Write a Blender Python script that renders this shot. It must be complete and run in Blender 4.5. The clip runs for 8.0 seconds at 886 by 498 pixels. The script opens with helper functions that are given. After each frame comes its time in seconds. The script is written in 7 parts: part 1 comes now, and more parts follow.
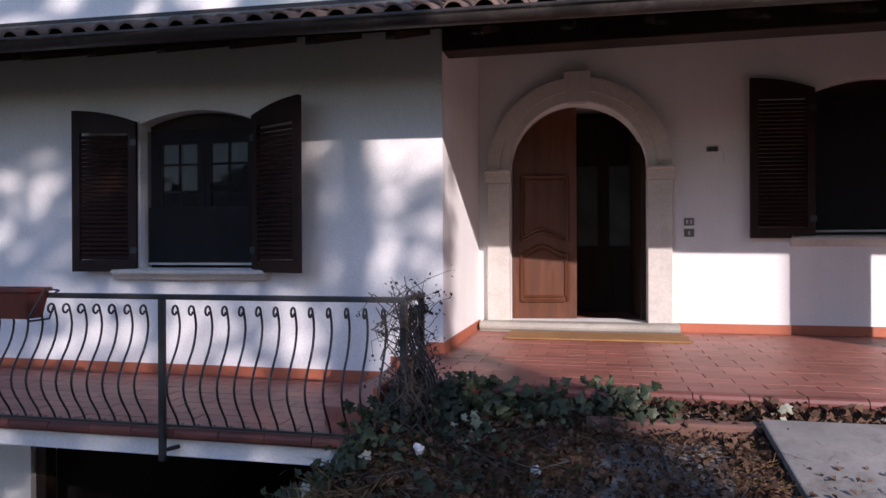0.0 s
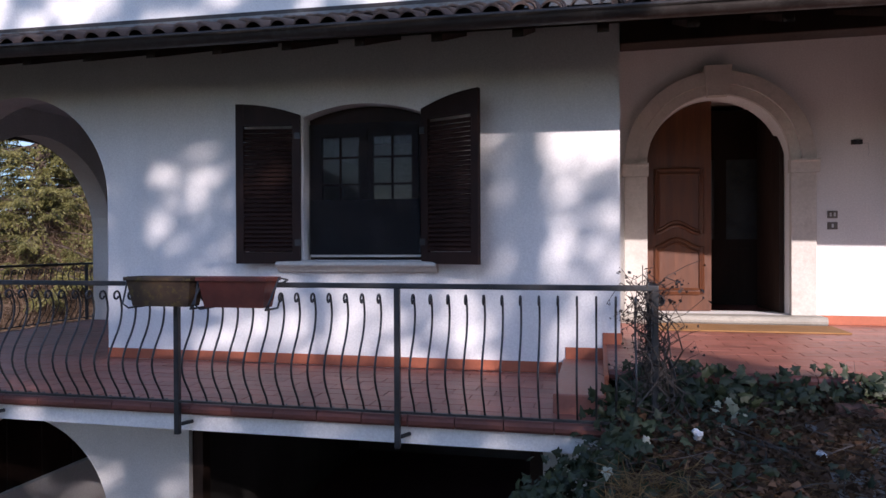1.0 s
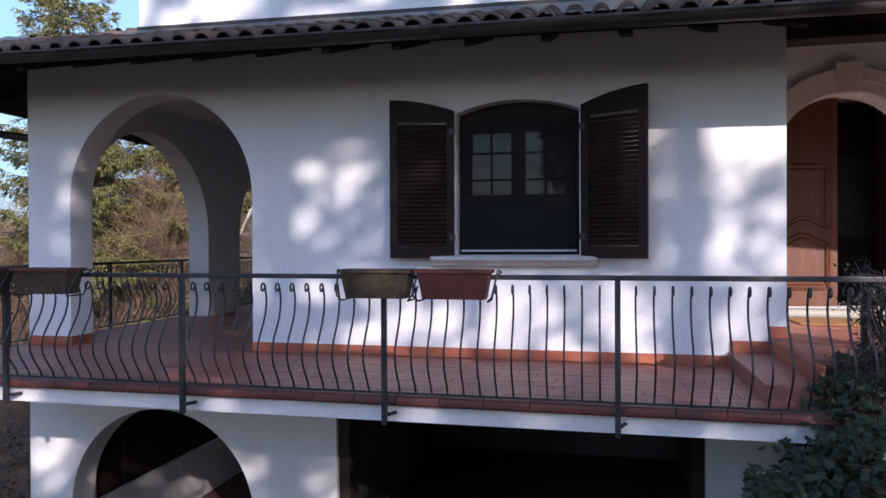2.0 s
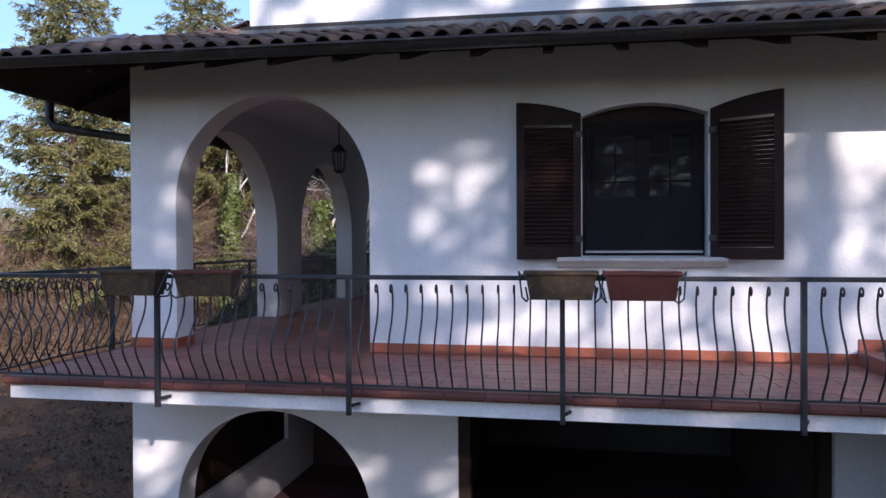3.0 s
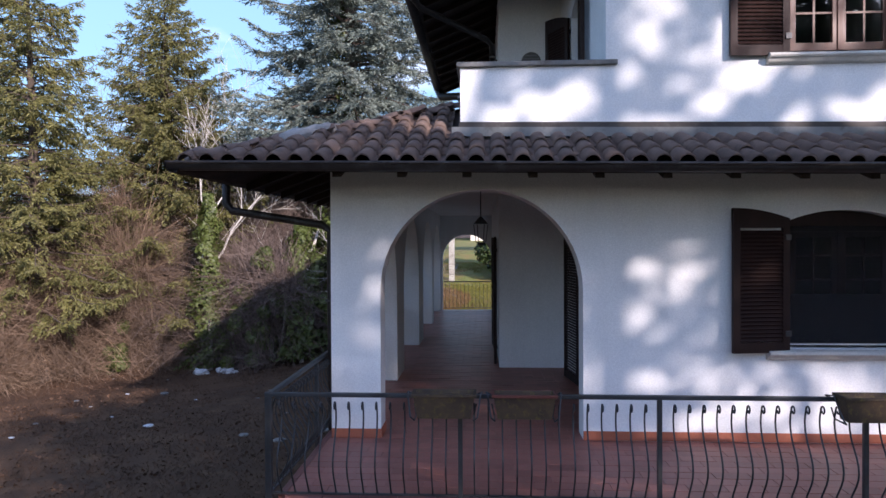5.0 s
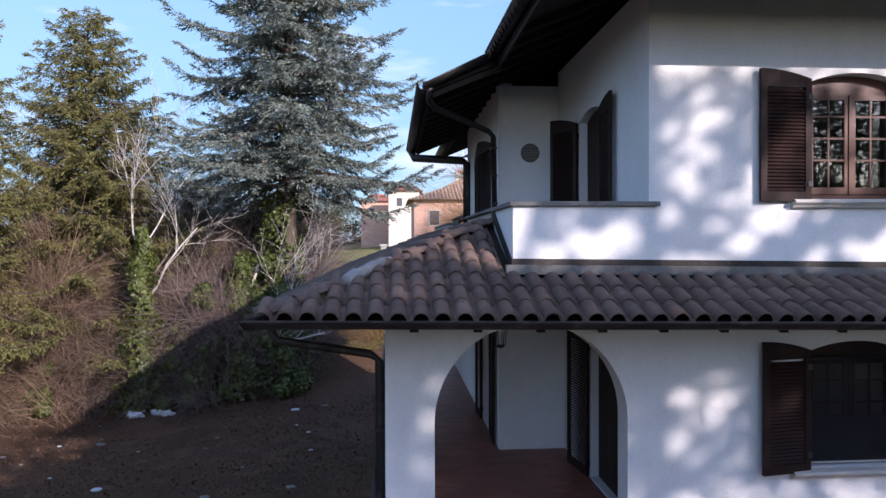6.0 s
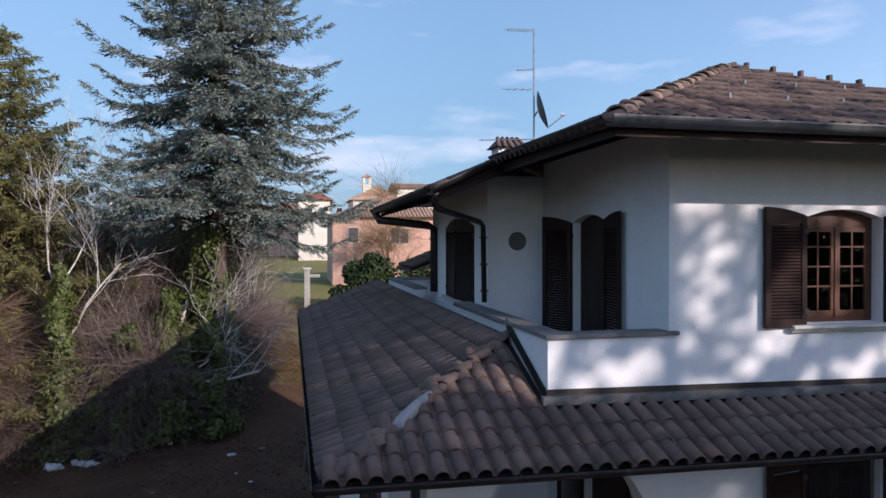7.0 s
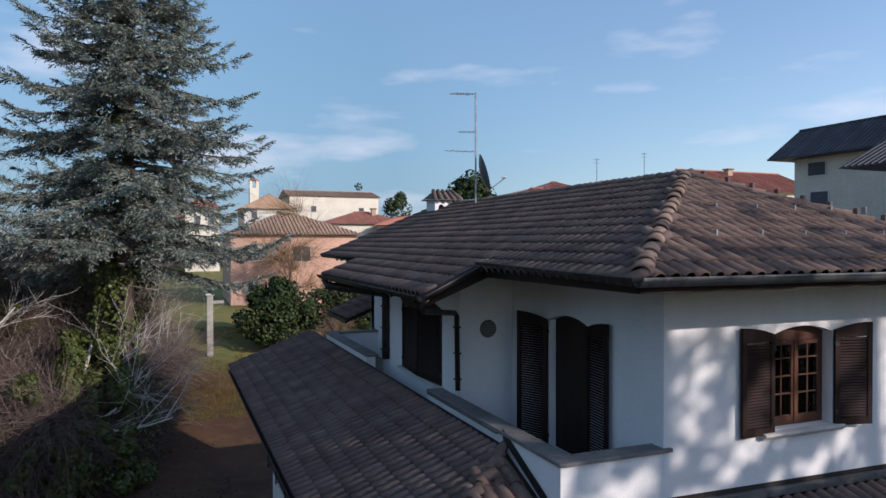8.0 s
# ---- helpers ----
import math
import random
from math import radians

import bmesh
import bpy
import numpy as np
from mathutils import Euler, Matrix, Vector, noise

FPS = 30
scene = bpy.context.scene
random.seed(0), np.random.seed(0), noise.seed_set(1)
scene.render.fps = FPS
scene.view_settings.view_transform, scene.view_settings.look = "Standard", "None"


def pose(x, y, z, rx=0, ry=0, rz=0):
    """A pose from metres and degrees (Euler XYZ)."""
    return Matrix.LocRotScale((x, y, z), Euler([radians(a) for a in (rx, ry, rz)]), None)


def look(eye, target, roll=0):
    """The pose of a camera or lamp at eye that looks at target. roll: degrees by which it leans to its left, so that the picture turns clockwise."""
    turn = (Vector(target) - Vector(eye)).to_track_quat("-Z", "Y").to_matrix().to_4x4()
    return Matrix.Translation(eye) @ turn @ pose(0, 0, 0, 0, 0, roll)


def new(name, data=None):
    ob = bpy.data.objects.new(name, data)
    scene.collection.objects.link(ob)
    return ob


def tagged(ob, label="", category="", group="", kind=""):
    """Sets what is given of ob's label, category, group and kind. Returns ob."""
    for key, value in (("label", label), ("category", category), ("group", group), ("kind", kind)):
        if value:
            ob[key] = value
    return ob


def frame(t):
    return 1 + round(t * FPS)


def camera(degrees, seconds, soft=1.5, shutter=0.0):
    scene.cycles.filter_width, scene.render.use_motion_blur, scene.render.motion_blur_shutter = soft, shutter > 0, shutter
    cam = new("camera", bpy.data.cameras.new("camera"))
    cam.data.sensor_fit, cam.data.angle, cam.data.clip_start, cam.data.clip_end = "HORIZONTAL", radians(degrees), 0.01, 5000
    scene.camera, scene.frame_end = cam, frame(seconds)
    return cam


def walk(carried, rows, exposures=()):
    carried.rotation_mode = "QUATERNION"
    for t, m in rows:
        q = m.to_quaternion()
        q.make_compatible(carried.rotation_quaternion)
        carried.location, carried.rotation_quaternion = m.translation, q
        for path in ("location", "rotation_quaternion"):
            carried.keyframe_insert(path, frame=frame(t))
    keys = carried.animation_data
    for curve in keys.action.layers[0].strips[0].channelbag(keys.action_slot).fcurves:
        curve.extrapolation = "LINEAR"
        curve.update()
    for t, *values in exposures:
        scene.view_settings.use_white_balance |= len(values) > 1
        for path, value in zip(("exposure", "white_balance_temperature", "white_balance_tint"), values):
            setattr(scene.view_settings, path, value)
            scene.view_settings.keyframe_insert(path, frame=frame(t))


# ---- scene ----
cam = camera(65.7, 8.0)
METRES, EYE, TILT, LEAN, TURN = 14.6, 1.19, 0.0, 0.0, 12.4
ROWS = [
    (0.0, 0.0, 0.0, 0.0, -0.0, -0.16, 0.21),
    (0.5, -0.0541, -0.0018, -0.0006, 0.18, -0.27, 0.23),
    (1.0, -0.1034, -0.0038, -0.0032, 0.28, -0.35, 0.24),
    (1.5, -0.1513, -0.0065, -0.0059, 0.36, -0.34, 0.22),
    (2.0, -0.2041, -0.0082, -0.0062, 0.31, -0.35, 0.25),
    (3.5, -0.3588, -0.0112, -0.0012, -3.55, -0.59, 0.25),
    (4.0, -0.4155, -0.0108, 0.0052, -5.15, -0.66, 0.32),
    (4.5, -0.4692, -0.009, 0.0267, -6.44, -0.64, 0.31),
    (6.0, -0.6345, 0.0084, 0.1687, -16.7, -0.59, 0.18),
    (6.5, -0.6843, 0.0202, 0.218, -20.47, -0.58, 0.16),
    (7.0, -0.7382, 0.0361, 0.2742, -24.88, -0.57, 0.09),
    (7.5, -0.7862, 0.055, 0.3266, -29.4, -0.56, 0.03),
    (8.0, -0.8381, 0.0795, 0.3862, -34.38, -0.6, 0.04),
]
walk(cam, [(t, pose(0, 0, EYE, TILT, LEAN, TURN) @ pose(METRES * x, METRES * y, METRES * z, 90 + pitch, roll, yaw)) for t, x, y, z, yaw, pitch, roll in ROWS],
     [(0.0, 1.02, 6450, 27), (2.0, 1.48, 6400, 25), (4.5, 1.5, 6400, 25), (6.0, 1.3, 6400, 26), (7.0, 0.82, 6500, 23), (8.0, 0.56, 6550, 19)])

# ---- light ----
SUN_AZ, SUN_EL = radians(35.0), math.atan(0.5 * math.cos(radians(35.0)))
SUN_DIR = Vector((math.sin(SUN_AZ) * math.cos(SUN_EL), -math.cos(SUN_AZ) * math.cos(SUN_EL), math.sin(SUN_EL)))
sun = new("sun", bpy.data.lights.new("sun", "SUN"))
sun.data.energy, sun.data.angle, sun.data.color = 2.75, radians(0.5), (1.0, 0.93, 0.85)
sun.matrix_world = look(SUN_DIR * 50, (0, 0, 0))

world = bpy.data.worlds.new("world")
scene.world = world
world.use_nodes = True
wt = world.node_tree
wt.nodes.clear()
w_out = wt.nodes.new("ShaderNodeOutputWorld")
w_bg = wt.nodes.new("ShaderNodeBackground")
w_sky = wt.nodes.new("ShaderNodeTexSky")
w_sky.sky_type, w_sky.sun_disc = "NISHITA", False
w_sky.sun_elevation, w_sky.sun_rotation = SUN_EL, math.pi - SUN_AZ
w_sky.air_density, w_sky.dust_density, w_sky.ozone_density = 1.0, 0.3, 2.2
# thin broken cloud low over the horizon
w_co = wt.nodes.new("ShaderNodeTexCoord")
w_map = wt.nodes.new("ShaderNodeMapping")
w_map.inputs["Scale"].default_value = (2.2, 2.2, 9.0)
w_noise = wt.nodes.new("ShaderNodeTexNoise")
w_noise.inputs["Scale"].default_value, w_noise.inputs["Detail"].default_value = 2.0, 7.0
w_ramp = wt.nodes.new("ShaderNodeValToRGB")
w_ramp.color_ramp.elements[0].position, w_ramp.color_ramp.elements[1].position = 0.56, 0.8
w_mix = wt.nodes.new("ShaderNodeMixRGB")
w_mix.inputs[2].default_value = (3.9, 4.1, 4.6, 1)
w_mul = wt.nodes.new("ShaderNodeMath")
w_mul.operation = "MULTIPLY"
w_mul.inputs[1].default_value = 0.6
wt.links.new(w_co.outputs["Generated"], w_map.inputs["Vector"])
wt.links.new(w_map.outputs["Vector"], w_noise.inputs["Vector"])
wt.links.new(w_noise.outputs["Fac"], w_ramp.inputs["Fac"])
wt.links.new(w_ramp.outputs["Color"], w_mul.inputs[0])
wt.links.new(w_mul.outputs["Value"], w_mix.inputs[0])
# haze over the horizon
w_sep = wt.nodes.new("ShaderNodeSeparateXYZ")
w_haze = wt.nodes.new("ShaderNodeMapRange")
w_haze.inputs["From Min"].default_value, w_haze.inputs["From Max"].default_value = 0.0, 0.8
w_haze.inputs["To Min"].default_value, w_haze.inputs["To Max"].default_value = 0.9, 0.3
w_hmix = wt.nodes.new("ShaderNodeMixRGB")
w_hmix.inputs[2].default_value = (0.6, 1.42, 2.15, 1)
wt.links.new(w_co.outputs["Generated"], w_sep.inputs["Vector"])
wt.links.new(w_sep.outputs["Z"], w_haze.inputs["Value"])
# the haze is clearest away from the sun
w_dot = wt.nodes.new("ShaderNodeVectorMath")
w_dot.operation = "DOT_PRODUCT"
w_dot.inputs[1].default_value = (math.sin(SUN_AZ), -math.cos(SUN_AZ), 0)
wt.links.new(w_co.outputs["Generated"], w_dot.inputs[0])
w_side = wt.nodes.new("ShaderNodeMapRange")
w_side.inputs["From Min"].default_value, w_side.inputs["From Max"].default_value = -0.6, 0.25
w_side.inputs["To Min"].default_value, w_side.inputs["To Max"].default_value = 1.0, 0.0
wt.links.new(w_dot.outputs["Value"], w_side.inputs["Value"])
w_hm = wt.nodes.new("ShaderNodeMath")
w_hm.operation = "MULTIPLY"
wt.links.new(w_haze.outputs["Result"], w_hm.inputs[0])
wt.links.new(w_side.outputs["Result"], w_hm.inputs[1])
wt.links.new(w_hm.outputs["Value"], w_hmix.inputs[0])
wt.links.new(w_sky.outputs["Color"], w_hmix.inputs[1])
wt.links.new(w_hmix.outputs["Color"], w_mix.inputs[1])
wt.links.new(w_mix.outputs["Color"], w_bg.inputs["Color"])
wt.links.new(w_bg.outputs["Background"], w_out.inputs["Surface"])
w_bg.inputs["Strength"].default_value = 0.15


# ---- materials ----
def pbr(name, c1, c2, rough=0.8, big=0.7, small=25.0, bump=0.15, metal=0.0, c3=None, vary=0.0, island=0.0, spec=0.4, stretch=(1, 1, 1), dist=0.01, streak=0.0, clear=0.0):
    """A surface with colour that varies at two scales, fine relief, and wear."""
    m = bpy.data.materials.new(name)
    m.use_nodes = True
    nt = m.node_tree
    p = nt.nodes["Principled BSDF"]
    geo = nt.nodes.new("ShaderNodeNewGeometry")
    mp = nt.nodes.new("ShaderNodeMapping")
    mp.inputs["Scale"].default_value = stretch
    nt.links.new(geo.outputs["Position"], mp.inputs["Vector"])

    def tex(scale, detail, rough_=0.6):
        n = nt.nodes.new("ShaderNodeTexNoise")
        n.inputs["Scale"].default_value, n.inputs["Detail"].default_value, n.inputs["Roughness"].default_value = scale, detail, rough_
        nt.links.new(mp.outputs["Vector"], n.inputs["Vector"])
        return n

    n1, n2 = tex(big, 5.0), tex(small, 6.0, 0.7)
    r1 = nt.nodes.new("ShaderNodeValToRGB")
    r1.color_ramp.elements[0].position, r1.color_ramp.elements[1].position = 0.35, 0.68
    r1.color_ramp.elements[0].color, r1.color_ramp.elements[1].color = (*c1, 1), (*c2, 1)
    nt.links.new(n1.outputs["Fac"], r1.inputs["Fac"])
    col = r1.outputs["Color"]

    def mix(kind, fac, a, b):
        x = nt.nodes.new("ShaderNodeMixRGB")
        x.blend_type = kind
        for sock, v in zip(x.inputs, (fac, a, b)):
            if isinstance(v, (float, int)):
                sock.default_value = v
            elif isinstance(v, tuple):
                sock.default_value = v
            else:
                nt.links.new(v, sock)
        return x.outputs["Color"]

    def span(out, lo, hi, a=0.0, b=1.0):
        x = nt.nodes.new("ShaderNodeMapRange")
        x.inputs["From Min"].default_value, x.inputs["From Max"].default_value = lo, hi
        x.inputs["To Min"].default_value, x.inputs["To Max"].default_value = a, b
        nt.links.new(out, x.inputs["Value"])
        return x.outputs["Result"]

    g = span(n2.outputs["Fac"], 0.3, 0.7, 0.82, 1.12)
    col = mix("MULTIPLY", 0.8, col, g)
    if c3:
        n3 = tex(big * 3.7, 7.0, 0.72)
        col = mix("MIX", span(n3.outputs["Fac"], 0.52, 0.72, 0.0, 0.85), col, (*c3, 1))
    if streak:
        mp2 = nt.nodes.new("ShaderNodeMapping")
        mp2.inputs["Scale"].default_value = (5.0, 5.0, 0.35)
        nt.links.new(geo.outputs["Position"], mp2.inputs["Vector"])
        n4 = nt.nodes.new("ShaderNodeTexNoise")
        n4.inputs["Scale"].default_value, n4.inputs["Detail"].default_value = 1.0, 4.0
        nt.links.new(mp2.outputs["Vector"], n4.inputs["Vector"])
        col = mix("MULTIPLY", streak, col, span(n4.outputs["Fac"], 0.35, 0.7, 1.05, 0.72))
    if vary:
        oi = nt.nodes.new("ShaderNodeObjectInfo")
        col = mix("MULTIPLY", 1.0, col, span(oi.outputs["Random"], 0, 1, 1 - vary, 1 + vary))
    if island:
        col = mix("MULTIPLY", 1.0, col, span(geo.outputs["Random Per Island"], 0, 1, 1 - island, 1 + island))
    nt.links.new(col, p.inputs["Base Color"])
    nt.links.new(span(n2.outputs["Fac"], 0.3, 0.7, max(rough - 0.1, 0.02), min(rough + 0.08, 1)), p.inputs["Roughness"])
    p.inputs["Metallic"].default_value = metal
    p.inputs["Specular IOR Level"].default_value = spec
    p.inputs["Coat Weight"].default_value = clear
    if bump:
        b = nt.nodes.new("ShaderNodeBump")
        b.inputs["Strength"].default_value, b.inputs["Distance"].default_value = bump, dist
        nt.links.new(n2.outputs["Fac"], b.inputs["Height"])
        nt.links.new(b.outputs["Normal"], p.inputs["Normal"])
    return m


def leafy(name, c1, c2, through_light=0.25, rough=0.55, spec=0.3):
    """Foliage: each leaf or sprig has a tone of its own and lets some light through."""
    m = bpy.data.materials.new(name)
    m.use_nodes = True
    nt = m.node_tree
    p = nt.nodes["Principled BSDF"]
    geo = nt.nodes.new("ShaderNodeNewGeometry")
    ramp = nt.nodes.new("ShaderNodeValToRGB")
    ramp.color_ramp.elements[0].color, ramp.color_ramp.elements[1].color = (*c1, 1), (*c2, 1)
    noise_ = nt.nodes.new("ShaderNodeTexNoise")
    noise_.inputs["Scale"].default_value = 0.8
    add = nt.nodes.new("ShaderNodeMath")
    add.operation = "MULTIPLY_ADD"
    add.inputs[1].default_value, add.inputs[2].default_value = 0.6, -0.1
    add2 = nt.nodes.new("ShaderNodeMath")
    add2.operation = "MULTIPLY_ADD"
    add2.inputs[1].default_value = 0.6
    nt.links.new(geo.outputs["Position"], noise_.inputs["Vector"])
    nt.links.new(noise_.outputs["Fac"], add.inputs[0])
    nt.links.new(geo.outputs["Random Per Island"], add2.inputs[0])
    nt.links.new(add.outputs["Value"], add2.inputs[2])
    nt.links.new(add2.outputs["Value"], ramp.inputs["Fac"])
    nt.links.new(ramp.outputs["Color"], p.inputs["Base Color"])
    p.inputs["Roughness"].default_value, p.inputs["Specular IOR Level"].default_value = rough, spec
    tr = nt.nodes.new("ShaderNodeBsdfTranslucent")
    mx = nt.nodes.new("ShaderNodeMixShader")
    mx.inputs[0].default_value = through_light
    nt.links.new(ramp.outputs["Color"], tr.inputs["Color"])
    nt.links.new(p.outputs["BSDF"], mx.inputs[1])
    nt.links.new(tr.outputs["BSDF"], mx.inputs[2])
    nt.links.new(mx.outputs["Shader"], nt.nodes["Material Output"].inputs["Surface"])
    return m


M_WALL = pbr("white_plaster", (0.74, 0.74, 0.73), (0.82, 0.82, 0.81), 0.9, 0.5, 60, 0.05, streak=0.12, spec=0.2, dist=0.006)
# indoor plaster set darker than the white walls to keep openings dark
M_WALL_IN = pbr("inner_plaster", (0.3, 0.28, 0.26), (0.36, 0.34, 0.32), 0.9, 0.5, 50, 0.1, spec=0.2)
# the garage's dimness is put into this plaster colour; its true paint is unknown
M_GARAGE = pbr("dim_garage_plaster", (0.075, 0.07, 0.066), (0.115, 0.108, 0.1), 0.9, 0.6, 40, 0.1, streak=0.3, spec=0.2)
M_TERRA = pbr("terracotta_floor", (0.25, 0.095, 0.07), (0.35, 0.135, 0.1), 0.48, 0.8, 30, 0.12, c3=(0.2, 0.085, 0.065), island=0.16, vary=0.14)
# terracotta darkened: shade under the rounded nosing is put into the colour
M_EDGE = pbr("shaded_edge_tile", (0.15, 0.052, 0.042), (0.2, 0.075, 0.06), 0.5, 0.9, 30, 0.1, vary=0.12)
M_SKIRT = pbr("terracotta_skirting", (0.33, 0.095, 0.05), (0.42, 0.13, 0.07), 0.6, 0.9, 30, 0.1, island=0.12)
M_GROUT = pbr("grout", (0.3, 0.15, 0.115), (0.38, 0.2, 0.155), 0.95, 1.2, 50, 0.2)
M_TILE = pbr("roof_tile", (0.115, 0.077, 0.063), (0.185, 0.128, 0.103), 0.9, 1.4, 26, 0.5, c3=(0.072, 0.06, 0.052), island=0.15, vary=0.15, dist=0.014)
M_RIDGE = pbr("ridge_tile", (0.22, 0.145, 0.108), (0.3, 0.21, 0.155), 0.88, 1.3, 22, 0.35, c3=(0.13, 0.105, 0.085), vary=0.2)
M_MORTAR = pbr("mortar", (0.26, 0.25, 0.24), (0.38, 0.37, 0.36), 0.95, 2.0, 30, 0.4)
M_SLATE = pbr("dark_roof_tile", (0.045, 0.047, 0.055), (0.075, 0.076, 0.085), 0.7, 1.0, 20, 0.2, island=0.2)
M_REDROOF = pbr("red_roof_tile", (0.36, 0.14, 0.095), (0.48, 0.2, 0.135), 0.88, 0.8, 12, 0.3, c3=(0.2, 0.1, 0.07), island=0.2)
M_TANROOF = pbr("tan_roof_tile", (0.33, 0.21, 0.14), (0.43, 0.285, 0.195), 0.88, 0.8, 12, 0.3, island=0.2)
M_GUTTER = pbr("brown_gutter", (0.028, 0.023, 0.021), (0.05, 0.042, 0.038), 0.5, 1.5, 18, 0.1, metal=0.3, c3=(0.09, 0.085, 0.08))
M_ZINC = pbr("weathered_gutter", (0.15, 0.155, 0.15), (0.24, 0.24, 0.235), 0.55, 1.2, 14, 0.1, metal=0.5, c3=(0.045, 0.04, 0.036), streak=0.3)
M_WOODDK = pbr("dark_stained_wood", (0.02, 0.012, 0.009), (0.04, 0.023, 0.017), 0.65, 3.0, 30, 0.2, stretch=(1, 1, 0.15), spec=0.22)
M_SHUT = pbr("shutter_brown", (0.017, 0.008, 0.0065), (0.031, 0.015, 0.012), 0.6, 2.5, 26, 0.15, stretch=(1, 1, 0.2), spec=0.2)
M_WINWOOD = pbr("window_wood", (0.07, 0.026, 0.014), (0.115, 0.045, 0.025), 0.45, 3.0, 24, 0.15, stretch=(1, 1, 0.2), spec=0.4)
M_DOOR = pbr("door_wood", (0.068, 0.021, 0.008), (0.115, 0.037, 0.013), 0.42, 2.5, 20, 0.15, stretch=(3, 3, 0.25), spec=0.4)
M_STONE = pbr("pale_stone", (0.5, 0.48, 0.44), (0.62, 0.6, 0.55), 0.8, 1.6, 45, 0.2, c3=(0.42, 0.41, 0.38))
M_SURROUND = pbr("dressed_limestone", (0.5, 0.475, 0.435), (0.62, 0.59, 0.54), 0.8, 1.8, 40, 0.25, c3=(0.42, 0.395, 0.355))
M_MAROON = pbr("maroon_paint", (0.1, 0.045, 0.05), (0.14, 0.065, 0.07), 0.8, 0.8, 30, 0.1, streak=0.2)
M_STEP = pbr("worn_stone", (0.3, 0.29, 0.255), (0.4, 0.385, 0.34), 0.8, 1.6, 45, 0.2, c3=(0.25, 0.24, 0.2))
M_CONC = pbr("old_concrete", (0.15, 0.145, 0.135), (0.25, 0.24, 0.225), 0.92, 1.4, 24, 0.4, c3=(0.1, 0.085, 0.07))
M_IRON = pbr("painted_iron", (0.035, 0.037, 0.04), (0.06, 0.062, 0.066), 0.45, 4.0, 40, 0.1, metal=0.4, c3=(0.07, 0.05, 0.04))
M_POTRED = pbr("red_plastic", (0.12, 0.03, 0.022), (0.17, 0.045, 0.03), 0.55, 3, 20, 0.08, c3=(0.13, 0.05, 0.035))
M_POTOLD = pbr("mossy_plastic", (0.05, 0.03, 0.02), (0.09, 0.055, 0.03), 0.7, 6, 25, 0.2, c3=(0.16, 0.12, 0.025))
M_SOIL = pbr("soil", (0.02, 0.014, 0.01), (0.045, 0.032, 0.022), 0.95, 4, 40, 0.5)
M_MAT = pbr("coir_mat", (0.25, 0.13, 0.05), (0.34, 0.18, 0.07), 0.95, 3, 120, 0.5)
M_STEEL = pbr("galvanised_steel", (0.3, 0.31, 0.33), (0.42, 0.43, 0.45), 0.4, 3, 20, 0.05, metal=0.8)
M_DISH = pbr("grey_dish", (0.1, 0.11, 0.13), (0.16, 0.17, 0.19), 0.5, 3, 20, 0.05, metal=0.2)
M_GREYPL = pbr("grey_plate", (0.1, 0.095, 0.085), (0.15, 0.14, 0.13), 0.45, 6, 30, 0.05)
M_BARK = pbr("bark", (0.06, 0.045, 0.035), (0.12, 0.09, 0.07), 0.95, 3, 30, 0.6, stretch=(2, 2, 0.5))
M_BIRCH = pbr("birch_bark", (0.42, 0.39, 0.35), (0.6, 0.57, 0.52), 0.8, 4, 20, 0.3, c3=(0.16, 0.13, 0.11))
M_TWIG = pbr("bare_twig", (0.11, 0.074, 0.05), (0.26, 0.175, 0.118), 0.9, 0.5, 20, 0.0, island=0.35)
M_TWIGGREY = pbr("grey_twig", (0.1, 0.072, 0.062), (0.2, 0.15, 0.125), 0.9, 0.4, 20, 0.0, island=0.35)
M_BOARD = pbr("old_board", (0.11, 0.055, 0.042), (0.2, 0.105, 0.08), 0.85, 4, 30, 0.3, stretch=(0.3, 3, 3))
M_VINE = pbr("dead_vine", (0.05, 0.04, 0.035), (0.1, 0.08, 0.065), 0.95, 4, 30, 0.0, island=0.3)
M_CEDAR = leafy("cedar_needles", (0.035, 0.055, 0.048), (0.3, 0.345, 0.29), 0.14)
M_SPRUCE = leafy("spruce_needles", (0.06, 0.066, 0.022), (0.24, 0.22, 0.075))
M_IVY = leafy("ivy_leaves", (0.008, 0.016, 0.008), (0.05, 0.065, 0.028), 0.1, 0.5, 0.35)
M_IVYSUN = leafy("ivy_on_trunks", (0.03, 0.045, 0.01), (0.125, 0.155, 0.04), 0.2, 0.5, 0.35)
M_IVYPALE = leafy("pale_ivy", (0.22, 0.23, 0.14), (0.42, 0.42, 0.33), 0.2, 0.6)
M_LITTER = leafy("dead_leaves", (0.035, 0.021, 0.014), (0.17, 0.1, 0.064), 0.1, 0.8, 0.15)
M_HEDGE = leafy("laurel_leaves", (0.012, 0.026, 0.008), (0.05, 0.075, 0.022), 0.12, 0.5, 0.25)
M_STRAW = leafy("dry_grass", (0.13, 0.082, 0.04), (0.27, 0.18, 0.09), 0.15, 0.9, 0.1)
# darker copy of the grass, with tree shade put into its tone
M_GRASSDK = leafy("shaded_grass", (0.028, 0.036, 0.011), (0.08, 0.08, 0.026), 0.15, 0.8, 0.2)
M_GRASS = leafy("green_grass", (0.09, 0.1, 0.02), (0.26, 0.24, 0.055), 0.2, 0.8, 0.2)
M_PINK = pbr("pink_render", (0.58, 0.35, 0.26), (0.66, 0.41, 0.31), 0.9, 0.3, 8, 0.1, streak=0.2)
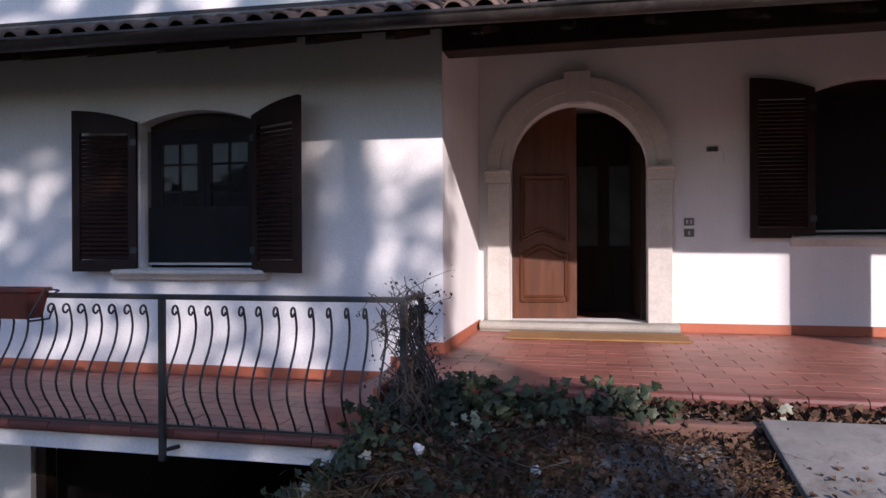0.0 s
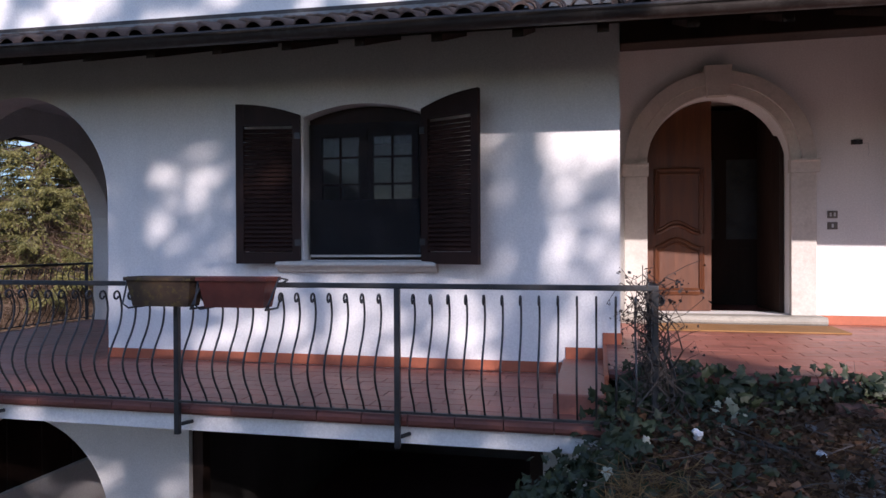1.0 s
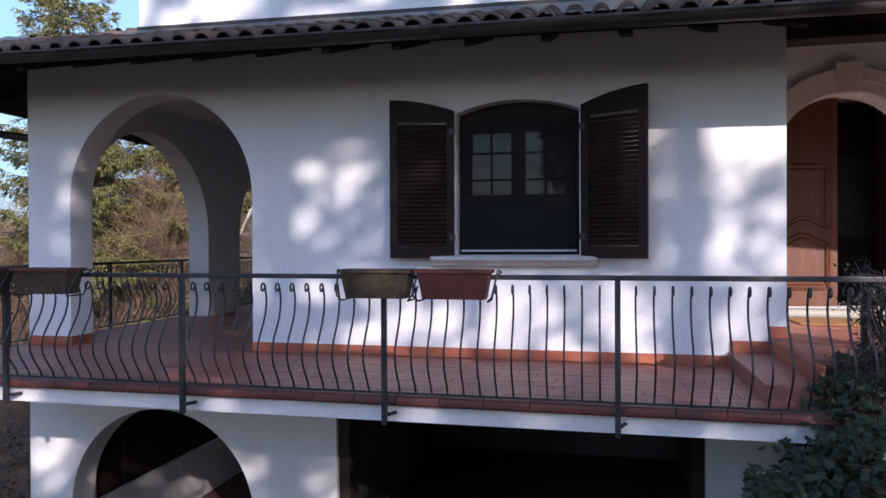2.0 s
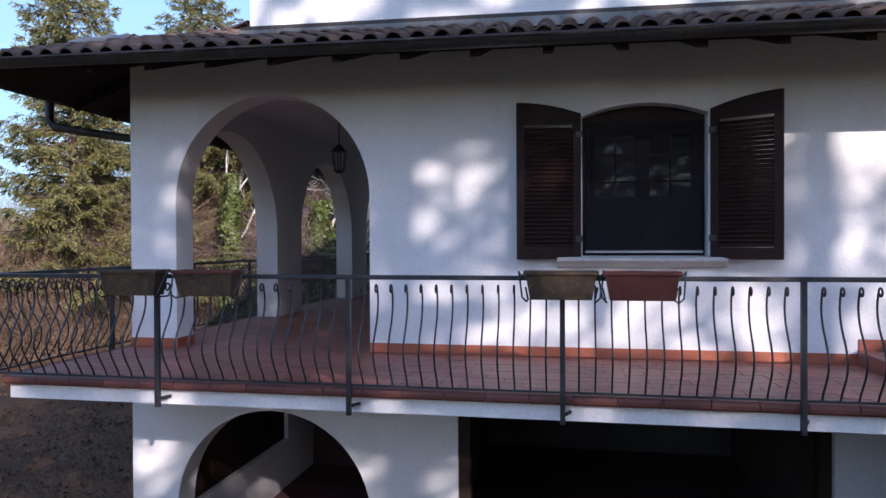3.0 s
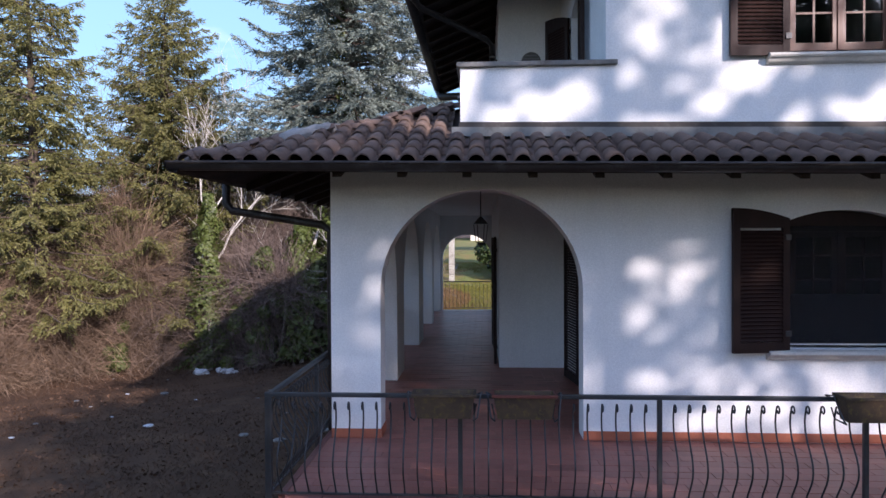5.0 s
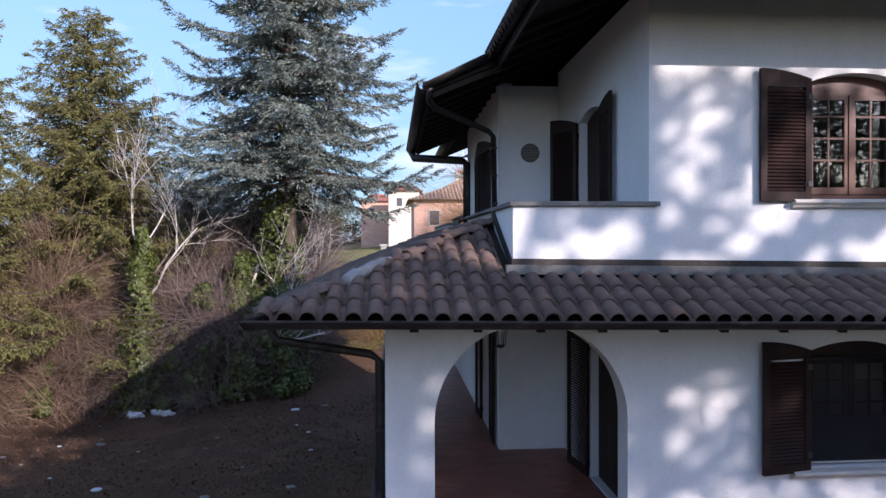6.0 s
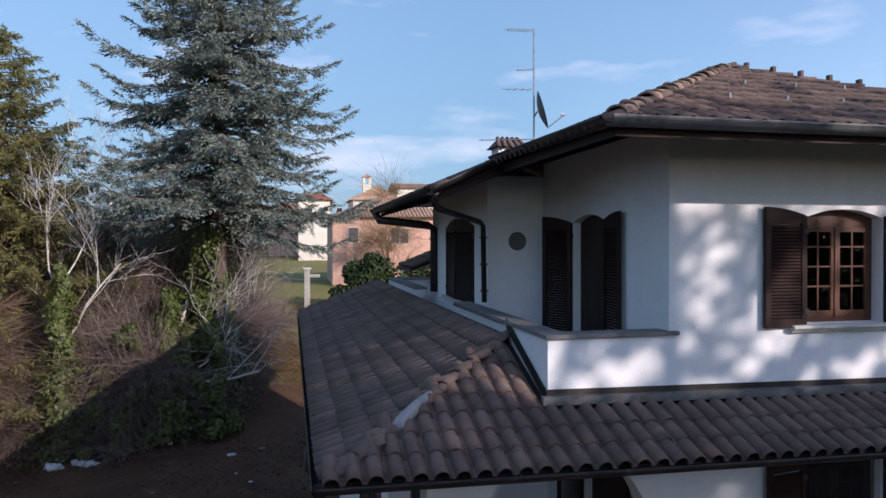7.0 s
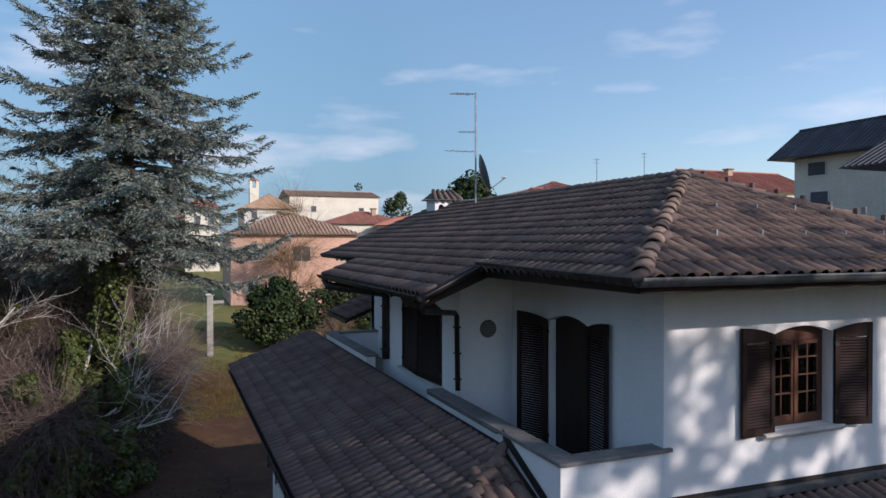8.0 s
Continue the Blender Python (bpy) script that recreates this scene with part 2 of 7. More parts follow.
M_CREAM = pbr("cream_render", (0.58, 0.53, 0.44), (0.7, 0.65, 0.55), 0.9, 0.3, 8, 0.1, streak=0.2)
M_BRICK = pbr("brick_tower", (0.35, 0.24, 0.17), (0.45, 0.32, 0.23), 0.9, 0.4, 8, 0.1)
M_PAPER = pbr("white_plastic_litter", (0.42, 0.44, 0.46), (0.58, 0.6, 0.62), 0.6, 5, 20, 0.1)


def glass_material():
    m = bpy.data.materials.new("window_glass")
    m.use_nodes = True
    nt = m.node_tree
    nt.nodes.remove(nt.nodes["Principled BSDF"])
    gl, tr = nt.nodes.new("ShaderNodeBsdfGlossy"), nt.nodes.new("ShaderNodeBsdfTransparent")
    gl.inputs["Roughness"].default_value = 0.015
    tr.inputs["Color"].default_value = (0.8, 0.84, 0.84, 1)
    fr, mx = nt.nodes.new("ShaderNodeFresnel"), nt.nodes.new("ShaderNodeMixShader")
    fr.inputs["IOR"].default_value = 1.55
    nt.links.new(fr.outputs["Fac"], mx.inputs[0])
    nt.links.new(tr.outputs["BSDF"], mx.inputs[1])
    nt.links.new(gl.outputs["BSDF"], mx.inputs[2])
    nt.links.new(mx.outputs["Shader"], nt.nodes["Material Output"].inputs["Surface"])
    return m


M_GLASS = glass_material()


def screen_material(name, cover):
    """Dark woven mesh, or a sheet in place of dark reflections, covering the given share behind."""
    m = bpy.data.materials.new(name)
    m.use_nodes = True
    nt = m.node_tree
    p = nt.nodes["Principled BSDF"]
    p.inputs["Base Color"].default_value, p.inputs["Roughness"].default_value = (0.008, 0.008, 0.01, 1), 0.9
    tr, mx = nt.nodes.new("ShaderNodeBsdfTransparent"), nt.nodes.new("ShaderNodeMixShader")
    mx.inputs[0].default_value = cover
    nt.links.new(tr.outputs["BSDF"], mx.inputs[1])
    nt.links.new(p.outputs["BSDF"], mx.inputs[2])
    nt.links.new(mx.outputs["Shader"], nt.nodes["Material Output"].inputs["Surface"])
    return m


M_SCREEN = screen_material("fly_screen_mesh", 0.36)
M_DARKSHEET = screen_material("dark_reflection_sheet", 0.84)


def ground_material():
    m = pbr("garden_ground", (0.056, 0.026, 0.011), (0.095, 0.048, 0.022), 0.95, 0.35, 14, 0.3, c3=(0.135, 0.076, 0.036), dist=0.03)
    nt = m.node_tree
    p = nt.nodes["Principled BSDF"]
    old = p.inputs["Base Color"].links[0].from_socket
    geo = nt.nodes.new("ShaderNodeNewGeometry")
    sep = nt.nodes.new("ShaderNodeSeparateXYZ")
    nt.links.new(geo.outputs["Position"], sep.inputs["Vector"])
    n = nt.nodes.new("ShaderNodeTexNoise")
    n.inputs["Scale"].default_value, n.inputs["Detail"].default_value = 0.22, 6.0
    nt.links.new(geo.outputs["Position"], n.inputs["Vector"])
    # lawn takes over from bare soil towards the north
    ma = nt.nodes.new("ShaderNodeMath")
    ma.operation = "MULTIPLY_ADD"
    ma.inputs[1].default_value, ma.inputs[2].default_value = 0.12, -4.8
    nt.links.new(sep.outputs["Y"], ma.inputs[0])
    mb = nt.nodes.new("ShaderNodeMath")
    mb.operation = "ADD"
    nt.links.new(ma.outputs["Value"], mb.inputs[0])
    nt.links.new(n.outputs["Fac"], mb.inputs[1])
    mb.use_clamp = True
    n2 = nt.nodes.new("ShaderNodeTexNoise")
    n2.inputs["Scale"].default_value, n2.inputs["Detail"].default_value = 1.2, 8.0
    nt.links.new(geo.outputs["Position"], n2.inputs["Vector"])
    r = nt.nodes.new("ShaderNodeValToRGB")
    r.color_ramp.elements[0].position, r.color_ramp.elements[1].position = 0.38, 0.62
    r.color_ramp.elements[0].color, r.color_ramp.elements[1].color = (0.2, 0.155, 0.045, 1), (0.13, 0.155, 0.035, 1)
    nt.links.new(n2.outputs["Fac"], r.inputs["Fac"])
    mx = nt.nodes.new("ShaderNodeMixRGB")
    nt.links.new(mb.outputs["Value"], mx.inputs[0])
    nt.links.new(old, mx.inputs[1])
    nt.links.new(r.outputs["Color"], mx.inputs[2])
    # unseen lawn on the south side, darkened for tree shade and less bounced light
    mr = nt.nodes.new("ShaderNodeMapRange")
    mr.inputs["From Min"].default_value, mr.inputs["From Max"].default_value = 0.5, -2.0
    nt.links.new(sep.outputs["Y"], mr.inputs["Value"])
    mz = nt.nodes.new("ShaderNodeMixRGB")
    r3 = nt.nodes.new("ShaderNodeValToRGB")
    r3.color_ramp.elements[0].position, r3.color_ramp.elements[1].position = 0.4, 0.62
    r3.color_ramp.elements[0].color, r3.color_ramp.elements[1].color = (0.04, 0.05, 0.018, 1), (0.08, 0.068, 0.038, 1)
    nt.links.new(n2.outputs["Fac"], r3.inputs["Fac"])
    nt.links.new(r3.outputs["Color"], mz.inputs[2])
    nt.links.new(mr.outputs["Result"], mz.inputs[0])
    nt.links.new(mx.outputs["Color"], mz.inputs[1])
    nt.links.new(mz.outputs["Color"], p.inputs["Base Color"])
    return m


M_GROUND = ground_material()

# ---- building blocks ----
def mesh_of(bm, name, material, smooth=False):
    me = bpy.data.meshes.new(name)
    bmesh.ops.recalc_face_normals(bm, faces=bm.faces)
    bm.to_mesh(me)
    bm.free()
    me.materials.append(material)
    if smooth:
        me.polygons.foreach_set("use_smooth", [True] * len(me.polygons))
    return me


def part(name, bm, material, parent, label="", smooth=False):
    ob = new(name, mesh_of(bm, name, material, smooth))
    ob.parent = parent
    return tagged(ob, label)


def single(name, bm, material, label, category, kind="", group="", smooth=False):
    return tagged(new(name, mesh_of(bm, name, material, smooth)), label, category, group, kind)


def thing(name, label, category, group="", kind="", at=(0, 0, 0)):
    ob = new(name)
    ob.empty_display_size = 0.1
    ob.matrix_world = Matrix.Translation(at)
    return tagged(ob, label, category, group, kind)


def raw(name, verts, faces, material, smooth=False):
    me = bpy.data.meshes.new(name)
    me.from_pydata([tuple(v) for v in verts], [], [tuple(f) for f in faces])
    me.materials.append(material)
    if smooth:
        me.polygons.foreach_set("use_smooth", [True] * len(me.polygons))
    return me


def quads(name, pts, material):
    """Many loose quads from an array of shape (n, 4, 3)."""
    n = len(pts)
    me = bpy.data.meshes.new(name)
    me.vertices.add(4 * n)
    me.vertices.foreach_set("co", np.asarray(pts, dtype=np.float32).ravel())
    me.loops.add(4 * n)
    me.loops.foreach_set("vertex_index", np.arange(4 * n, dtype=np.int32))
    me.polygons.add(n)
    me.polygons.foreach_set("loop_start", np.arange(0, 4 * n, 4, dtype=np.int32))
    me.update(calc_edges=True)
    me.materials.append(material)
    return me


def box(bm, x0, x1, y0, y1, z0, z1, bevel=0.0, m=None):
    g = bmesh.ops.create_cube(bm, size=1.0)
    vs = g["verts"]
    for v in vs:
        v.co = Vector(((x0 + x1) / 2 + v.co.x * (x1 - x0), (y0 + y1) / 2 + v.co.y * (y1 - y0), (z0 + z1) / 2 + v.co.z * (z1 - z0)))
    if bevel:
        es = list({e for v in vs for e in v.link_edges})
        out = bmesh.ops.bevel(bm, geom=es, offset=bevel, segments=2, profile=0.6, affect="EDGES")
        vs = list({v for f in out["faces"] for v in f.verts} | {v for v in vs if v.is_valid})
    if m is not None:
        bmesh.ops.transform(bm, matrix=m, verts=vs)
    return bm


def cube(*a, **k):
    return box(bmesh.new(), *a, **k)


def tube(bm, pts, r, n=6, r1=None, cap=True):
    """A round bar swept along points; r1 is the radius at its far end."""
    pts = [Vector(p) for p in pts]
    rings, side = [], None
    for i, p in enumerate(pts):
        d = (pts[min(i + 1, len(pts) - 1)] - pts[max(i - 1, 0)]).normalized()
        if side is None:
            side = d.orthogonal().normalized()
        side = (side - d * side.dot(d))
        side = side.normalized() if side.length > 1e-6 else d.orthogonal().normalized()
        up = d.cross(side)
        rr = r if r1 is None else r + (r1 - r) * i / (len(pts) - 1)
        rings.append([bm.verts.new(p + rr * (side * math.cos(2 * math.pi * k / n) + up * math.sin(2 * math.pi * k / n))) for k in range(n)])
    for a, b in zip(rings, rings[1:]):
        for k in range(n):
            bm.faces.new((a[k], a[(k + 1) % n], b[(k + 1) % n], b[k]))
    if cap:
        bm.faces.new(rings[0][::-1])
        bm.faces.new(rings[-1])
    return bm


def prism(bm, outline, axis, a, b):
    """An outline in the plane across an axis, drawn out from a to b along it."""
    def at(u, v, w):
        return {"x": (w, u, v), "y": (u, w, v), "z": (u, v, w)}[axis]
    lo = [bm.verts.new(at(u, v, a)) for u, v in outline]
    hi = [bm.verts.new(at(u, v, b)) for u, v in outline]
    bm.faces.new(lo[::-1])
    bm.faces.new(hi)
    for i in range(len(lo)):
        k = (i + 1) % len(lo)
        bm.faces.new((lo[i], lo[k], hi[k], hi[i]))
    return bm


def plate(outer, holes, axis, face, thick):
    """A wall from its outline and the outlines of its openings, face at `face`, going `thick` along the axis."""
    bm = bmesh.new()

    def at(u, v, w):
        return (u, w, v) if axis == "y" else (w, u, v) if axis == "x" else (u, v, w)
    rings = []
    for ring in [outer] + holes:
        vs = [bm.verts.new(at(u, v, face)) for u, v in ring]
        for i in range(len(vs)):
            bm.edges.new((vs[i], vs[(i + 1) % len(vs)]))
        rings.append(vs)
    bmesh.ops.triangle_fill(bm, use_beauty=True, edges=bm.edges[:])
    front = bm.faces[:]
    back = {v: bm.verts.new(at(*[(v.co.x, v.co.z), (v.co.y, v.co.z), (v.co.x, v.co.y)]["yxz".index(axis)], face + thick)) for ring in rings for v in ring}
    for f in front:
        bm.faces.new([back[v] for v in reversed(f.verts)])
    for ring in rings:
        for i in range(len(ring)):
            a, b = ring[i], ring[(i + 1) % len(ring)]
            bm.faces.new((a, b, back[b], back[a]))
    return bm


def rect(u0, u1, v0, v1):
    return [(u0, v0), (u1, v0), (u1, v1), (u0, v1)]


def arch(uc, r, spring, bottom, n=28):
    return [(uc - r, bottom), (uc + r, bottom)] + [(uc + r * math.cos(math.pi * i / n), spring + r * math.sin(math.pi * i / n)) for i in range(n + 1)]


def segment(u0, u1, bottom, side, crown, n=14):
    """An opening with a low curved head."""
    c, h, w = (u0 + u1) / 2, crown - side, (u1 - u0) / 2
    rad = (w * w + h * h) / (2 * h)
    a = math.asin(w / rad)
    return [(u0, bottom), (u1, bottom)] + [(c + rad * math.sin(a - 2 * a * i / n), crown - rad + rad * math.cos(a - 2 * a * i / n)) for i in range(n + 1)]


def smooth(v, a, b):
    t = min(max((v - a) / (b - a), 0.0), 1.0)
    return t * t * (3 - 2 * t)


# ---- ground ----
def gz(x, y):
    """Height of the ground: garden low to the west, a bank up to the entrance, rising to the north."""
    low = -3.1 + 0.045 * min(x + 12, 0) * smooth(-x, 12, 30) * 0.8 - 0.2 * smooth(-x, 10, 20)
    low += 2.3 * smooth(y, 29, 43) * smooth(x, -34, -12) + 2.2 * smooth(y, 42, 60) * smooth(x, -50, -14) + 4.0 * smooth(y, 70, 200)
    low += 0.12 * noise.noise(Vector((x * 0.25, y * 0.25, 0))) + 0.05 * noise.noise(Vector((x * 1.1, y * 1.1, 3)))
    high = -0.2 + 0.3 * smooth(y, 2.4, 4.5) + 0.05 * noise.noise(Vector((x * 1.3, y * 1.3, 7)))
    edge = -1.48 + 0.22 * noise.noise(Vector((0.3, y * 0.6, 5))) - 0.35 * smooth(-y, -2.5, 3) - 0.4 * smooth(-y, 0, 12)
    k = smooth(x, edge - 0.75, edge + 0.12)
    k *= 1 - smooth(y, 4.55, 4.75) * (1 - smooth(x, -1.42, -1.2))
    k = max(k, 0)
    return low * (1 - k) + high * k


def ground():
    def steps(fine, coarse):
        pos = [fine[0]]
        while pos[-1] < fine[1]:
            pos.append(pos[-1] + fine[2])
        d = fine[2]
        up = pos[-1]
        while up < coarse:
            d *= 1.17
            up += d
            pos.append(up)
        d, dn, lowside = fine[2], fine[0], []
        while dn > -coarse:
            d *= 1.17
            dn -= d
            lowside.append(dn)
        return lowside[::-1] + pos
    xs, ys = steps((-5, 3.2, 0.11), 4200), steps((-1.5, 5.0, 0.11), 4200)
    vs = [(x, y, gz(x, y)) for y in ys for x in xs]
    n = len(xs)
    fs = [(j * n + i, j * n + i + 1, (j + 1) * n + i + 1, (j + 1) * n + i) for j in range(len(ys) - 1) for i in range(n - 1)]
    tagged(new("ground", raw("ground", vs, fs, M_GROUND, True)), "brown leaf-strewn garden soil turning to patchy lawn", "ground", kind="structure")


ground()

# ---- the villa: plan ----
W = 5.77          # face of the south wall
XW = -9.15        # face of the west wall
XC = -1.27        # corner at the porch
PD = 7.70         # face of the entrance wall
XI, XJ = -6.02, -7.20   # inner walls along the gallery
PORCH = 0.27


def wall(name, outer, holes, axis, face, thick, material=None, label="smooth white rendered house wall"):
    return single(name, plate(outer, holes, axis, face, thick), material or M_WALL, label, "wall", "structure")


WIN_LOW = segment(-4.22, -3.05, 1.0, 2.37, 2.48)
WIN_UP = segment(-4.22, -3.05, 4.14, 5.50, 5.61)
ARCH_UP = arch(-7.495, 1.105, 1.625, -0.02)
ARCH_DN = arch(-7.495, 1.105, -1.765, -3.3)
DOOR_HOLE = arch(-0.175, 0.74, 2.04, PORCH + 0.1)
WIN_PORCH = segment(2.22, 3.4, 1.30, 2.78, 2.9)

wall("wall_south_upper_terrace", rect(XW, XC, -0.05, 3.14), [ARCH_UP, WIN_LOW], "y", W, 0.34)
wall("wall_south_basement", rect(XW, XC, -3.5, -0.2), [ARCH_DN, rect(-5.47, -1.94, -3.3, -0.62)], "y", W, 0.34)
WEST_ARCHES = [arch(c, 1.36, 1.28, -0.02) for c in (7.52, 11.2, 14.92, 18.2)]
wall("wall_west_gallery", rect(W + 0.34, 19.95, -0.05, 3.14), WEST_ARCHES, "x", XW, 0.34)
wall("wall_west_basement", rect(W + 0.34, 19.95, -3.5, -0.2), [rect(6.4, 9.25, -2.0, -0.45), rect(10.6, 13.45, -2.0, -0.45)], "x", XW, 0.34)
wall("wall_gallery_front", rect(W + 0.34, 10.04, 0.0, 3.0), [segment(7.0, 8.5, 0.02, 2.2, 2.32)], "x", XI, 0.3, label="white wall inside the arcade")
wall("wall_gallery_return", rect(XJ, XI + 0.3, 0.0, 3.0), [], "y", 10.04, 0.3, label="white wall inside the arcade")
wall("wall_gallery_back", rect(10.34, 19.7, 0.0, 3.0), [rect(10.9, 12.1, 0.02, 2.2)], "x", XJ, 0.3, label="white wall inside the arcade")
wall("wall_north", rect(XW, 7.0, -3.5, 3.14), [arch(-7.98, 0.78, 1.6, -0.02)], "y", 19.95, 0.3)
wall("wall_porch_side", [(W + 0.34, -0.4), (PD + 0.35, -0.4), (PD + 0.35, 3.9), (W + 0.34, 3.17)], [], "x", XC - 0.3, 0.3)
wall("wall_entrance", rect(XC, 7.0, -0.4, 3.76), [DOOR_HOLE, WIN_PORCH], "y", PD, 0.35)
wall("wall_east", rect(W, 19.95, -3.5, 3.14), [], "x", 7.0, 0.3)

# upper storey
XU = -6.14
wall("wall_south_first_floor", rect(XU, -1.34, 3.15, 6.62), [WIN_UP], "y", W, 0.32)
wall("wall_loggia_side", rect(W + 0.32, 10.04, 3.15, 6.62), [segment(7.5, 8.68, 3.32, 5.5, 5.62)], "x", XU, 0.3)
wall("wall_loggia_back", rect(XJ, XU + 0.3, 3.15, 6.38), [], "y", 10.04, 0.3)
wall("wall_west_first_floor", rect(10.34, 14.6, 3.15, 6.5), [segment(10.95, 13.35, 4.0, 5.5, 5.68)], "x", XJ, 0.3)
wall("wall_second_loggia_back", rect(XJ, XU + 0.3, 3.15, 6.38), [], "y", 14.6, 0.3)
wall("wall_second_loggia_side", rect(14.9, 19.6, 3.15, 6.62), [], "x", XU, 0.3)
wall("wall_north_first_floor", rect(XU, -1.34, 3.15, 6.62), [], "y", 19.3, 0.3)
wall("wall_east_first_floor", rect(W + 0.32, 19.3, 3.15, 6.62), [], "x", -1.64, 0.3)


def slab(name, material, label, category, *boxes, kind="structure", bevel=0.0):
    bm = bmesh.new()
    for b in boxes:
        box(bm, *b, bevel=bevel)
    return single(name, bm, material, label, category, kind)


slab("ceiling_gallery", M_WALL, "white arcade ceiling", "ceiling", (XW + 0.34, XC - 0.3, W + 0.34, 19.95, 2.98, 3.13), (XC - 0.3, 7.0, PD + 0.35, 19.95, 2.98, 3.13))
slab("floor_first", M_CONC, "first floor slab", "floor", (-7.5, -1.7, 6.1, 19.3, 3.16, 3.3))
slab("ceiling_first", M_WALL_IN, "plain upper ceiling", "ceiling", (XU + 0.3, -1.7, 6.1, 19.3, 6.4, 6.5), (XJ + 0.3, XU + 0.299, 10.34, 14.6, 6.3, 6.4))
slab("floor_ground_inside", M_TERRA, "dim tiled floor indoors", "floor", (XI + 0.3, 7.0, 8.05, 19.95, -0.1, PORCH + 0.06), (XI + 0.3, XC - 0.3, W + 0.34, 8.05, -0.1, PORCH + 0.06))
slab("floor_basement", M_MAROON, "dark maroon basement floor", "floor", (XW + 0.34, 7.0, W, 19.95, -3.4, -2.74))
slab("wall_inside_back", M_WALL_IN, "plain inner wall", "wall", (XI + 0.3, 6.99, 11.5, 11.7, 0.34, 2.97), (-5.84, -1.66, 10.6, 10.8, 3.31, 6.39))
slab("wall_store", M_MAROON, "dull maroon basement wall", "wall", (-6.3, -6.1, W + 0.34, 12.0, -2.74, -0.21), (-8.8, -6.301, 10.3, 10.5, -2.74, -0.21))
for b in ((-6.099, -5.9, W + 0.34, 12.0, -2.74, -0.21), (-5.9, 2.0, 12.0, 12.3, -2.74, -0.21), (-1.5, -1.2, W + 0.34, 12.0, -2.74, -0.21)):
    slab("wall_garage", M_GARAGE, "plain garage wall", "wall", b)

# terrace slab with its tiled edge
slab("terrace_slab", M_WALL, "white edge of the cantilevered terrace slab", "slab", (-9.16, XC - 0.02, 4.09, W, -0.2, -0.078), (-9.16, 7.0, W, 19.95, -0.199, -0.078))
slab("terrace_bed", M_GROUT, "mortar bed under terrace tiles", "floor", (-9.18, XC - 0.02, 4.08, W + 0.34, -0.076, -0.006), (-9.18, XI, W + 0.34, 19.95, -0.076, -0.006))
slab("porch_slab", M_CONC, "concrete base of the porch floor", "slab", (-1.4, 7.0, 4.62, PD, -0.3, PORCH - 0.05))
slab("porch_bed", M_GROUT, "mortar bed under porch tiles", "floor", (-1.4, 7.0, 4.56, PD, PORCH - 0.048, PORCH - 0.006))


def skirting(name, *boxes):
    slab(name, M_SKIRT, "terracotta skirting tiles along the wall foot", "baseboard", *boxes, bevel=0.004)


skirting("baseboard_terrace", (-6.39, -1.74, W - 0.014, W - 0.001, 0.0, 0.1), (XW, -8.6, W - 0.014, W - 0.001, 0.0, 0.1), (-8.6, -8.588, W, W + 0.34, 0.0, 0.1))
skirting("baseboard_step", (-1.74, -1.42, W - 0.014, W - 0.001, 0.0, 0.235), (-1.42, XC + 0.013, W - 0.015, W - 0.001, 0.0, 0.37))
skirting("baseboard_porch", (XC + 0.001, XC + 0.014, W - 0.001, PD - 0.002, PORCH, PORCH + 0.1), (0.8, 6.9, PD - 0.014, PD - 0.001, PORCH, PORCH + 0.1))


def steps_to_porch():
    t = thing("porch_steps", "two terracotta tiled steps from terrace up to porch", "steps")
    part("step", cube(-1.76, -1.40, 4.3, W - 0.016, -0.01, 0.135, bevel=0.012), M_TERRA, t)
    part("step", cube(-1.42, -1.39, 4.3, W - 0.016, 0.136, PORCH, bevel=0.008), M_SKIRT, t, "terracotta riser")


steps_to_porch()


def garage_front():
    t = thing("garage_opening_frame", "dark timber frame with moulded lintel round the basement opening", "frame")
    part("lintel", prism(bmesh.new(), [(W - 0.1, -0.22), (W - 0.1, -0.4), (W - 0.04, -0.46), (W - 0.04, -0.62), (W + 0.1, -0.62), (W + 0.1, -0.22)], "x", -5.62, -1.85), M_WOODDK, t)
    for x in (-5.47, -2.06):
        part("post", cube(x, x + 0.12, W + 0.06, W + 0.2, -3.0, -0.63, bevel=0.01), M_WOODDK, t)


garage_front()


def gallery_basement_panels():
    for y in (6.42, 10.62):
        t = thing("basement_shutter", "dark wooden panels closing a basement window", "shutter", "basement shutters")
        for k in range(5):
            part("panel", cube(XW + 0.24, XW + 0.28, y + k * 0.565, y + k * 0.565 + 0.55, -1.99, -0.46, bevel=0.006), M_WOODDK, t)


gallery_basement_panels()


# ---- roofs ----
TP, TV = 0.2125, 0.335       # tile pitch across and up the slope
PROFILE = [(0.0, 0.006)] + [(0.0825 - 0.078 * math.cos(math.pi * i / 8), 0.006 + 0.076 * math.sin(math.pi * i / 8) ** 0.9) for i in range(1, 8)] + [(0.1605, 0.006), (0.186, 0.0), (0.2165, 0.008)]


def tile_geometry():
    vs, fs = [], []
    n = len(PROFILE)
    for v, lift in ((0.0, 1.0), (0.40, 0.0)):
        for u, h in PROFILE:
            vs.append((u, v, h + lift * (0.009 + 0.3 * h)))
    for u, h in PROFILE:
        vs.append((u + (0.004 if u < 0.08 else -0.004), 0.008, h * 0.93 - 0.003 + 0.009 + 0.14 * h))
    for i in range(n - 1):
        fs.append((i, i + 1, n + i + 1, n + i))
        fs.append((2 * n + i, 2 * n + i + 1, i + 1, i))
    return np.array(vs), fs


TILE_V, TILE_F = tile_geometry()
TILE_MESH = raw("roof_tile", TILE_V, TILE_F, M_TILE, True)


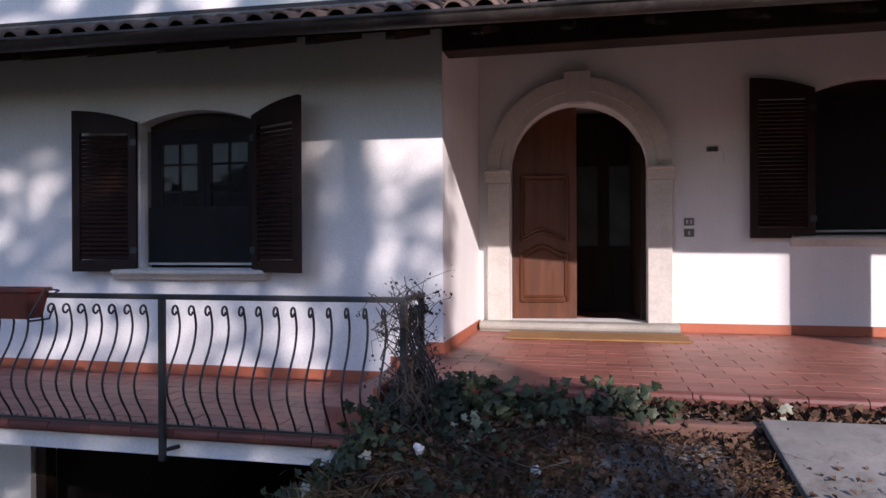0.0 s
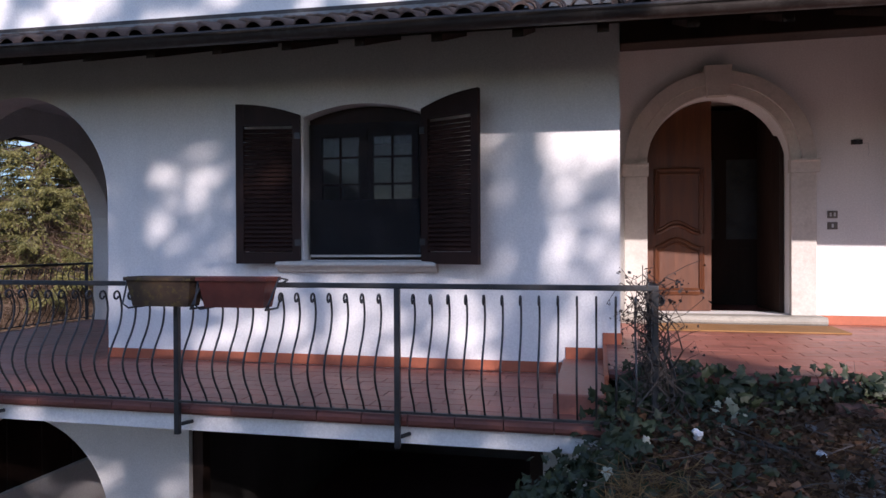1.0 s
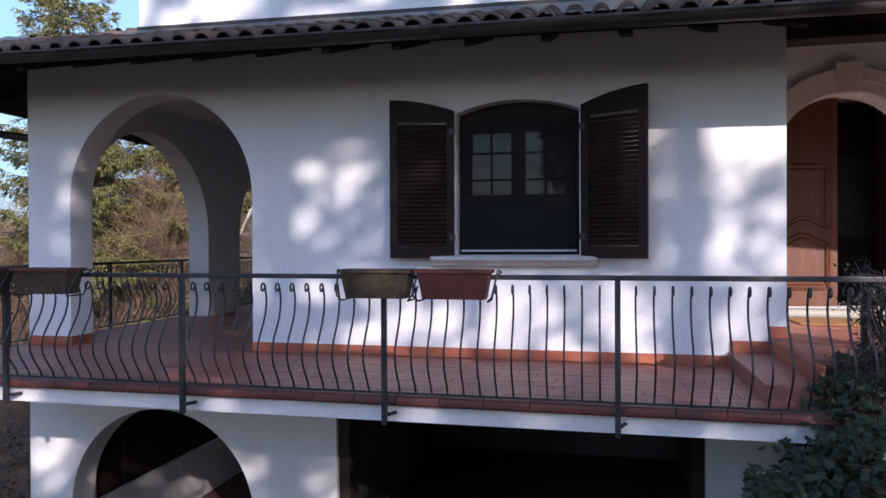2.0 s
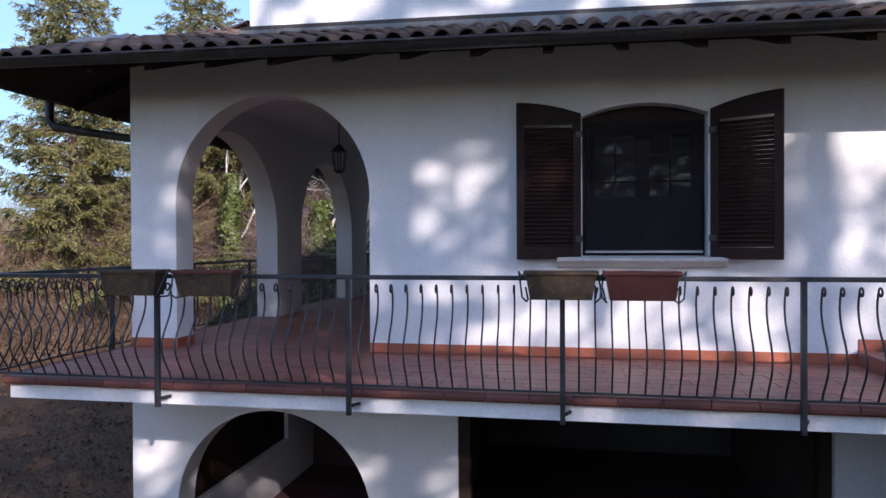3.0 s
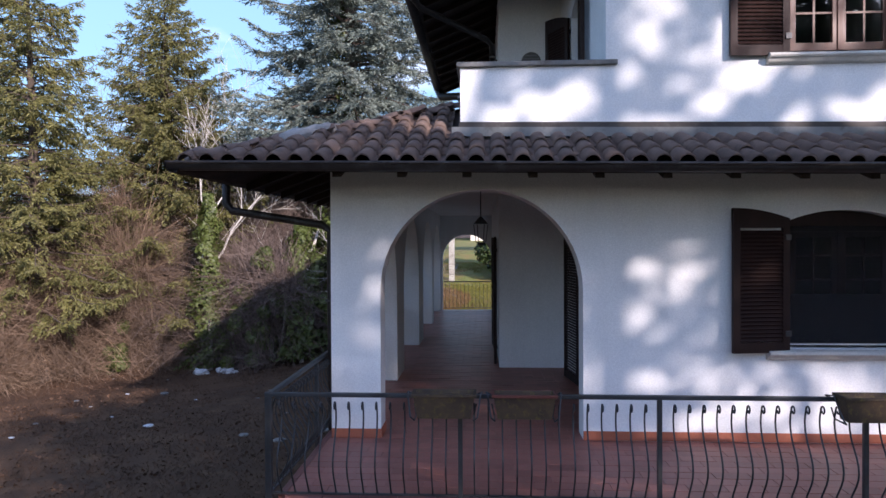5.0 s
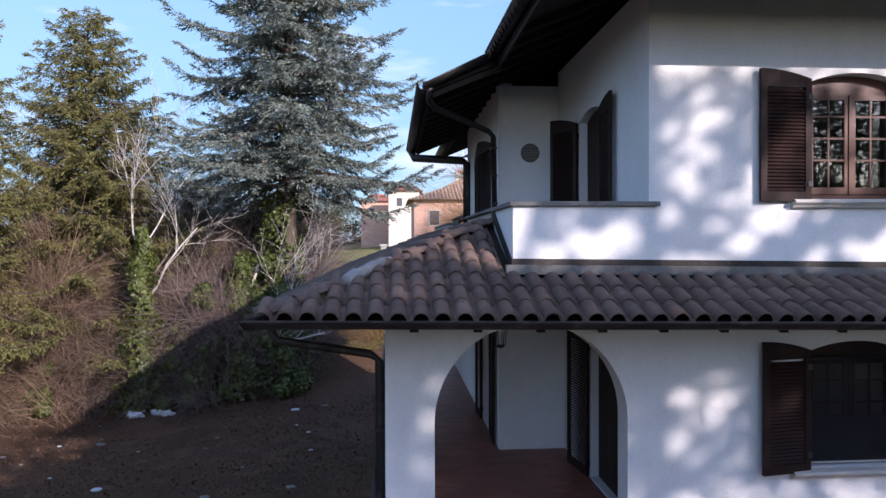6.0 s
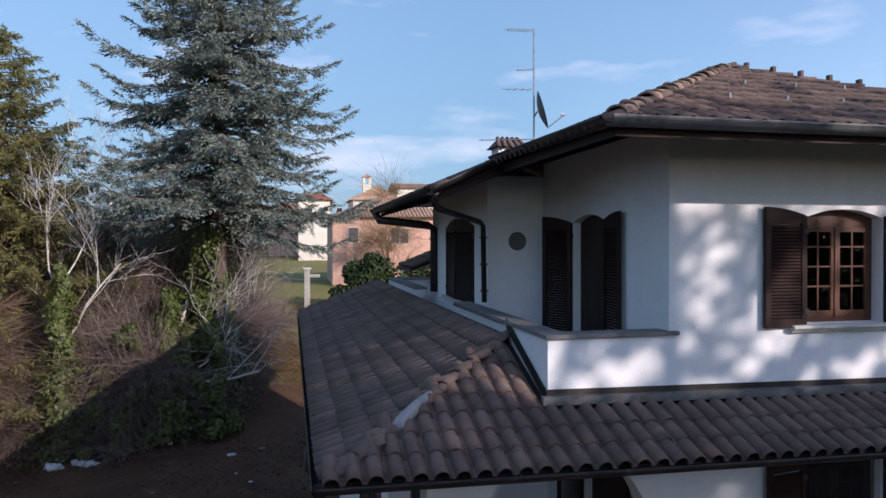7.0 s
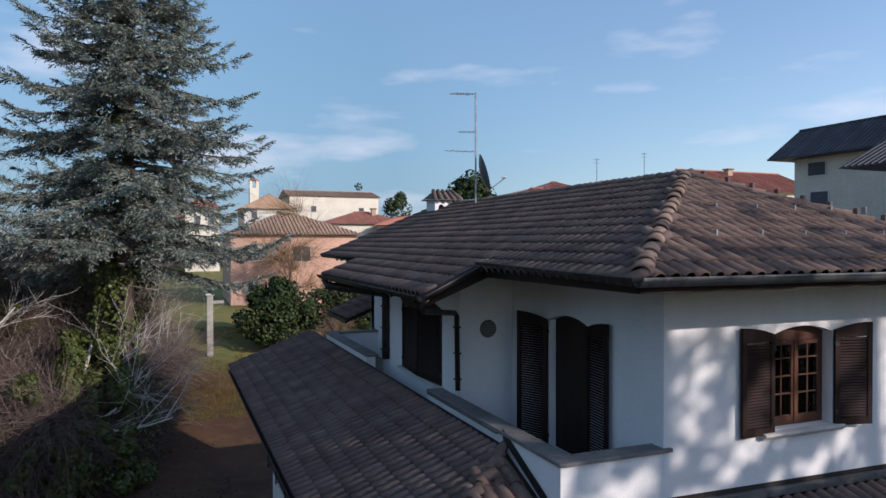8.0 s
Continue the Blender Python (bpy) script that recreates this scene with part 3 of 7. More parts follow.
def lay_tiles(parent, origin, along, up, pitch, cols, rows, keep, single_rows, tilt=0.0, step=TP):
    """Tiles over one slope. `along` and `up` are flat directions; keep(x, y) says where they lie. Returns loose ones joined."""
    along, up = Vector(along), Vector(up)
    upv = Vector((up.x, up.y, math.tan(pitch))).normalized()
    nrm = along.cross(upv)
    if nrm.z < 0:
        nrm = -nrm
    verts, faces = [], []
    for r in range(rows):
        for c in range(cols):
            p = Vector(origin) + along * (c * step) + upv * (r * TV)
            mid = p + along * (TP / 2) + upv * (TV * 0.55)
            if not keep(mid.x, mid.y):
                continue
            p.z += tilt * (p.x + 10.34)
            j = Vector((random.uniform(-0.004, 0.004), random.uniform(-0.004, 0.004), random.uniform(-0.004, 0.006)))
            a = along + upv * random.uniform(-0.012, 0.012)
            m = Matrix((a, upv, nrm)).transposed().to_4x4()
            m.translation = p + j
            if single_rows(c, r):
                ob = new("roof_tile", TILE_MESH)
                ob.matrix_world = m
                ob.parent = parent
            else:
                base = len(verts)
                a3 = np.array(m)
                verts.extend((TILE_V @ a3[:3, :3].T + a3[:3, 3]).tolist())
                faces.extend([tuple(base + i for i in f) for f in TILE_F])
    if verts:
        ob = new("roof_tiles", raw("roof_tiles", verts, faces, M_TILE, True))
        ob.parent = parent
        tagged(ob, kind="stuff")


def ridge_run(parent, a, b, name="ridge_tile", r=0.11, material=None):
    """A run of half-round cap tiles from a up to b, each overlapping the next."""
    a, b = Vector(a), Vector(b)
    d = (b - a).normalized()
    side = d.cross(Vector((0, 0, 1))).normalized()
    up = side.cross(d)
    n = max(1, int((b - a).length / 0.33))
    vs, fs, k = [], [], 9
    for v, rr, lift in ((0.0, r, 0.03), (0.40, r * 0.84, 0.0), (0.01, r * 0.86, 0.02)):
        for i in range(k):
            t = math.pi * i / (k - 1)
            vs.append((rr * math.cos(t), v, rr * math.sin(t) * 0.85 + lift))
    for i in range(k - 1):
        fs.append((i, i + 1, k + i + 1, k + i))
        fs.append((2 * k + i, 2 * k + i + 1, i + 1, i))
    me = raw(name, vs, fs, material or M_RIDGE, True)
    for i in range(n):
        ob = new(name, me)
        m = Matrix((side, d, up)).transposed().to_4x4() @ pose(0, 0, 0, 0, random.uniform(-4, 4), random.uniform(-3, 3))
        m.translation = a + d * (i * (b - a).length / n) + Vector((0, 0, random.uniform(-0.01, 0.012)))
        ob.matrix_world = m
        ob.parent = parent


def sheet(pts, thick):
    """A flat roof board from its corner points, thick downwards."""
    bm = bmesh.new()
    lo = [bm.verts.new((x, y, z - thick)) for x, y, z in pts]
    hi = [bm.verts.new(p) for p in pts]
    bm.faces.new(hi)
    bm.faces.new(lo[::-1])
    for i in range(len(pts)):
        k = (i + 1) % len(pts)
        bm.faces.new((lo[i], lo[k], hi[k], hi[i]))
    return bm


def gutter_run(bm, a, b, out, r=0.075):
    """Half-round open gutter from a to b whose outer side faces `out`."""
    a, b, out = Vector(a), Vector(b), Vector(out)
    prof = [(-r, 0.0)] + [(r * math.cos(math.pi + math.pi * i / 8), r * math.sin(math.pi + math.pi * i / 8) * 1.05) for i in range(1, 8)] + [(r, 0.012), (r + 0.012, 0.012), (r + 0.012, -0.01)]
    prof = prof + [(u * 0.93 - 0.002, v + 0.006) for u, v in prof[-4::-1]]
    ends = []
    for p in (a, b):
        ends.append([bm.verts.new(p + out * u + Vector((0, 0, v))) for u, v in prof])
    n = len(prof)
    for i in range(n):
        k = (i + 1) % n
        bm.faces.new((ends[0][i], ends[0][k], ends[1][k], ends[1][i]))
    bm.faces.new(ends[0][::-1])
    bm.faces.new(ends[1])


EX, EY, EZ = -10.34, 4.68, 2.90      # south-west corner of the lower eaves
P1 = math.atan(0.385)
SHEAR = -0.0135


def low_z(x, y):
    return EZ + 0.385 * min(y - EY, x - EX) + SHEAR * (x - EX) * (1 if y - EY <= x - EX else 0)


def lower_roof():
    roof = thing("lower_roof", "lower roof of weathered brown interlocking clay tiles", "roof", kind="structure")
    s = lambda x, y: (x, y, EZ + 0.385 * (y - EY) + SHEAR * (x - EX))
    w = lambda x, y: (x, y, EZ + 0.385 * (x - EX))
    part("deck", sheet([s(EX, EY), s(6.9, EY), s(6.9, W), s(EX + 1.09, W)], 0.06), M_WOODDK, roof, "dark boarded eaves")
    part("deck", sheet([s(EX + 1.09, W + 0.001), s(-7.715, W + 0.001), s(-7.715, EY + 2.6)], 0.06), M_WOODDK, roof)
    part("deck", sheet([s(XC - 0.05, W + 0.001), s(6.9, W + 0.001), s(6.9, 11.0), s(XC - 0.05, 11.0)], 0.06), M_WOODDK, roof)
    part("deck", sheet([w(EX, EY), w(-7.715, EY + 2.6), w(-7.715, 21.0), w(EX, 21.0)], 0.06), M_WOODDK, roof)

    def keep_s(x, y):
        if y - EY > x - EX + 0.05:
            return False
        return (y < W - 0.06) if -7.8 < x < -1.3 else x <= 2.4 and y < 11.0
    lay_tiles(roof, (EX - 0.03, EY - 0.05, EZ + 0.004), (1, 0, 0), (0, 1, 0), P1, 62, 10, keep_s, lambda c, r: c < 46, SHEAR)

    def keep_w(x, y):
        return y - EY > x - EX - 0.05 and x < -7.78 and y < 21.0
    lay_tiles(roof, (EX - 0.05, 20.98, EZ + 0.004), (0, -1, 0), (1, 0, 0), P1, 79, 10, keep_w, lambda c, r: False)
    a, b = Vector((EX + 0.08, EY + 0.08, EZ + 0.05)), Vector((-7.76, EY + 2.56, EZ + 1.0))
    ridge_run(roof, a, b, "hip_tile", 0.085, M_TILE)
    bm = bmesh.new()
    tube(bm, [a.lerp(b, 0.27) + Vector((0.03, -0.06, 0.02)), a.lerp(b, 0.33) + Vector((0.03, -0.03, 0.06)), a.lerp(b, 0.4) + Vector((0.02, -0.02, 0.07)), a.lerp(b, 0.47) + Vector((0.0, -0.02, 0.04))], 0.085, 10, 0.05)
    bmesh.ops.subdivide_edges(bm, edges=bm.edges, cuts=2, use_grid_fill=True)
    for v in bm.verts:
        v.co += Vector((0.3, -0.3, 0.6)) * 0.06 * noise.noise(v.co * 9.0)
    part("mortar_patch", bm, M_MORTAR, roof, "pale grey mortar patch on the hip", True)
    bm = bmesh.new()
    gutter_run(bm, (EX - 0.1, EY - 0.052, EZ + 0.022), (6.9, EY - 0.052, EZ + 0.022 + SHEAR * 17.3), (0, -1, 0))
    part("gutter", bm, M_GUTTER, roof, "dark brown metal gutter", True)
    bm = bmesh.new()
    gutter_run(bm, (EX - 0.045, EY - 0.1, EZ), (EX - 0.045, 21.0, EZ), (-1, 0, 0))
    part("gutter", bm, M_GUTTER, roof, "dark brown metal gutter", True)
    # rafter ends below the boards
    x = -8.9
    while x < 6.6:
        z0 = EZ + SHEAR * (x - EX) - 0.06
        part("rafter", prism(bmesh.new(), [(EY + 0.06, z0 + 0.02), (EY + 0.06, z0 - 0.04), (W, z0 + 0.305), (W, z0 + 0.38)], "x", x, x + 0.085), M_WOODDK, roof)
        x += 0.62
    y = 6.3
    while y < 20:
        part("rafter", prism(bmesh.new(), [(EX + 0.06, EZ - 0.04), (EX + 0.06, EZ - 0.13), (XW, EZ + 0.28), (XW, EZ + 0.38)], "y", y, y + 0.085), M_WOODDK, roof)
        y += 0.7
    # joint straps and flashing
    x = -9.6
    while x < 6:
        z0 = EZ + SHEAR * (x - EX)
        part("gutter_strap", cube(x, x + 0.03, EY - 0.132, EY + 0.0, z0 + 0.005, z0 + 0.022), M_GUTTER, roof)
        x += 1.15
    fl = lambda x: EZ + 0.385 * (W - EY) + SHEAR * (x - EX) + 0.02
    part("flashing", prism(bmesh.new(), [(-7.72, fl(-7.72)), (-1.34, fl(-1.34)), (-1.34, fl(-1.34) + 0.16), (-7.72, fl(-7.72) + 0.16)], "y", W - 0.012, W - 0.002), M_GUTTER, roof, "dark metal flashing strip")
    part("flashing", prism(bmesh.new(), [(-7.8, fl(-7.8) - 0.01), (-1.34, fl(-1.34) - 0.01), (-1.34, fl(-1.34) + 0.09), (-7.8, fl(-7.8) + 0.09)], "y", W - 0.1, W - 0.013), M_ZINC, roof, "grey lead apron")
    part("flashing", sheet([(-7.73, W, low_z(-7.73, W) + 0.16), (-7.72, W, low_z(-7.73, W) + 0.16), (-7.72, 7.3, 4.14), (-7.73, 7.3, 4.14)], 0.14), M_GUTTER, roof)
    part("flashing", sheet([(-7.80, 7.36, 4.085), (-7.713, 7.36, 4.1), (-7.713, 10.2, 4.1), (-7.80, 10.2, 4.085)], 0.03), M_ZINC, roof)


lower_roof()

UX, UY, UZ = -7.47, 4.57, 6.39       # south-west corner of the upper eaves
P2 = math.atan(0.435)
RX, RY, RZ = -3.74, 8.11, 7.92       # where the hips meet the ridge


def upper_roof():
    roof = thing("upper_roof", "hipped upper roof of brown clay tiles with pale ridge caps", "roof", kind="structure")
    z = lambda x: UZ + 0.418 * (x - UX)
    zy = lambda y: UZ + 0.438 * (y - UY)
    E2 = 2 * RX - UX
    OX, J0, J1 = -8.5, 8.42, 15.7
    part("deck", sheet([(UX, UY, UZ), (E2, UY, UZ), (RX, RY, RZ)], 0.06), M_WOODDK, roof, "dark boarded eaves")
    part("deck", sheet([(UX, UY, UZ), (RX, RY, RZ), (RX, 20.2, RZ), (UX, 20.2, UZ)], 0.06), M_WOODDK, roof)
    part("deck", sheet([(OX, J0, z(OX)), (UX - 0.001, J0, UZ), (UX - 0.001, J1, UZ), (OX, J1, z(OX))], 0.06), M_WOODDK, roof)
    part("deck", sheet([(E2, UY, UZ), (E2, 20.2, UZ), (RX, 20.2, RZ), (RX, RY, RZ)], 0.06), M_TILE, roof)
    part("gable", prism(bmesh.new(), [(UX + 0.6, 6.3), (E2 - 0.6, 6.3), (RX, RZ - 0.1)], "y", 19.4, 19.6), M_WALL, roof)
    p_s, p_w = math.atan(0.438), math.atan(0.418)
    lay_tiles(roof, (UX - 0.06, UY - 0.05, UZ + 0.004), (1, 0, 0), (0, 1, 0), p_s, 37, 12, lambda x, y: (y - UY) * 1.047 < x - UX + 0.05 and (y - UY) * 1.047 < E2 - x + 0.05, lambda c, r: c < 25 and r < 9, step=0.2065)

    def keep_w(x, y):
        if (y - UY) * 1.047 < x - UX - 0.05 or x > RX + 0.02 or y > 20.2:
            return False
        return x > UX - 0.03 or J0 < y < J1
    lay_tiles(roof, (OX - 0.05, 20.2, z(OX) + 0.004), (0, -1, 0), (1, 0, 0), p_w, 77, 17, keep_w, lambda c, r: False, step=0.2065)
    ridge_run(roof, (UX + 0.06, UY + 0.06, UZ + 0.07), (RX, RY, RZ + 0.06), "hip_tile", 0.125)
    ridge_run(roof, (E2 - 0.06, UY + 0.06, UZ + 0.07), (RX, RY, RZ + 0.06), "hip_tile", 0.1, M_TILE)
    ridge_run(roof, (RX, 20.2, RZ + 0.03), (RX, RY, RZ + 0.04), "ridge_tile", 0.125)
    # clips that stand up along the hip and on a few tiles
    for i in range(13):
        t = 0.06 + i * 0.075
        x, y, zz = RX + (E2 - RX) * t, RY + (UY - RY) * t, RZ + (UZ - RZ) * t + 0.18
        part("ridge_clip", cube(x - 0.03, x + 0.03, y - 0.04, y + 0.04, zz - 0.1, zz + 0.05, bevel=0.012), M_TILE, roof)
    for k, yy in enumerate((5.55, 6.5)):
        for i in range(7 - 2 * k):
            x = UX + 2.0 + k * 0.9 + i * 0.8
            part("snow_stop", cube(x - 0.012, x + 0.012, yy - 0.02, yy + 0.06, zy(yy) + 0.05, zy(yy) + 0.17, bevel=0.004), M_MORTAR, roof)
    g = 0.085
    runs = [((UX - 0.09, UY - g, UZ), (E2 + 0.1, UY - g, UZ), (0, -1, 0)), ((UX - g, UY - 0.09, UZ), (UX - g, J0, UZ + 0.07), (-1, 0, 0)),
            ((OX - 0.05, J0 - g, z(OX)), (UX - 0.05, J0 - g, UZ + 0.07), (0, -1, 0)), ((OX - g, J0 - 0.09, z(OX)), (OX - g, J1, z(OX)), (-1, 0, 0)),
            ((OX - 0.05, J1 + g, z(OX)), (UX - 0.05, J1 + g, UZ), (0, 1, 0)), ((UX - g, J1, UZ), (UX - g, 20.2, UZ), (-1, 0, 0))]
    for a, b, o in runs:
        bm = bmesh.new()
        up = Vector((0, 0, 0.045))
        gutter_run(bm, Vector(a) + up, Vector(b) + up, o, 0.095)
        part("gutter", bm, M_ZINC if o == (0, -1, 0) and a[2] == b[2] else M_GUTTER, roof, "weathered metal gutter", True)
    part("fascia", cube(UX + 0.02, E2 - 0.02, UY + 0.005, UY + 0.035, UZ - 0.13, UZ - 0.005), M_WOODDK, roof, "dark fascia board")
    part("fascia", cube(UX + 0.005, UX + 0.035, UY + 0.04, J0, UZ - 0.13, UZ - 0.005), M_WOODDK, roof, "dark fascia board")
    x = -6.58
    while x < 0:
        part("rafter", prism(bmesh.new(), [(UY + 0.06, UZ - 0.05), (UY + 0.06, UZ - 0.13), (W, UZ + 0.36), (W, UZ + 0.46)], "x", x, x + 0.085), M_WOODDK, roof)
        x += 0.62
    y = 6.6
    while y < 19.5:
        a = OX if J0 < y < J1 else UX
        e = XJ if 10 < y < 14.6 else XU
        part("rafter", prism(bmesh.new(), [(a + 0.06, z(a) - 0.05), (a + 0.06, z(a) - 0.13), (e, z(e) - 0.17), (e, z(e) - 0.07)], "y", y, y + 0.085), M_WOODDK, roof)
        y += 0.62


upper_roof()


def parapets():
    for name, y0, y1 in (("wall_parapet", W, 10.36), ("wall_parapet_far", 14.5, 19.1)):
        bm = bmesh.new()
        box(bm, -7.71, -7.51, y0, y1, 3.2, 4.05)
        if y0 == W:
            box(bm, -7.509, XU, W + 0.001, W + 0.2, 3.2, 4.05)
        else:
            box(bm, -7.509, XU, y1 - 0.2, y1 - 0.001, 3.2, 4.05)
        single(name, bm, M_WALL, "white rendered balcony parapet", "parapet", "structure")
    t = thing("parapet_coping", "grey stone coping slabs on the balcony parapet", "coping")
    part("slab", cube(-7.75, XU + 0.12, W - 0.05, W + 0.26, 4.054, 4.107, bevel=0.012), M_CONC, t)
    for y0, y1 in ((W + 0.264, 7.6), (7.604, 9.0), (9.004, 10.38)):
        part("slab", cube(-7.75, -7.43, y0, y1, 4.054, 4.107, bevel=0.012), M_CONC, t)
    t = thing("parapet_coping", "grey stone coping slabs on the far balcony parapet", "coping")
    for y0, y1 in ((14.45, 16.8), (16.804, 19.16)):
        part("slab", cube(-7.75, -7.43, y0, y1, 4.054, 4.107, bevel=0.012), M_CONC, t)
    part("slab", cube(-7.426, XU, 18.84, 19.16, 4.054, 4.107, bevel=0.012), M_CONC, t)


parapets()


def downpipe(label, pts, r=0.05):
    t = thing("downpipe", label, "downpipe")
    part("pipe", tube(bmesh.new(), pts, r, 8), M_GUTTER, t, smooth=True)
    a, b = Vector(pts[-2]), Vector(pts[-1])
    for k in (0.15, 0.5, 0.85):
        p = a.lerp(b, k)
        part("bracket", cube(p.x - r - 0.008, p.x + r + 0.008, p.y - r - 0.008, p.y + r + 0.008, p.z - 0.015, p.z + 0.015), M_GUTTER, t)


downpipe("dark brown downpipe cranked back from gutter to wall corner", [(-10.45, 6.1, 2.86), (-10.45, 6.1, 2.62), (-10.38, 6.1, 2.53), (-9.32, 6.1, 2.36), (-9.22, 6.1, 2.28), (-9.21, 6.1, -3.0)])
downpipe("dark brown downpipe on the upper west wall", [(-8.5, 8.34, 5.95), (-8.5, 8.5, 5.8), (-8.4, 8.7, 5.72), (-7.4, 9.85, 5.55), (-7.3, 9.98, 5.48), (-7.28, 9.98, 4.12)])
downpipe("dark brown downpipe at the far end of the upper wall", [(-8.55, 15.4, 5.9), (-8.5, 15.3, 5.75), (-7.4, 14.5, 5.6), (-7.27, 14.42, 5.5), (-7.27, 14.42, 4.0)], 0.1)


def north_canopy():
    """Small tiled lean-to at the far end of the upper storey."""
    t = thing("side_canopy", "small dark tiled lean-to roof at the far corner", "canopy")
    part("deck", sheet([(-6.85, 19.8, 4.35), (-5.2, 19.8, 5.0), (-5.2, 22.4, 5.0), (-6.85, 22.4, 4.35)], 0.07), M_WOODDK, t)
    lay_tiles(t, (-6.9, 22.4, 4.355), (0, -1, 0), (1, 0, 0), math.atan(0.394), 12, 5, lambda x, y: x < -5.2, lambda c, r: False)
    part("gutter_board", cube(-6.95, -6.86, 19.78, 22.42, 4.24, 4.36, bevel=0.02), M_GUTTER, t, "dark gutter")
    part("wall", cube(-5.4, -5.2, 19.9, 22.3, 3.14, 4.8), M_WALL, t, "white wall under the lean-to")


north_canopy()


def porch_beam():
    single("porch_beam", cube(XC + 0.004, 6.98, W - 0.02, W + 0.24, 2.87, 3.135, bevel=0.015), M_WOODDK, "dark stained timber beam carrying the porch eaves", "beam")
    single("porch_pillar", cube(3.35, 3.85, W - 0.05, W + 0.35, PORCH, 2.868, bevel=0.02), M_WALL, "square white rendered porch pillar", "pillar")


porch_beam()


# ---- windows, shutters, doors ----
def shutter(parent, m, width, height, rise, hinge_left):
    """A louvred leaf, hinge at the origin, its meeting stile the taller side. m places it."""
    leaf = new("shutter")
    leaf.parent = parent
    leaf.matrix_basis = m
    sgn = 1 if hinge_left else -1
    top = lambda u: height + rise * (1 - (1 - u / width) ** 2)
    st, th = 0.075, 0.042
    for u0, u1 in ((0, st), (width - st, width)):
        bm = prism(bmesh.new(), [(sgn * u0, 0), (sgn * u1, 0), (sgn * u1, top(u1)), (sgn * u0, top(u0))], "y", 0, th)
        part("stile", bm, M_SHUT, leaf)
    for z0, z1 in ((0.0, 0.11),):
        part("rail", prism(bmesh.new(), [(sgn * st, z0), (sgn * (width - st), z0), (sgn * (width - st), z1), (sgn * st, z1)], "y", 0.003, th - 0.003), M_SHUT, leaf)
    us = [st + (width - 2 * st) * i / 8 for i in range(9)]
    part("top_rail", prism(bmesh.new(), [(sgn * us[0], top(0) - 0.1)] + [(sgn * us[-1], top(0) - 0.1)] + [(sgn * u, top(u)) for u in us[::-1]], "y", 0.003, th - 0.003), M_SHUT, leaf)
    bm = bmesh.new()
    z = 0.125
    while z < top(0) - 0.12:
        prism(bm, [(0.004, z), (0.01, z - 0.008), (th - 0.004, z + 0.026), (th - 0.01, z + 0.034)], "x", sgn * st, sgn * (width - st))
        z += 0.042
    tagged(part("louvres", bm, M_SHUT, leaf, "fixed slanting slats"), kind="stuff")
    for z in (0.2, height - 0.2):
        part("hinge", cube(sgn * -0.01, sgn * 0.05, -0.012, 0.0, z - 0.03, z + 0.03), M_IRON, leaf)
    return leaf


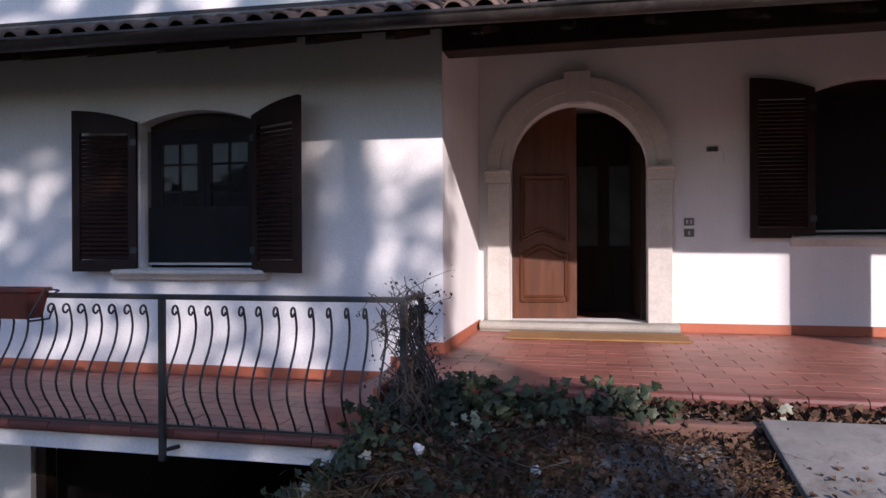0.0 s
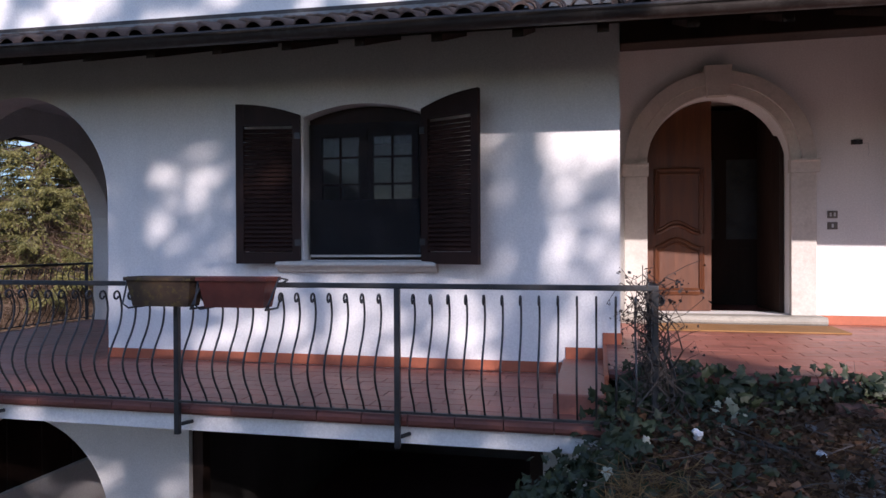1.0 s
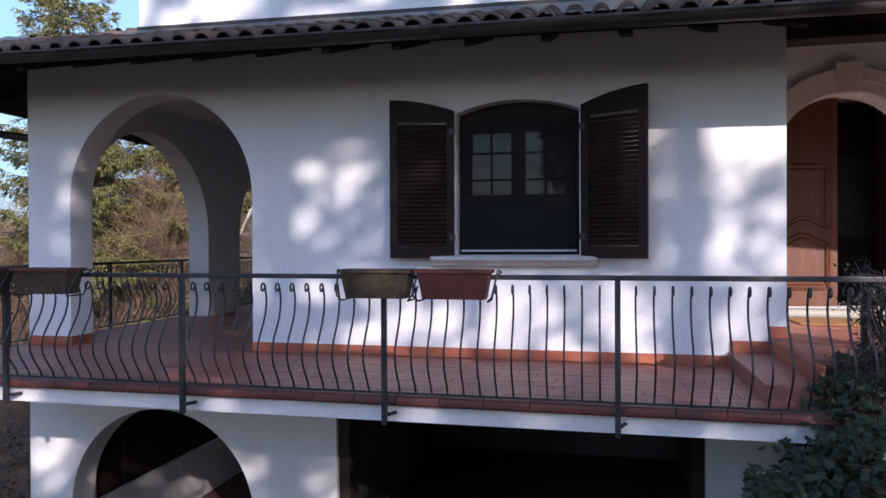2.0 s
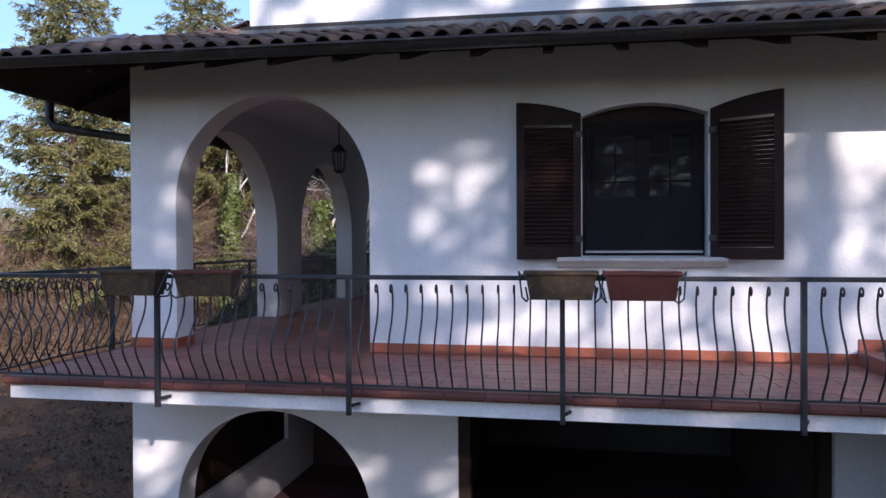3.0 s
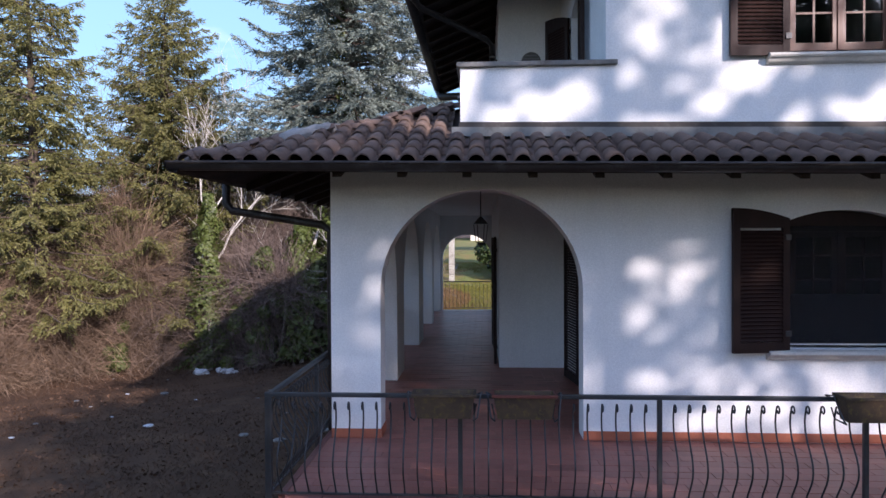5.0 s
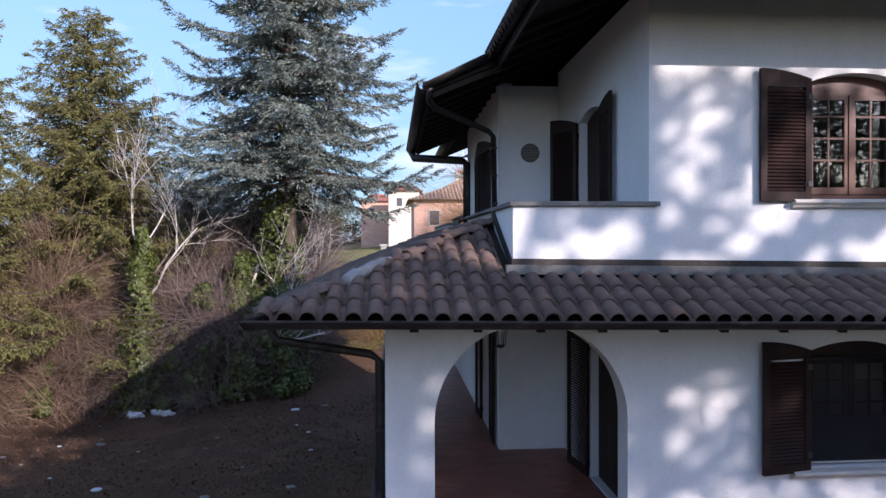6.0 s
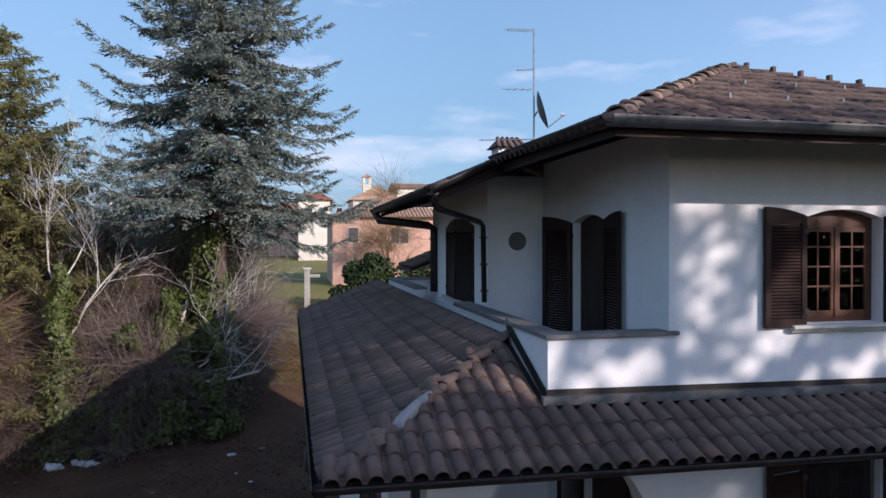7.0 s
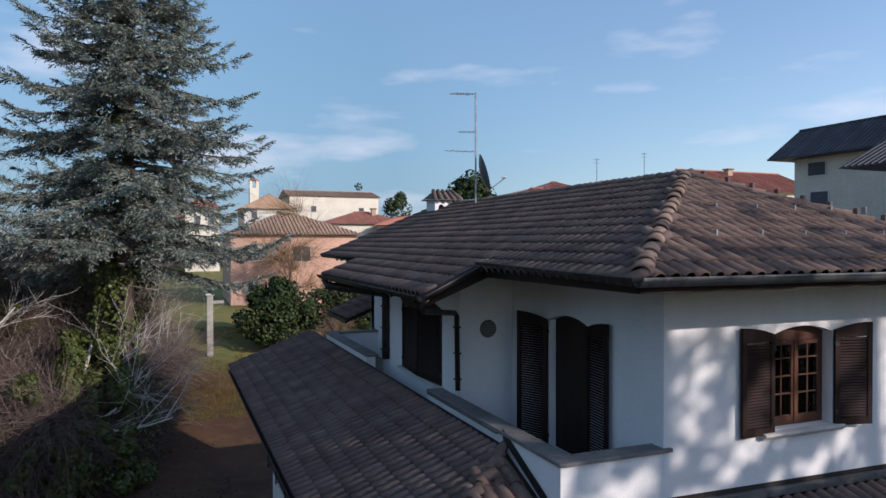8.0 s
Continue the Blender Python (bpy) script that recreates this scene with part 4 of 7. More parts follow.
def casement_window(name, label, u0, u1, bottom, side, crown, y, angle_l, angle_r, wood=None, screen=0.0, sill=True):
    """A two-leaf arched window in a wall that faces south, with its shutters swung open by the angles given."""
    t = thing(name, label, "window", kind="structure")
    c = (u0 + u1) / 2
    wood = wood or M_WINWOOD
    yf = y + 0.16
    frame_w = 0.06
    part("window_frame", plate(segment(u0 + 0.002, u1 - 0.002, bottom + 0.002, side, crown - 0.004), [rect(u0 + frame_w, u1 - frame_w, bottom + frame_w, side - 0.12)], "y", yf, 0.06), wood, t)
    h0, h1 = bottom + frame_w, side - 0.12
    for a, b in ((u0 + frame_w, c), (c, u1 - frame_w)):
        a, b = a + 0.003, b - 0.003
        g = [rect(a + 0.065, b - 0.065, h0 + 0.085, h1 - 0.06)]
        sash = part("sash", plate(rect(a, b, h0 + 0.003, h1 - 0.003), g, "y", yf - 0.02, 0.05), wood, t)
        ga, gb, g0, g1 = a + 0.065, b - 0.065, h0 + 0.085, h1 - 0.06
        part("pane", cube(ga, gb, yf - 0.002, yf + 0.003, g0, g1), M_GLASS, t).visible_shadow = False
        part("muntin", cube((ga + gb) / 2 - 0.011, (ga + gb) / 2 + 0.011, yf - 0.014, yf - 0.003, g0, g1), wood, t)
        for k in (1, 2, 3):
            z = g0 + (g1 - g0) * (k / 4 + 0.06)
            part("muntin", cube(ga, gb, yf - 0.013, yf - 0.004, z - 0.011, z + 0.011), wood, t)
    part("astragal", cube(c - 0.022, c + 0.022, yf - 0.034, yf - 0.021, h0, h1, bevel=0.004), wood, t)
    if screen:
        # added dark sheet stands in for trees reflected in the panes
        part("screen_or_dark_sheet", cube(u0 + 0.03, u1 - 0.03, y + 0.085, y + 0.087, bottom + 0.05, screen), M_DARKSHEET, t, "added dark sheet standing in for dark reflections in the panes").visible_shadow = False
        part("screen_or_dark_sheet", cube(u0 + 0.03, u1 - 0.03, y + 0.07, y + 0.072, bottom + 0.05, side - 0.06), M_SCREEN, t, "fine dark insect screen").visible_shadow = False
        part("screen_bar", cube(u0 + 0.03, u1 - 0.03, y + 0.078, y + 0.1, bottom + 0.03, bottom + 0.055, bevel=0.004), M_STONE, t, "pale bar at the foot of the screen")
    if sill:
        part("window_sill", prism(bmesh.new(), [(y - 0.1, bottom - 0.012), (y - 0.118, bottom - 0.024), (y - 0.122, bottom - 0.042), (y - 0.11, bottom - 0.058), (y - 0.085, bottom - 0.064), (y - 0.075, bottom - 0.08), (y - 0.062, bottom - 0.1), (y - 0.03, bottom - 0.112), (y - 0.001, bottom - 0.114), (y + 0.15, bottom - 0.002), (y - 0.03, bottom - 0.002)], "x", u0 - 0.24, u1 + 0.16), M_STONE, t, "moulded pale stone sill")
    w = (u1 - u0) / 2 + 0.04
    hh = side - bottom + 0.02
    shutter(t, Matrix.Translation((u0 - 0.012, y - 0.055, bottom - 0.03)) @ pose(0, 0, 0, 0, 0, angle_l), w, hh + 0.03, crown - side, False)
    shutter(t, Matrix.Translation((u1 + 0.012, y - 0.055, bottom - 0.03)) @ pose(0, 0, 0, 0, 0, -angle_r), w, hh + 0.03, crown - side, True)
    return t


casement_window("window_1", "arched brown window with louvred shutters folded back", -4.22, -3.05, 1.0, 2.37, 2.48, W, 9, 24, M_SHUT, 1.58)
casement_window("window_2", "arched brown upper window with dark louvred shutters open", -4.22, -3.05, 4.14, 5.50, 5.61, W, 3, 12)
casement_window("window_3", "dark arched porch window with shutters folded back", 2.22, 3.4, 1.30, 2.78, 2.9, PD, 6, 10, M_SHUT, 2.72)


def side_shutters(name, label, x, y0, y1, bottom, side, crown, angles, sill):
    """A shuttered opening in a wall that faces west."""
    t = thing(name, label, "window", kind="structure")
    w = (y1 - y0) / 2 + 0.03
    back = plate(segment(y0 + 0.002, y1 - 0.002, bottom + 0.002, side, crown - 0.003), [], "x", x + 0.13, 0.05)
    part("inner_door", back, M_WOODDK, t, "dark inner door")
    for yh, left, ang in ((y1, True, angles[0]), (y0, False, angles[1])):
        m = Matrix.Translation((x - 0.02, yh, bottom)) @ pose(0, 0, 0, 0, 0, -90 + ang)
        shutter(t, m, w, side - bottom, crown - side, left)
    if sill:
        part("window_sill", cube(x - 0.1, x + 0.1, y0 - 0.12, y1 + 0.12, bottom - 0.06, bottom - 0.003, bevel=0.01), M_STONE, t, "pale stone sill")


side_shutters("window_4", "tall arched balcony door with dark shutters half open", XU, 7.5, 8.68, 3.32, 5.5, 5.62, (-153, 176), False)
side_shutters("window_5", "arched window closed with dark shutters", XJ, 10.95, 13.35, 4.0, 5.5, 5.68, (-4, 4), True)
side_shutters("window_6", "arcade door with dark shutters folded open", XI, 7.0, 8.5, 0.02, 2.2, 2.32, (-172, 172), False)
side_shutters("window_7", "arcade door with dark shutters folded flat to the wall", XJ, 10.9, 12.1, 0.02, 2.2, 2.24, (-177, 178), False)


def round_vent():
    t = thing("round_vent", "round grey louvred vent in the wall", "vent")
    m = Matrix.Translation((-6.64, 10.03, 5.21)) @ pose(0, 0, 0, 90)
    bm = bmesh.new()
    bmesh.ops.create_cone(bm, cap_ends=True, segments=28, radius1=0.17, radius2=0.16, depth=0.03, matrix=m)
    part("plate", bm, M_GREYPL, t)
    for k in range(5):
        z = 5.21 - 0.1 + k * 0.05
        h = math.sqrt(max(0.14 ** 2 - (z - 5.21) ** 2, 0.001))
        part("slat", cube(-6.64 - h, -6.64 + h, 10.0, 10.014, z - 0.012, z + 0.008), M_CONC, t)


round_vent()


def entrance():
    t = thing("door_surround", "pale stone arched door surround with keystone", "surround", kind="structure")
    c, r, zs, fy = -0.175, 0.74, 2.04, PD - 0.09
    for sgn in (-1, 1):
        a, b = sorted((c + sgn * r, c + sgn * (r + 0.25)))
        part("jamb", cube(a, b, fy, PD - 0.001, PORCH + 0.1, zs - 0.14, bevel=0.008), M_SURROUND, t)
        a2, b2 = sorted((c + sgn * (r - 0.012), c + sgn * (r + 0.275)))
        part("impost", prism(bmesh.new(), [(fy - 0.02, zs - 0.138), (fy - 0.03, zs - 0.03), (fy - 0.045, zs - 0.02), (fy - 0.045, zs + 0.005), (PD - 0.001, zs + 0.005), (PD - 0.001, zs - 0.138)], "x", a2, b2), M_SURROUND, t)
        for name, ra, rb, f0 in (("arch_moulding", r + 0.105, r + 0.25, fy), ("arch_fascia", r, r + 0.103, fy + 0.035)):
            n, top = 16, math.radians(83)
            pts = [(rb, top * i / n) for i in range(n + 1)] + [(ra, top * (n - i) / n) for i in range(n + 1)]
            part(name, prism(bmesh.new(), [(c + sgn * q * math.cos(a), zs + 0.006 + q * math.sin(a)) for q, a in pts], "y", f0, PD - 0.001), M_SURROUND, t)
    part("keystone", prism(bmesh.new(), [(c - 0.105, zs + r - 0.02), (c + 0.105, zs + r - 0.02), (c + 0.145, zs + r + 0.31), (c - 0.145, zs + r + 0.31)], "y", fy - 0.035, PD - 0.001), M_SURROUND, t)
    single("threshold", prism(bmesh.new(), [(7.44, PORCH + 0.012), (7.422, PORCH + 0.03), (7.415, PORCH + 0.055), (7.422, PORCH + 0.08), (7.445, PORCH + 0.098), (PD + 0.34, PORCH + 0.1), (PD + 0.34, PORCH), (7.445, PORCH)], "x", -1.225, 0.87), M_STEP, "pale stone doorstep with rounded nosing", "doorstep")
    single("doormat", cube(-0.88, 0.9, 6.83, 7.405, PORCH + 0.001, PORCH + 0.018, bevel=0.006), M_MAT, "long ochre coir doormat before the step", "mat")
    d = thing("door_1", "brown panelled arched door with one leaf ajar", "door", kind="structure")
    z0 = PORCH + 0.105

    def half(u):
        return zs + math.sqrt(max(r * r - u * u, 0.0)) - 0.012

    def leaf(name, m, sgn, label, wood):
        lf = new(name)
        lf.parent = d
        lf.matrix_basis = m
        tagged(lf, label)
        w = r - 0.015
        us = [w * i / 12 for i in range(13)]
        pts = [(0, z0)] + [(sgn * w, z0)] + [(sgn * u, min(half(r - 0.008 - u), 9)) for u in us[::-1]]
        part("board", prism(bmesh.new(), pts, "y", 0.0, 0.05), wood, lf)
        for a, b, wave in ((z0 + 0.2, z0 + 0.78, True), (z0 + 0.93, z0 + 1.62, False)):
            x0, x1 = sgn * 0.1, sgn * (w - 0.1)
            def top_edge(f):
                return b + (0.05 * math.sin(f * math.pi * 2 - 1.2) if wave else 0)
            def low_edge(f):
                return a + (0.05 * math.sin(f * math.pi * 2 - 1.2) if not wave else 0)
            n = 10
            for g in (0.0, 0.05):
                lo = [(x0 + (x1 - x0) * (g + (1 - 2 * g) * i / n), low_edge(i / n) + g) for i in range(n + 1)]
                hi = [(x0 + (x1 - x0) * (g + (1 - 2 * g) * i / n), top_edge(i / n) - g) for i in range(n, -1, -1)]
                part("panel_moulding", tube(bmesh.new(), [(u, -0.008, v) for u, v in lo + hi + lo[:1]], 0.014 if g else 0.02, 6), wood, lf)
        return lf
    leaf("leaf", Matrix.Translation((c - r + 0.008, PD + 0.14, 0)) @ pose(0, 0, 0, 0, 0, 9), 1, "left door leaf in warm brown wood", M_DOOR)
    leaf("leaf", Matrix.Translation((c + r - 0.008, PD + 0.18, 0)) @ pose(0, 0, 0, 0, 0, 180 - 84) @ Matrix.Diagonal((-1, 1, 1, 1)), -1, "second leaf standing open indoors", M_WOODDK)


entrance()


def vestibule():
    t = thing("door_2", "dark glazed inner door behind the entrance", "door", kind="structure")
    y, x0, x1, z0, z1 = 9.3, -1.2, 1.4, PORCH + 0.065, 2.9
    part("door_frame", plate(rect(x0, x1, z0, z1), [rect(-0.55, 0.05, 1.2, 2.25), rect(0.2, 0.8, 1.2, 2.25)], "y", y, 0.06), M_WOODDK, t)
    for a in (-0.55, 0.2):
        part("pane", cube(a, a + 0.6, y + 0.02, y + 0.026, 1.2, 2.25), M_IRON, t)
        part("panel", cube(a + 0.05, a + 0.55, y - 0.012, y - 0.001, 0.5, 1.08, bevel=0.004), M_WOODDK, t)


vestibule()


def wall_fittings():
    for z in (1.33, 1.45):
        t = thing("switch_plate", "small grey switch plate beside the door", "switch", "switch plates")
        part("plate", cube(0.94, 1.04, PD - 0.012, PD - 0.001, z - 0.04, z + 0.04, bevel=0.004), M_GREYPL, t)
        for x in ((0.97, 1.01) if z > 1.4 else (0.99,)):
            part("button", cube(x - 0.01, x + 0.01, PD - 0.018, PD - 0.0125, z - 0.02, z + 0.02, bevel=0.002), M_PAPER, t)
    t = thing("junction_box", "open electrical box with a loose wire on the porch wall", "electrical box")
    part("box", cube(1.17, 1.28, PD - 0.014, PD - 0.001, 2.19, 2.24, bevel=0.003), M_IRON, t)
    part("wire", tube(bmesh.new(), [(1.28, PD - 0.006, 2.2), (1.33, PD - 0.02, 2.2), (1.34, PD - 0.015, 2.1), (1.33, PD - 0.01, 2.06)], 0.003, 5), M_PAPER, t)


wall_fittings()


def lantern():
    t = thing("hanging_lantern", "black iron lantern hanging from arcade ceiling", "lantern")
    x, y = -7.5, 8.02
    part("rose", cube(x - 0.05, x + 0.05, y - 0.05, y + 0.05, 2.95, 2.979, bevel=0.008), M_IRON, t)
    part("chain", tube(bmesh.new(), [(x, y, 2.95), (x, y, 2.5)], 0.008, 6), M_IRON, t)
    bm = bmesh.new()
    bmesh.ops.create_cone(bm, cap_ends=True, segments=6, radius1=0.12, radius2=0.02, depth=0.1, matrix=Matrix.Translation((x, y, 2.46)))
    part("cap", bm, M_IRON, t)
    for k in range(6):
        a = math.pi / 3 * k
        part("bar", tube(bmesh.new(), [(x + 0.1 * math.cos(a), y + 0.1 * math.sin(a), 2.4), (x + 0.07 * math.cos(a), y + 0.07 * math.sin(a), 2.15)], 0.006, 5), M_IRON, t)
    bm = bmesh.new()
    bmesh.ops.create_cone(bm, cap_ends=True, segments=6, radius1=0.04, radius2=0.08, depth=0.04, matrix=Matrix.Translation((x, y, 2.13)))
    part("base", bm, M_IRON, t)


lantern()


# ---- railings and planters ----
RY0 = 3.98


def baluster_mesh():
    pts = []
    for i in range(15):
        s = i / 14
        z = 0.045 + s * 0.74
        bulge = 0.125 * math.sin(math.pi * min(s / 0.72, 1.0)) ** 1.4 if s < 0.72 else -0.022 * math.sin(math.pi * (s - 0.72) / 0.28)
        pts.append((0, -bulge, z))
    for i in range(1, 15):
        a, r = math.pi * 1.95 * i / 14, 0.034 - 0.016 * i / 14
        pts.append((0, -0.034 + r * math.cos(a), 0.785 + r * math.sin(a) * 1.1))
    bm = tube(bmesh.new(), [(0, 0.05, 0.036), (0, 0.012, 0.036)] + pts, 0.0075, 6)
    return mesh_of(bm, "baluster", M_IRON, True)


BALUSTER = baluster_mesh()


def railing(name, label, start, direction, bays, length, out, with_feet=True, rot=None):
    """A bellied iron railing: bays of the given length from start along direction."""
    t = thing(name, label, "railing", at=start)
    d = Vector(direction)
    ang = math.degrees(math.atan2(d.y, d.x))
    t.matrix_world = Matrix.Translation(start) @ pose(0, 0, 0, 0, 0, ang)
    total = bays * length
    s = out
    part("handrail", cube(-0.02, total + 0.02, -0.022, 0.022, 0.855, 0.89, bevel=0.006), M_IRON, t)
    part("bottom_rail", cube(0, total, -0.012, 0.012, 0.028, 0.044), M_IRON, t)
    for b in range(bays + 1):
        part("post", cube(b * length - 0.019, b * length + 0.019, -0.019, 0.019, -0.2 if with_feet else 0.0, 0.855, bevel=0.004), M_IRON, t)
        if with_feet:
            part("bolt", tube(bmesh.new(), [(b * length + 0.02, 0.02, -0.13), (b * length + 0.055, 0.1, -0.13)], 0.014, 6), M_IRON, t)
        if b < bays:
            n = 13 if length > 1 else 5
            for k in range(1, n + 1):
                ob = new("baluster", BALUSTER)
                ob.parent = t
                ob.matrix_basis = Matrix.Translation((b * length + length * k / (n + 1), 0, 0)) @ (Matrix.Identity(4) if s > 0 else pose(0, 0, 0, 0, 0, 180))
    return t


railing("terrace_railing", "dark iron railing with bellied bars along the terrace", (-9.30, RY0, 0), (1, 0, 0), 5, 1.636, 1)
railing("return_railing", "short iron railing return at the porch end", (-1.2, RY0 + 0.02, 0), (0, 1, 0), 1, 0.42, 1, False).matrix_world = Matrix.Translation((-1.12, RY0 + 0.02, 0)) @ pose(0, 0, 0, 0, 0, 90)
railing("side_railing", "dark iron railing with bellied bars along the arcade", (-9.28, RY0 + 16.4, 0), (0, -1, 0), 10, 1.636, -1).matrix_world = Matrix.Translation((-9.28, RY0 + 16.36, 0)) @ pose(0, 0, 0, 0, 0, -90)
railing("end_railing", "iron railing closing the far end of the arcade", (-8.8, 20.3, 0), (1, 0, 0), 1, 1.7, 1, False)


def planter(x, old, red_rim=False, dz=0.0):
    """A window box hung over the handrail on an iron bracket."""
    t = thing("flower_box", "faded mossy plastic flower box on the railing" if old else "red plastic flower box on the railing", "flower box", "railing flower boxes", at=(x, RY0 - 0.115, 0.727 + dz))
    m = M_POTOLD if old else M_POTRED
    bm = bmesh.new()
    w0, w1, d0, d1, h = 0.215, 0.25, 0.068, 0.095, 0.2
    lo = [bm.verts.new((sx * w0, sy * d0, 0)) for sx, sy in ((-1, -1), (1, -1), (1, 1), (-1, 1))]
    hi = [bm.verts.new((sx * w1, sy * d1, h)) for sx, sy in ((-1, -1), (1, -1), (1, 1), (-1, 1))]
    hi2 = [bm.verts.new((sx * (w1 - 0.012), sy * (d1 - 0.012), h)) for sx, sy in ((-1, -1), (1, -1), (1, 1), (-1, 1))]
    lo2 = [bm.verts.new((sx * (w0 - 0.01), sy * (d0 - 0.01), 0.015)) for sx, sy in ((-1, -1), (1, -1), (1, 1), (-1, 1))]
    bm.faces.new(lo[::-1])
    bm.faces.new(lo2)
    for i in range(4):
        k = (i + 1) % 4
        bm.faces.new((lo[i], lo[k], hi[k], hi[i]))
        bm.faces.new((hi[i], hi[k], hi2[k], hi2[i]))
        bm.faces.new((hi2[i], hi2[k], lo2[k], lo2[i]))
    part("trough", bm, m, t)
    bm = bmesh.new()
    for y0, y1 in ((-d1 - 0.012, -d1 + 0.004), (d1 - 0.004, d1 + 0.012)):
        box(bm, -w1 - 0.012, w1 + 0.012, y0, y1, h - 0.022, h + 0.004, bevel=0.003)
    for s in (-1, 1):
        a, b = sorted((s * (w1 - 0.004), s * (w1 + 0.012)))
        box(bm, a, b, -d1 + 0.005, d1 - 0.005, h - 0.022, h + 0.004)
    part("rim", bm, M_POTRED if red_rim else m, t)
    part("soil", cube(-w1 + 0.02, w1 - 0.02, -d1 + 0.02, d1 - 0.02, 0.12, 0.15), M_SOIL, t)
    for s in (-1, 1):
        part("bracket", tube(bmesh.new(), [(s * 0.25, 0.12, 0.15), (s * 0.31, 0.11, 0.18), (s * 0.3, 0.0, 0.2), (s * 0.27, -0.1, 0.02), (s * 0.24, -0.08, -0.012), (s * 0.24, 0.1, -0.012), (s * 0.26, 0.12, 0.08)], 0.007, 5), M_IRON, t)


for x, old in ((-7.79, True), (-7.14, True), (-4.4, True), (-3.845, False)):
    planter(x, old, x == -7.14)

# ---- chimney, aerial, dish ----
def chimney():
    t = thing("chimney", "white rendered chimney with arched vents and a little tiled roof", "chimney")
    x, y, z = -3.97, 19.0, 7.2
    bm = plate(rect(x - 0.38, x + 0.38, z, z + 0.95), [arch(x - 0.17, 0.09, z + 0.72, z + 0.5, 8), arch(x + 0.17, 0.09, z + 0.72, z + 0.5, 8)], "y", y - 0.38, 0.08)
    part("stack", bm, M_WALL, t)
    part("stack", cube(x - 0.38, x - 0.3, y - 0.3, y + 0.38, z, z + 0.95), M_WALL, t)
    part("stack", cube(x + 0.3, x + 0.38, y - 0.3, y + 0.38, z, z + 0.95), M_WALL, t)
    part("stack", cube(x - 0.3, x + 0.3, y + 0.3, y + 0.38, z, z + 0.95), M_WALL, t)
    bm = bmesh.new()
    a = [bm.verts.new((x + sx * 0.52, y + sy * 0.52, z + 0.951)) for sx, sy in ((-1, -1), (1, -1), (1, 1), (-1, 1))]
    b = [bm.verts.new((x + sx * 0.3, y, z + 1.25)) for sx in (-1, 1)]
    bm.faces.new(a[::-1])
    bm.faces.new((a[0], a[1], b[1], b[0]))
    bm.faces.new((a[2], a[3], b[0], b[1]))
    bm.faces.new((a[1], a[2], b[1]))
    bm.faces.new((a[3], a[0], b[0]))
    part("cap", bm, M_TILE, t)
    for k in range(5):
        xx = x - 0.44 + k * 0.22
        part("cap_tile", tube(bmesh.new(), [(xx, y - 0.56, z + 0.96), (xx * 0.7 + x * 0.3, y - 0.05, z + 1.26)], 0.07, 8), M_TILE, t, smooth=True)


chimney()


def aerial():
    t = thing("tv_aerial", "galvanised television mast with three aerials", "aerial")
    x, y, z0, z1 = -4.15, 16.0, 7.6, 11.0
    part("mast", tube(bmesh.new(), [(x, y, z0), (x, y, z1)], 0.025, 6), M_STEEL, t)
    for zz, ln, n, d in ((10.95, 1.0, 9, (-0.93, -0.37)), (9.9, 0.5, 5, (-0.9, 0.3)), (9.35, 0.9, 4, (-1, 0.1)), (8.0, 1.5, 13, (-0.95, 0.3))):
        dv = Vector((d[0], d[1], -0.12 if zz > 10 else 0)).normalized()
        p = Vector((x, y, zz))
        part("boom", tube(bmesh.new(), [p, p + dv * ln], 0.012, 5), M_STEEL, t)
        side = dv.cross(Vector((0, 0, 1))).normalized()
        for i in range(n):
            q = p + dv * (ln * (0.15 + 0.85 * i / n))
            h = 0.16 if zz > 10 else 0.22
            part("element", tube(bmesh.new(), [q - side * h, q + side * h], 0.006, 4), M_STEEL, t)
    s = thing("satellite_dish", "dark grey satellite dish on the mast", "satellite dish")
    m = Matrix.Translation((x + 0.12, y - 0.28, 8.75)) @ look((0, 0, 0), (0.92, -0.3, 0.28))
    bm = bmesh.new()
    rings = []
    for i in range(7):
        r = 0.48 * i / 6
        rings.append([bm.verts.new(m @ Vector((r * math.cos(2 * math.pi * k / 24), r * 1.08 * math.sin(2 * math.pi * k / 24), -0.55 * r * r + 0.1))) for k in range(24)] if i else [bm.verts.new(m @ Vector((0, 0, 0.1)))])
    for k in range(24):
        bm.faces.new((rings[0][0], rings[1][k], rings[1][(k + 1) % 24]))
        for i in range(1, 6):
            bm.faces.new((rings[i][k], rings[i + 1][k], rings[i + 1][(k + 1) % 24], rings[i][(k + 1) % 24]))
    part("dish", bm, M_DISH, s, smooth=True)
    part("arm", tube(bmesh.new(), [m @ Vector((0, -0.5, -0.03)), m @ Vector((0, -0.3, -0.55))], 0.015, 6), M_STEEL, s)
    part("receiver", tube(bmesh.new(), [m @ Vector((0, -0.3, -0.55)), m @ Vector((0, -0.26, -0.45))], 0.04, 8), M_PAPER, s)
    part("bracket", tube(bmesh.new(), [m @ Vector((0, 0, 0.12)), (x, y, 8.6)], 0.02, 6), M_STEEL, s)


aerial()


# ---- plants ----
RNG = np.random.default_rng(7)


def unit(v):
    return v / np.maximum(np.linalg.norm(v, axis=-1, keepdims=True), 1e-9)


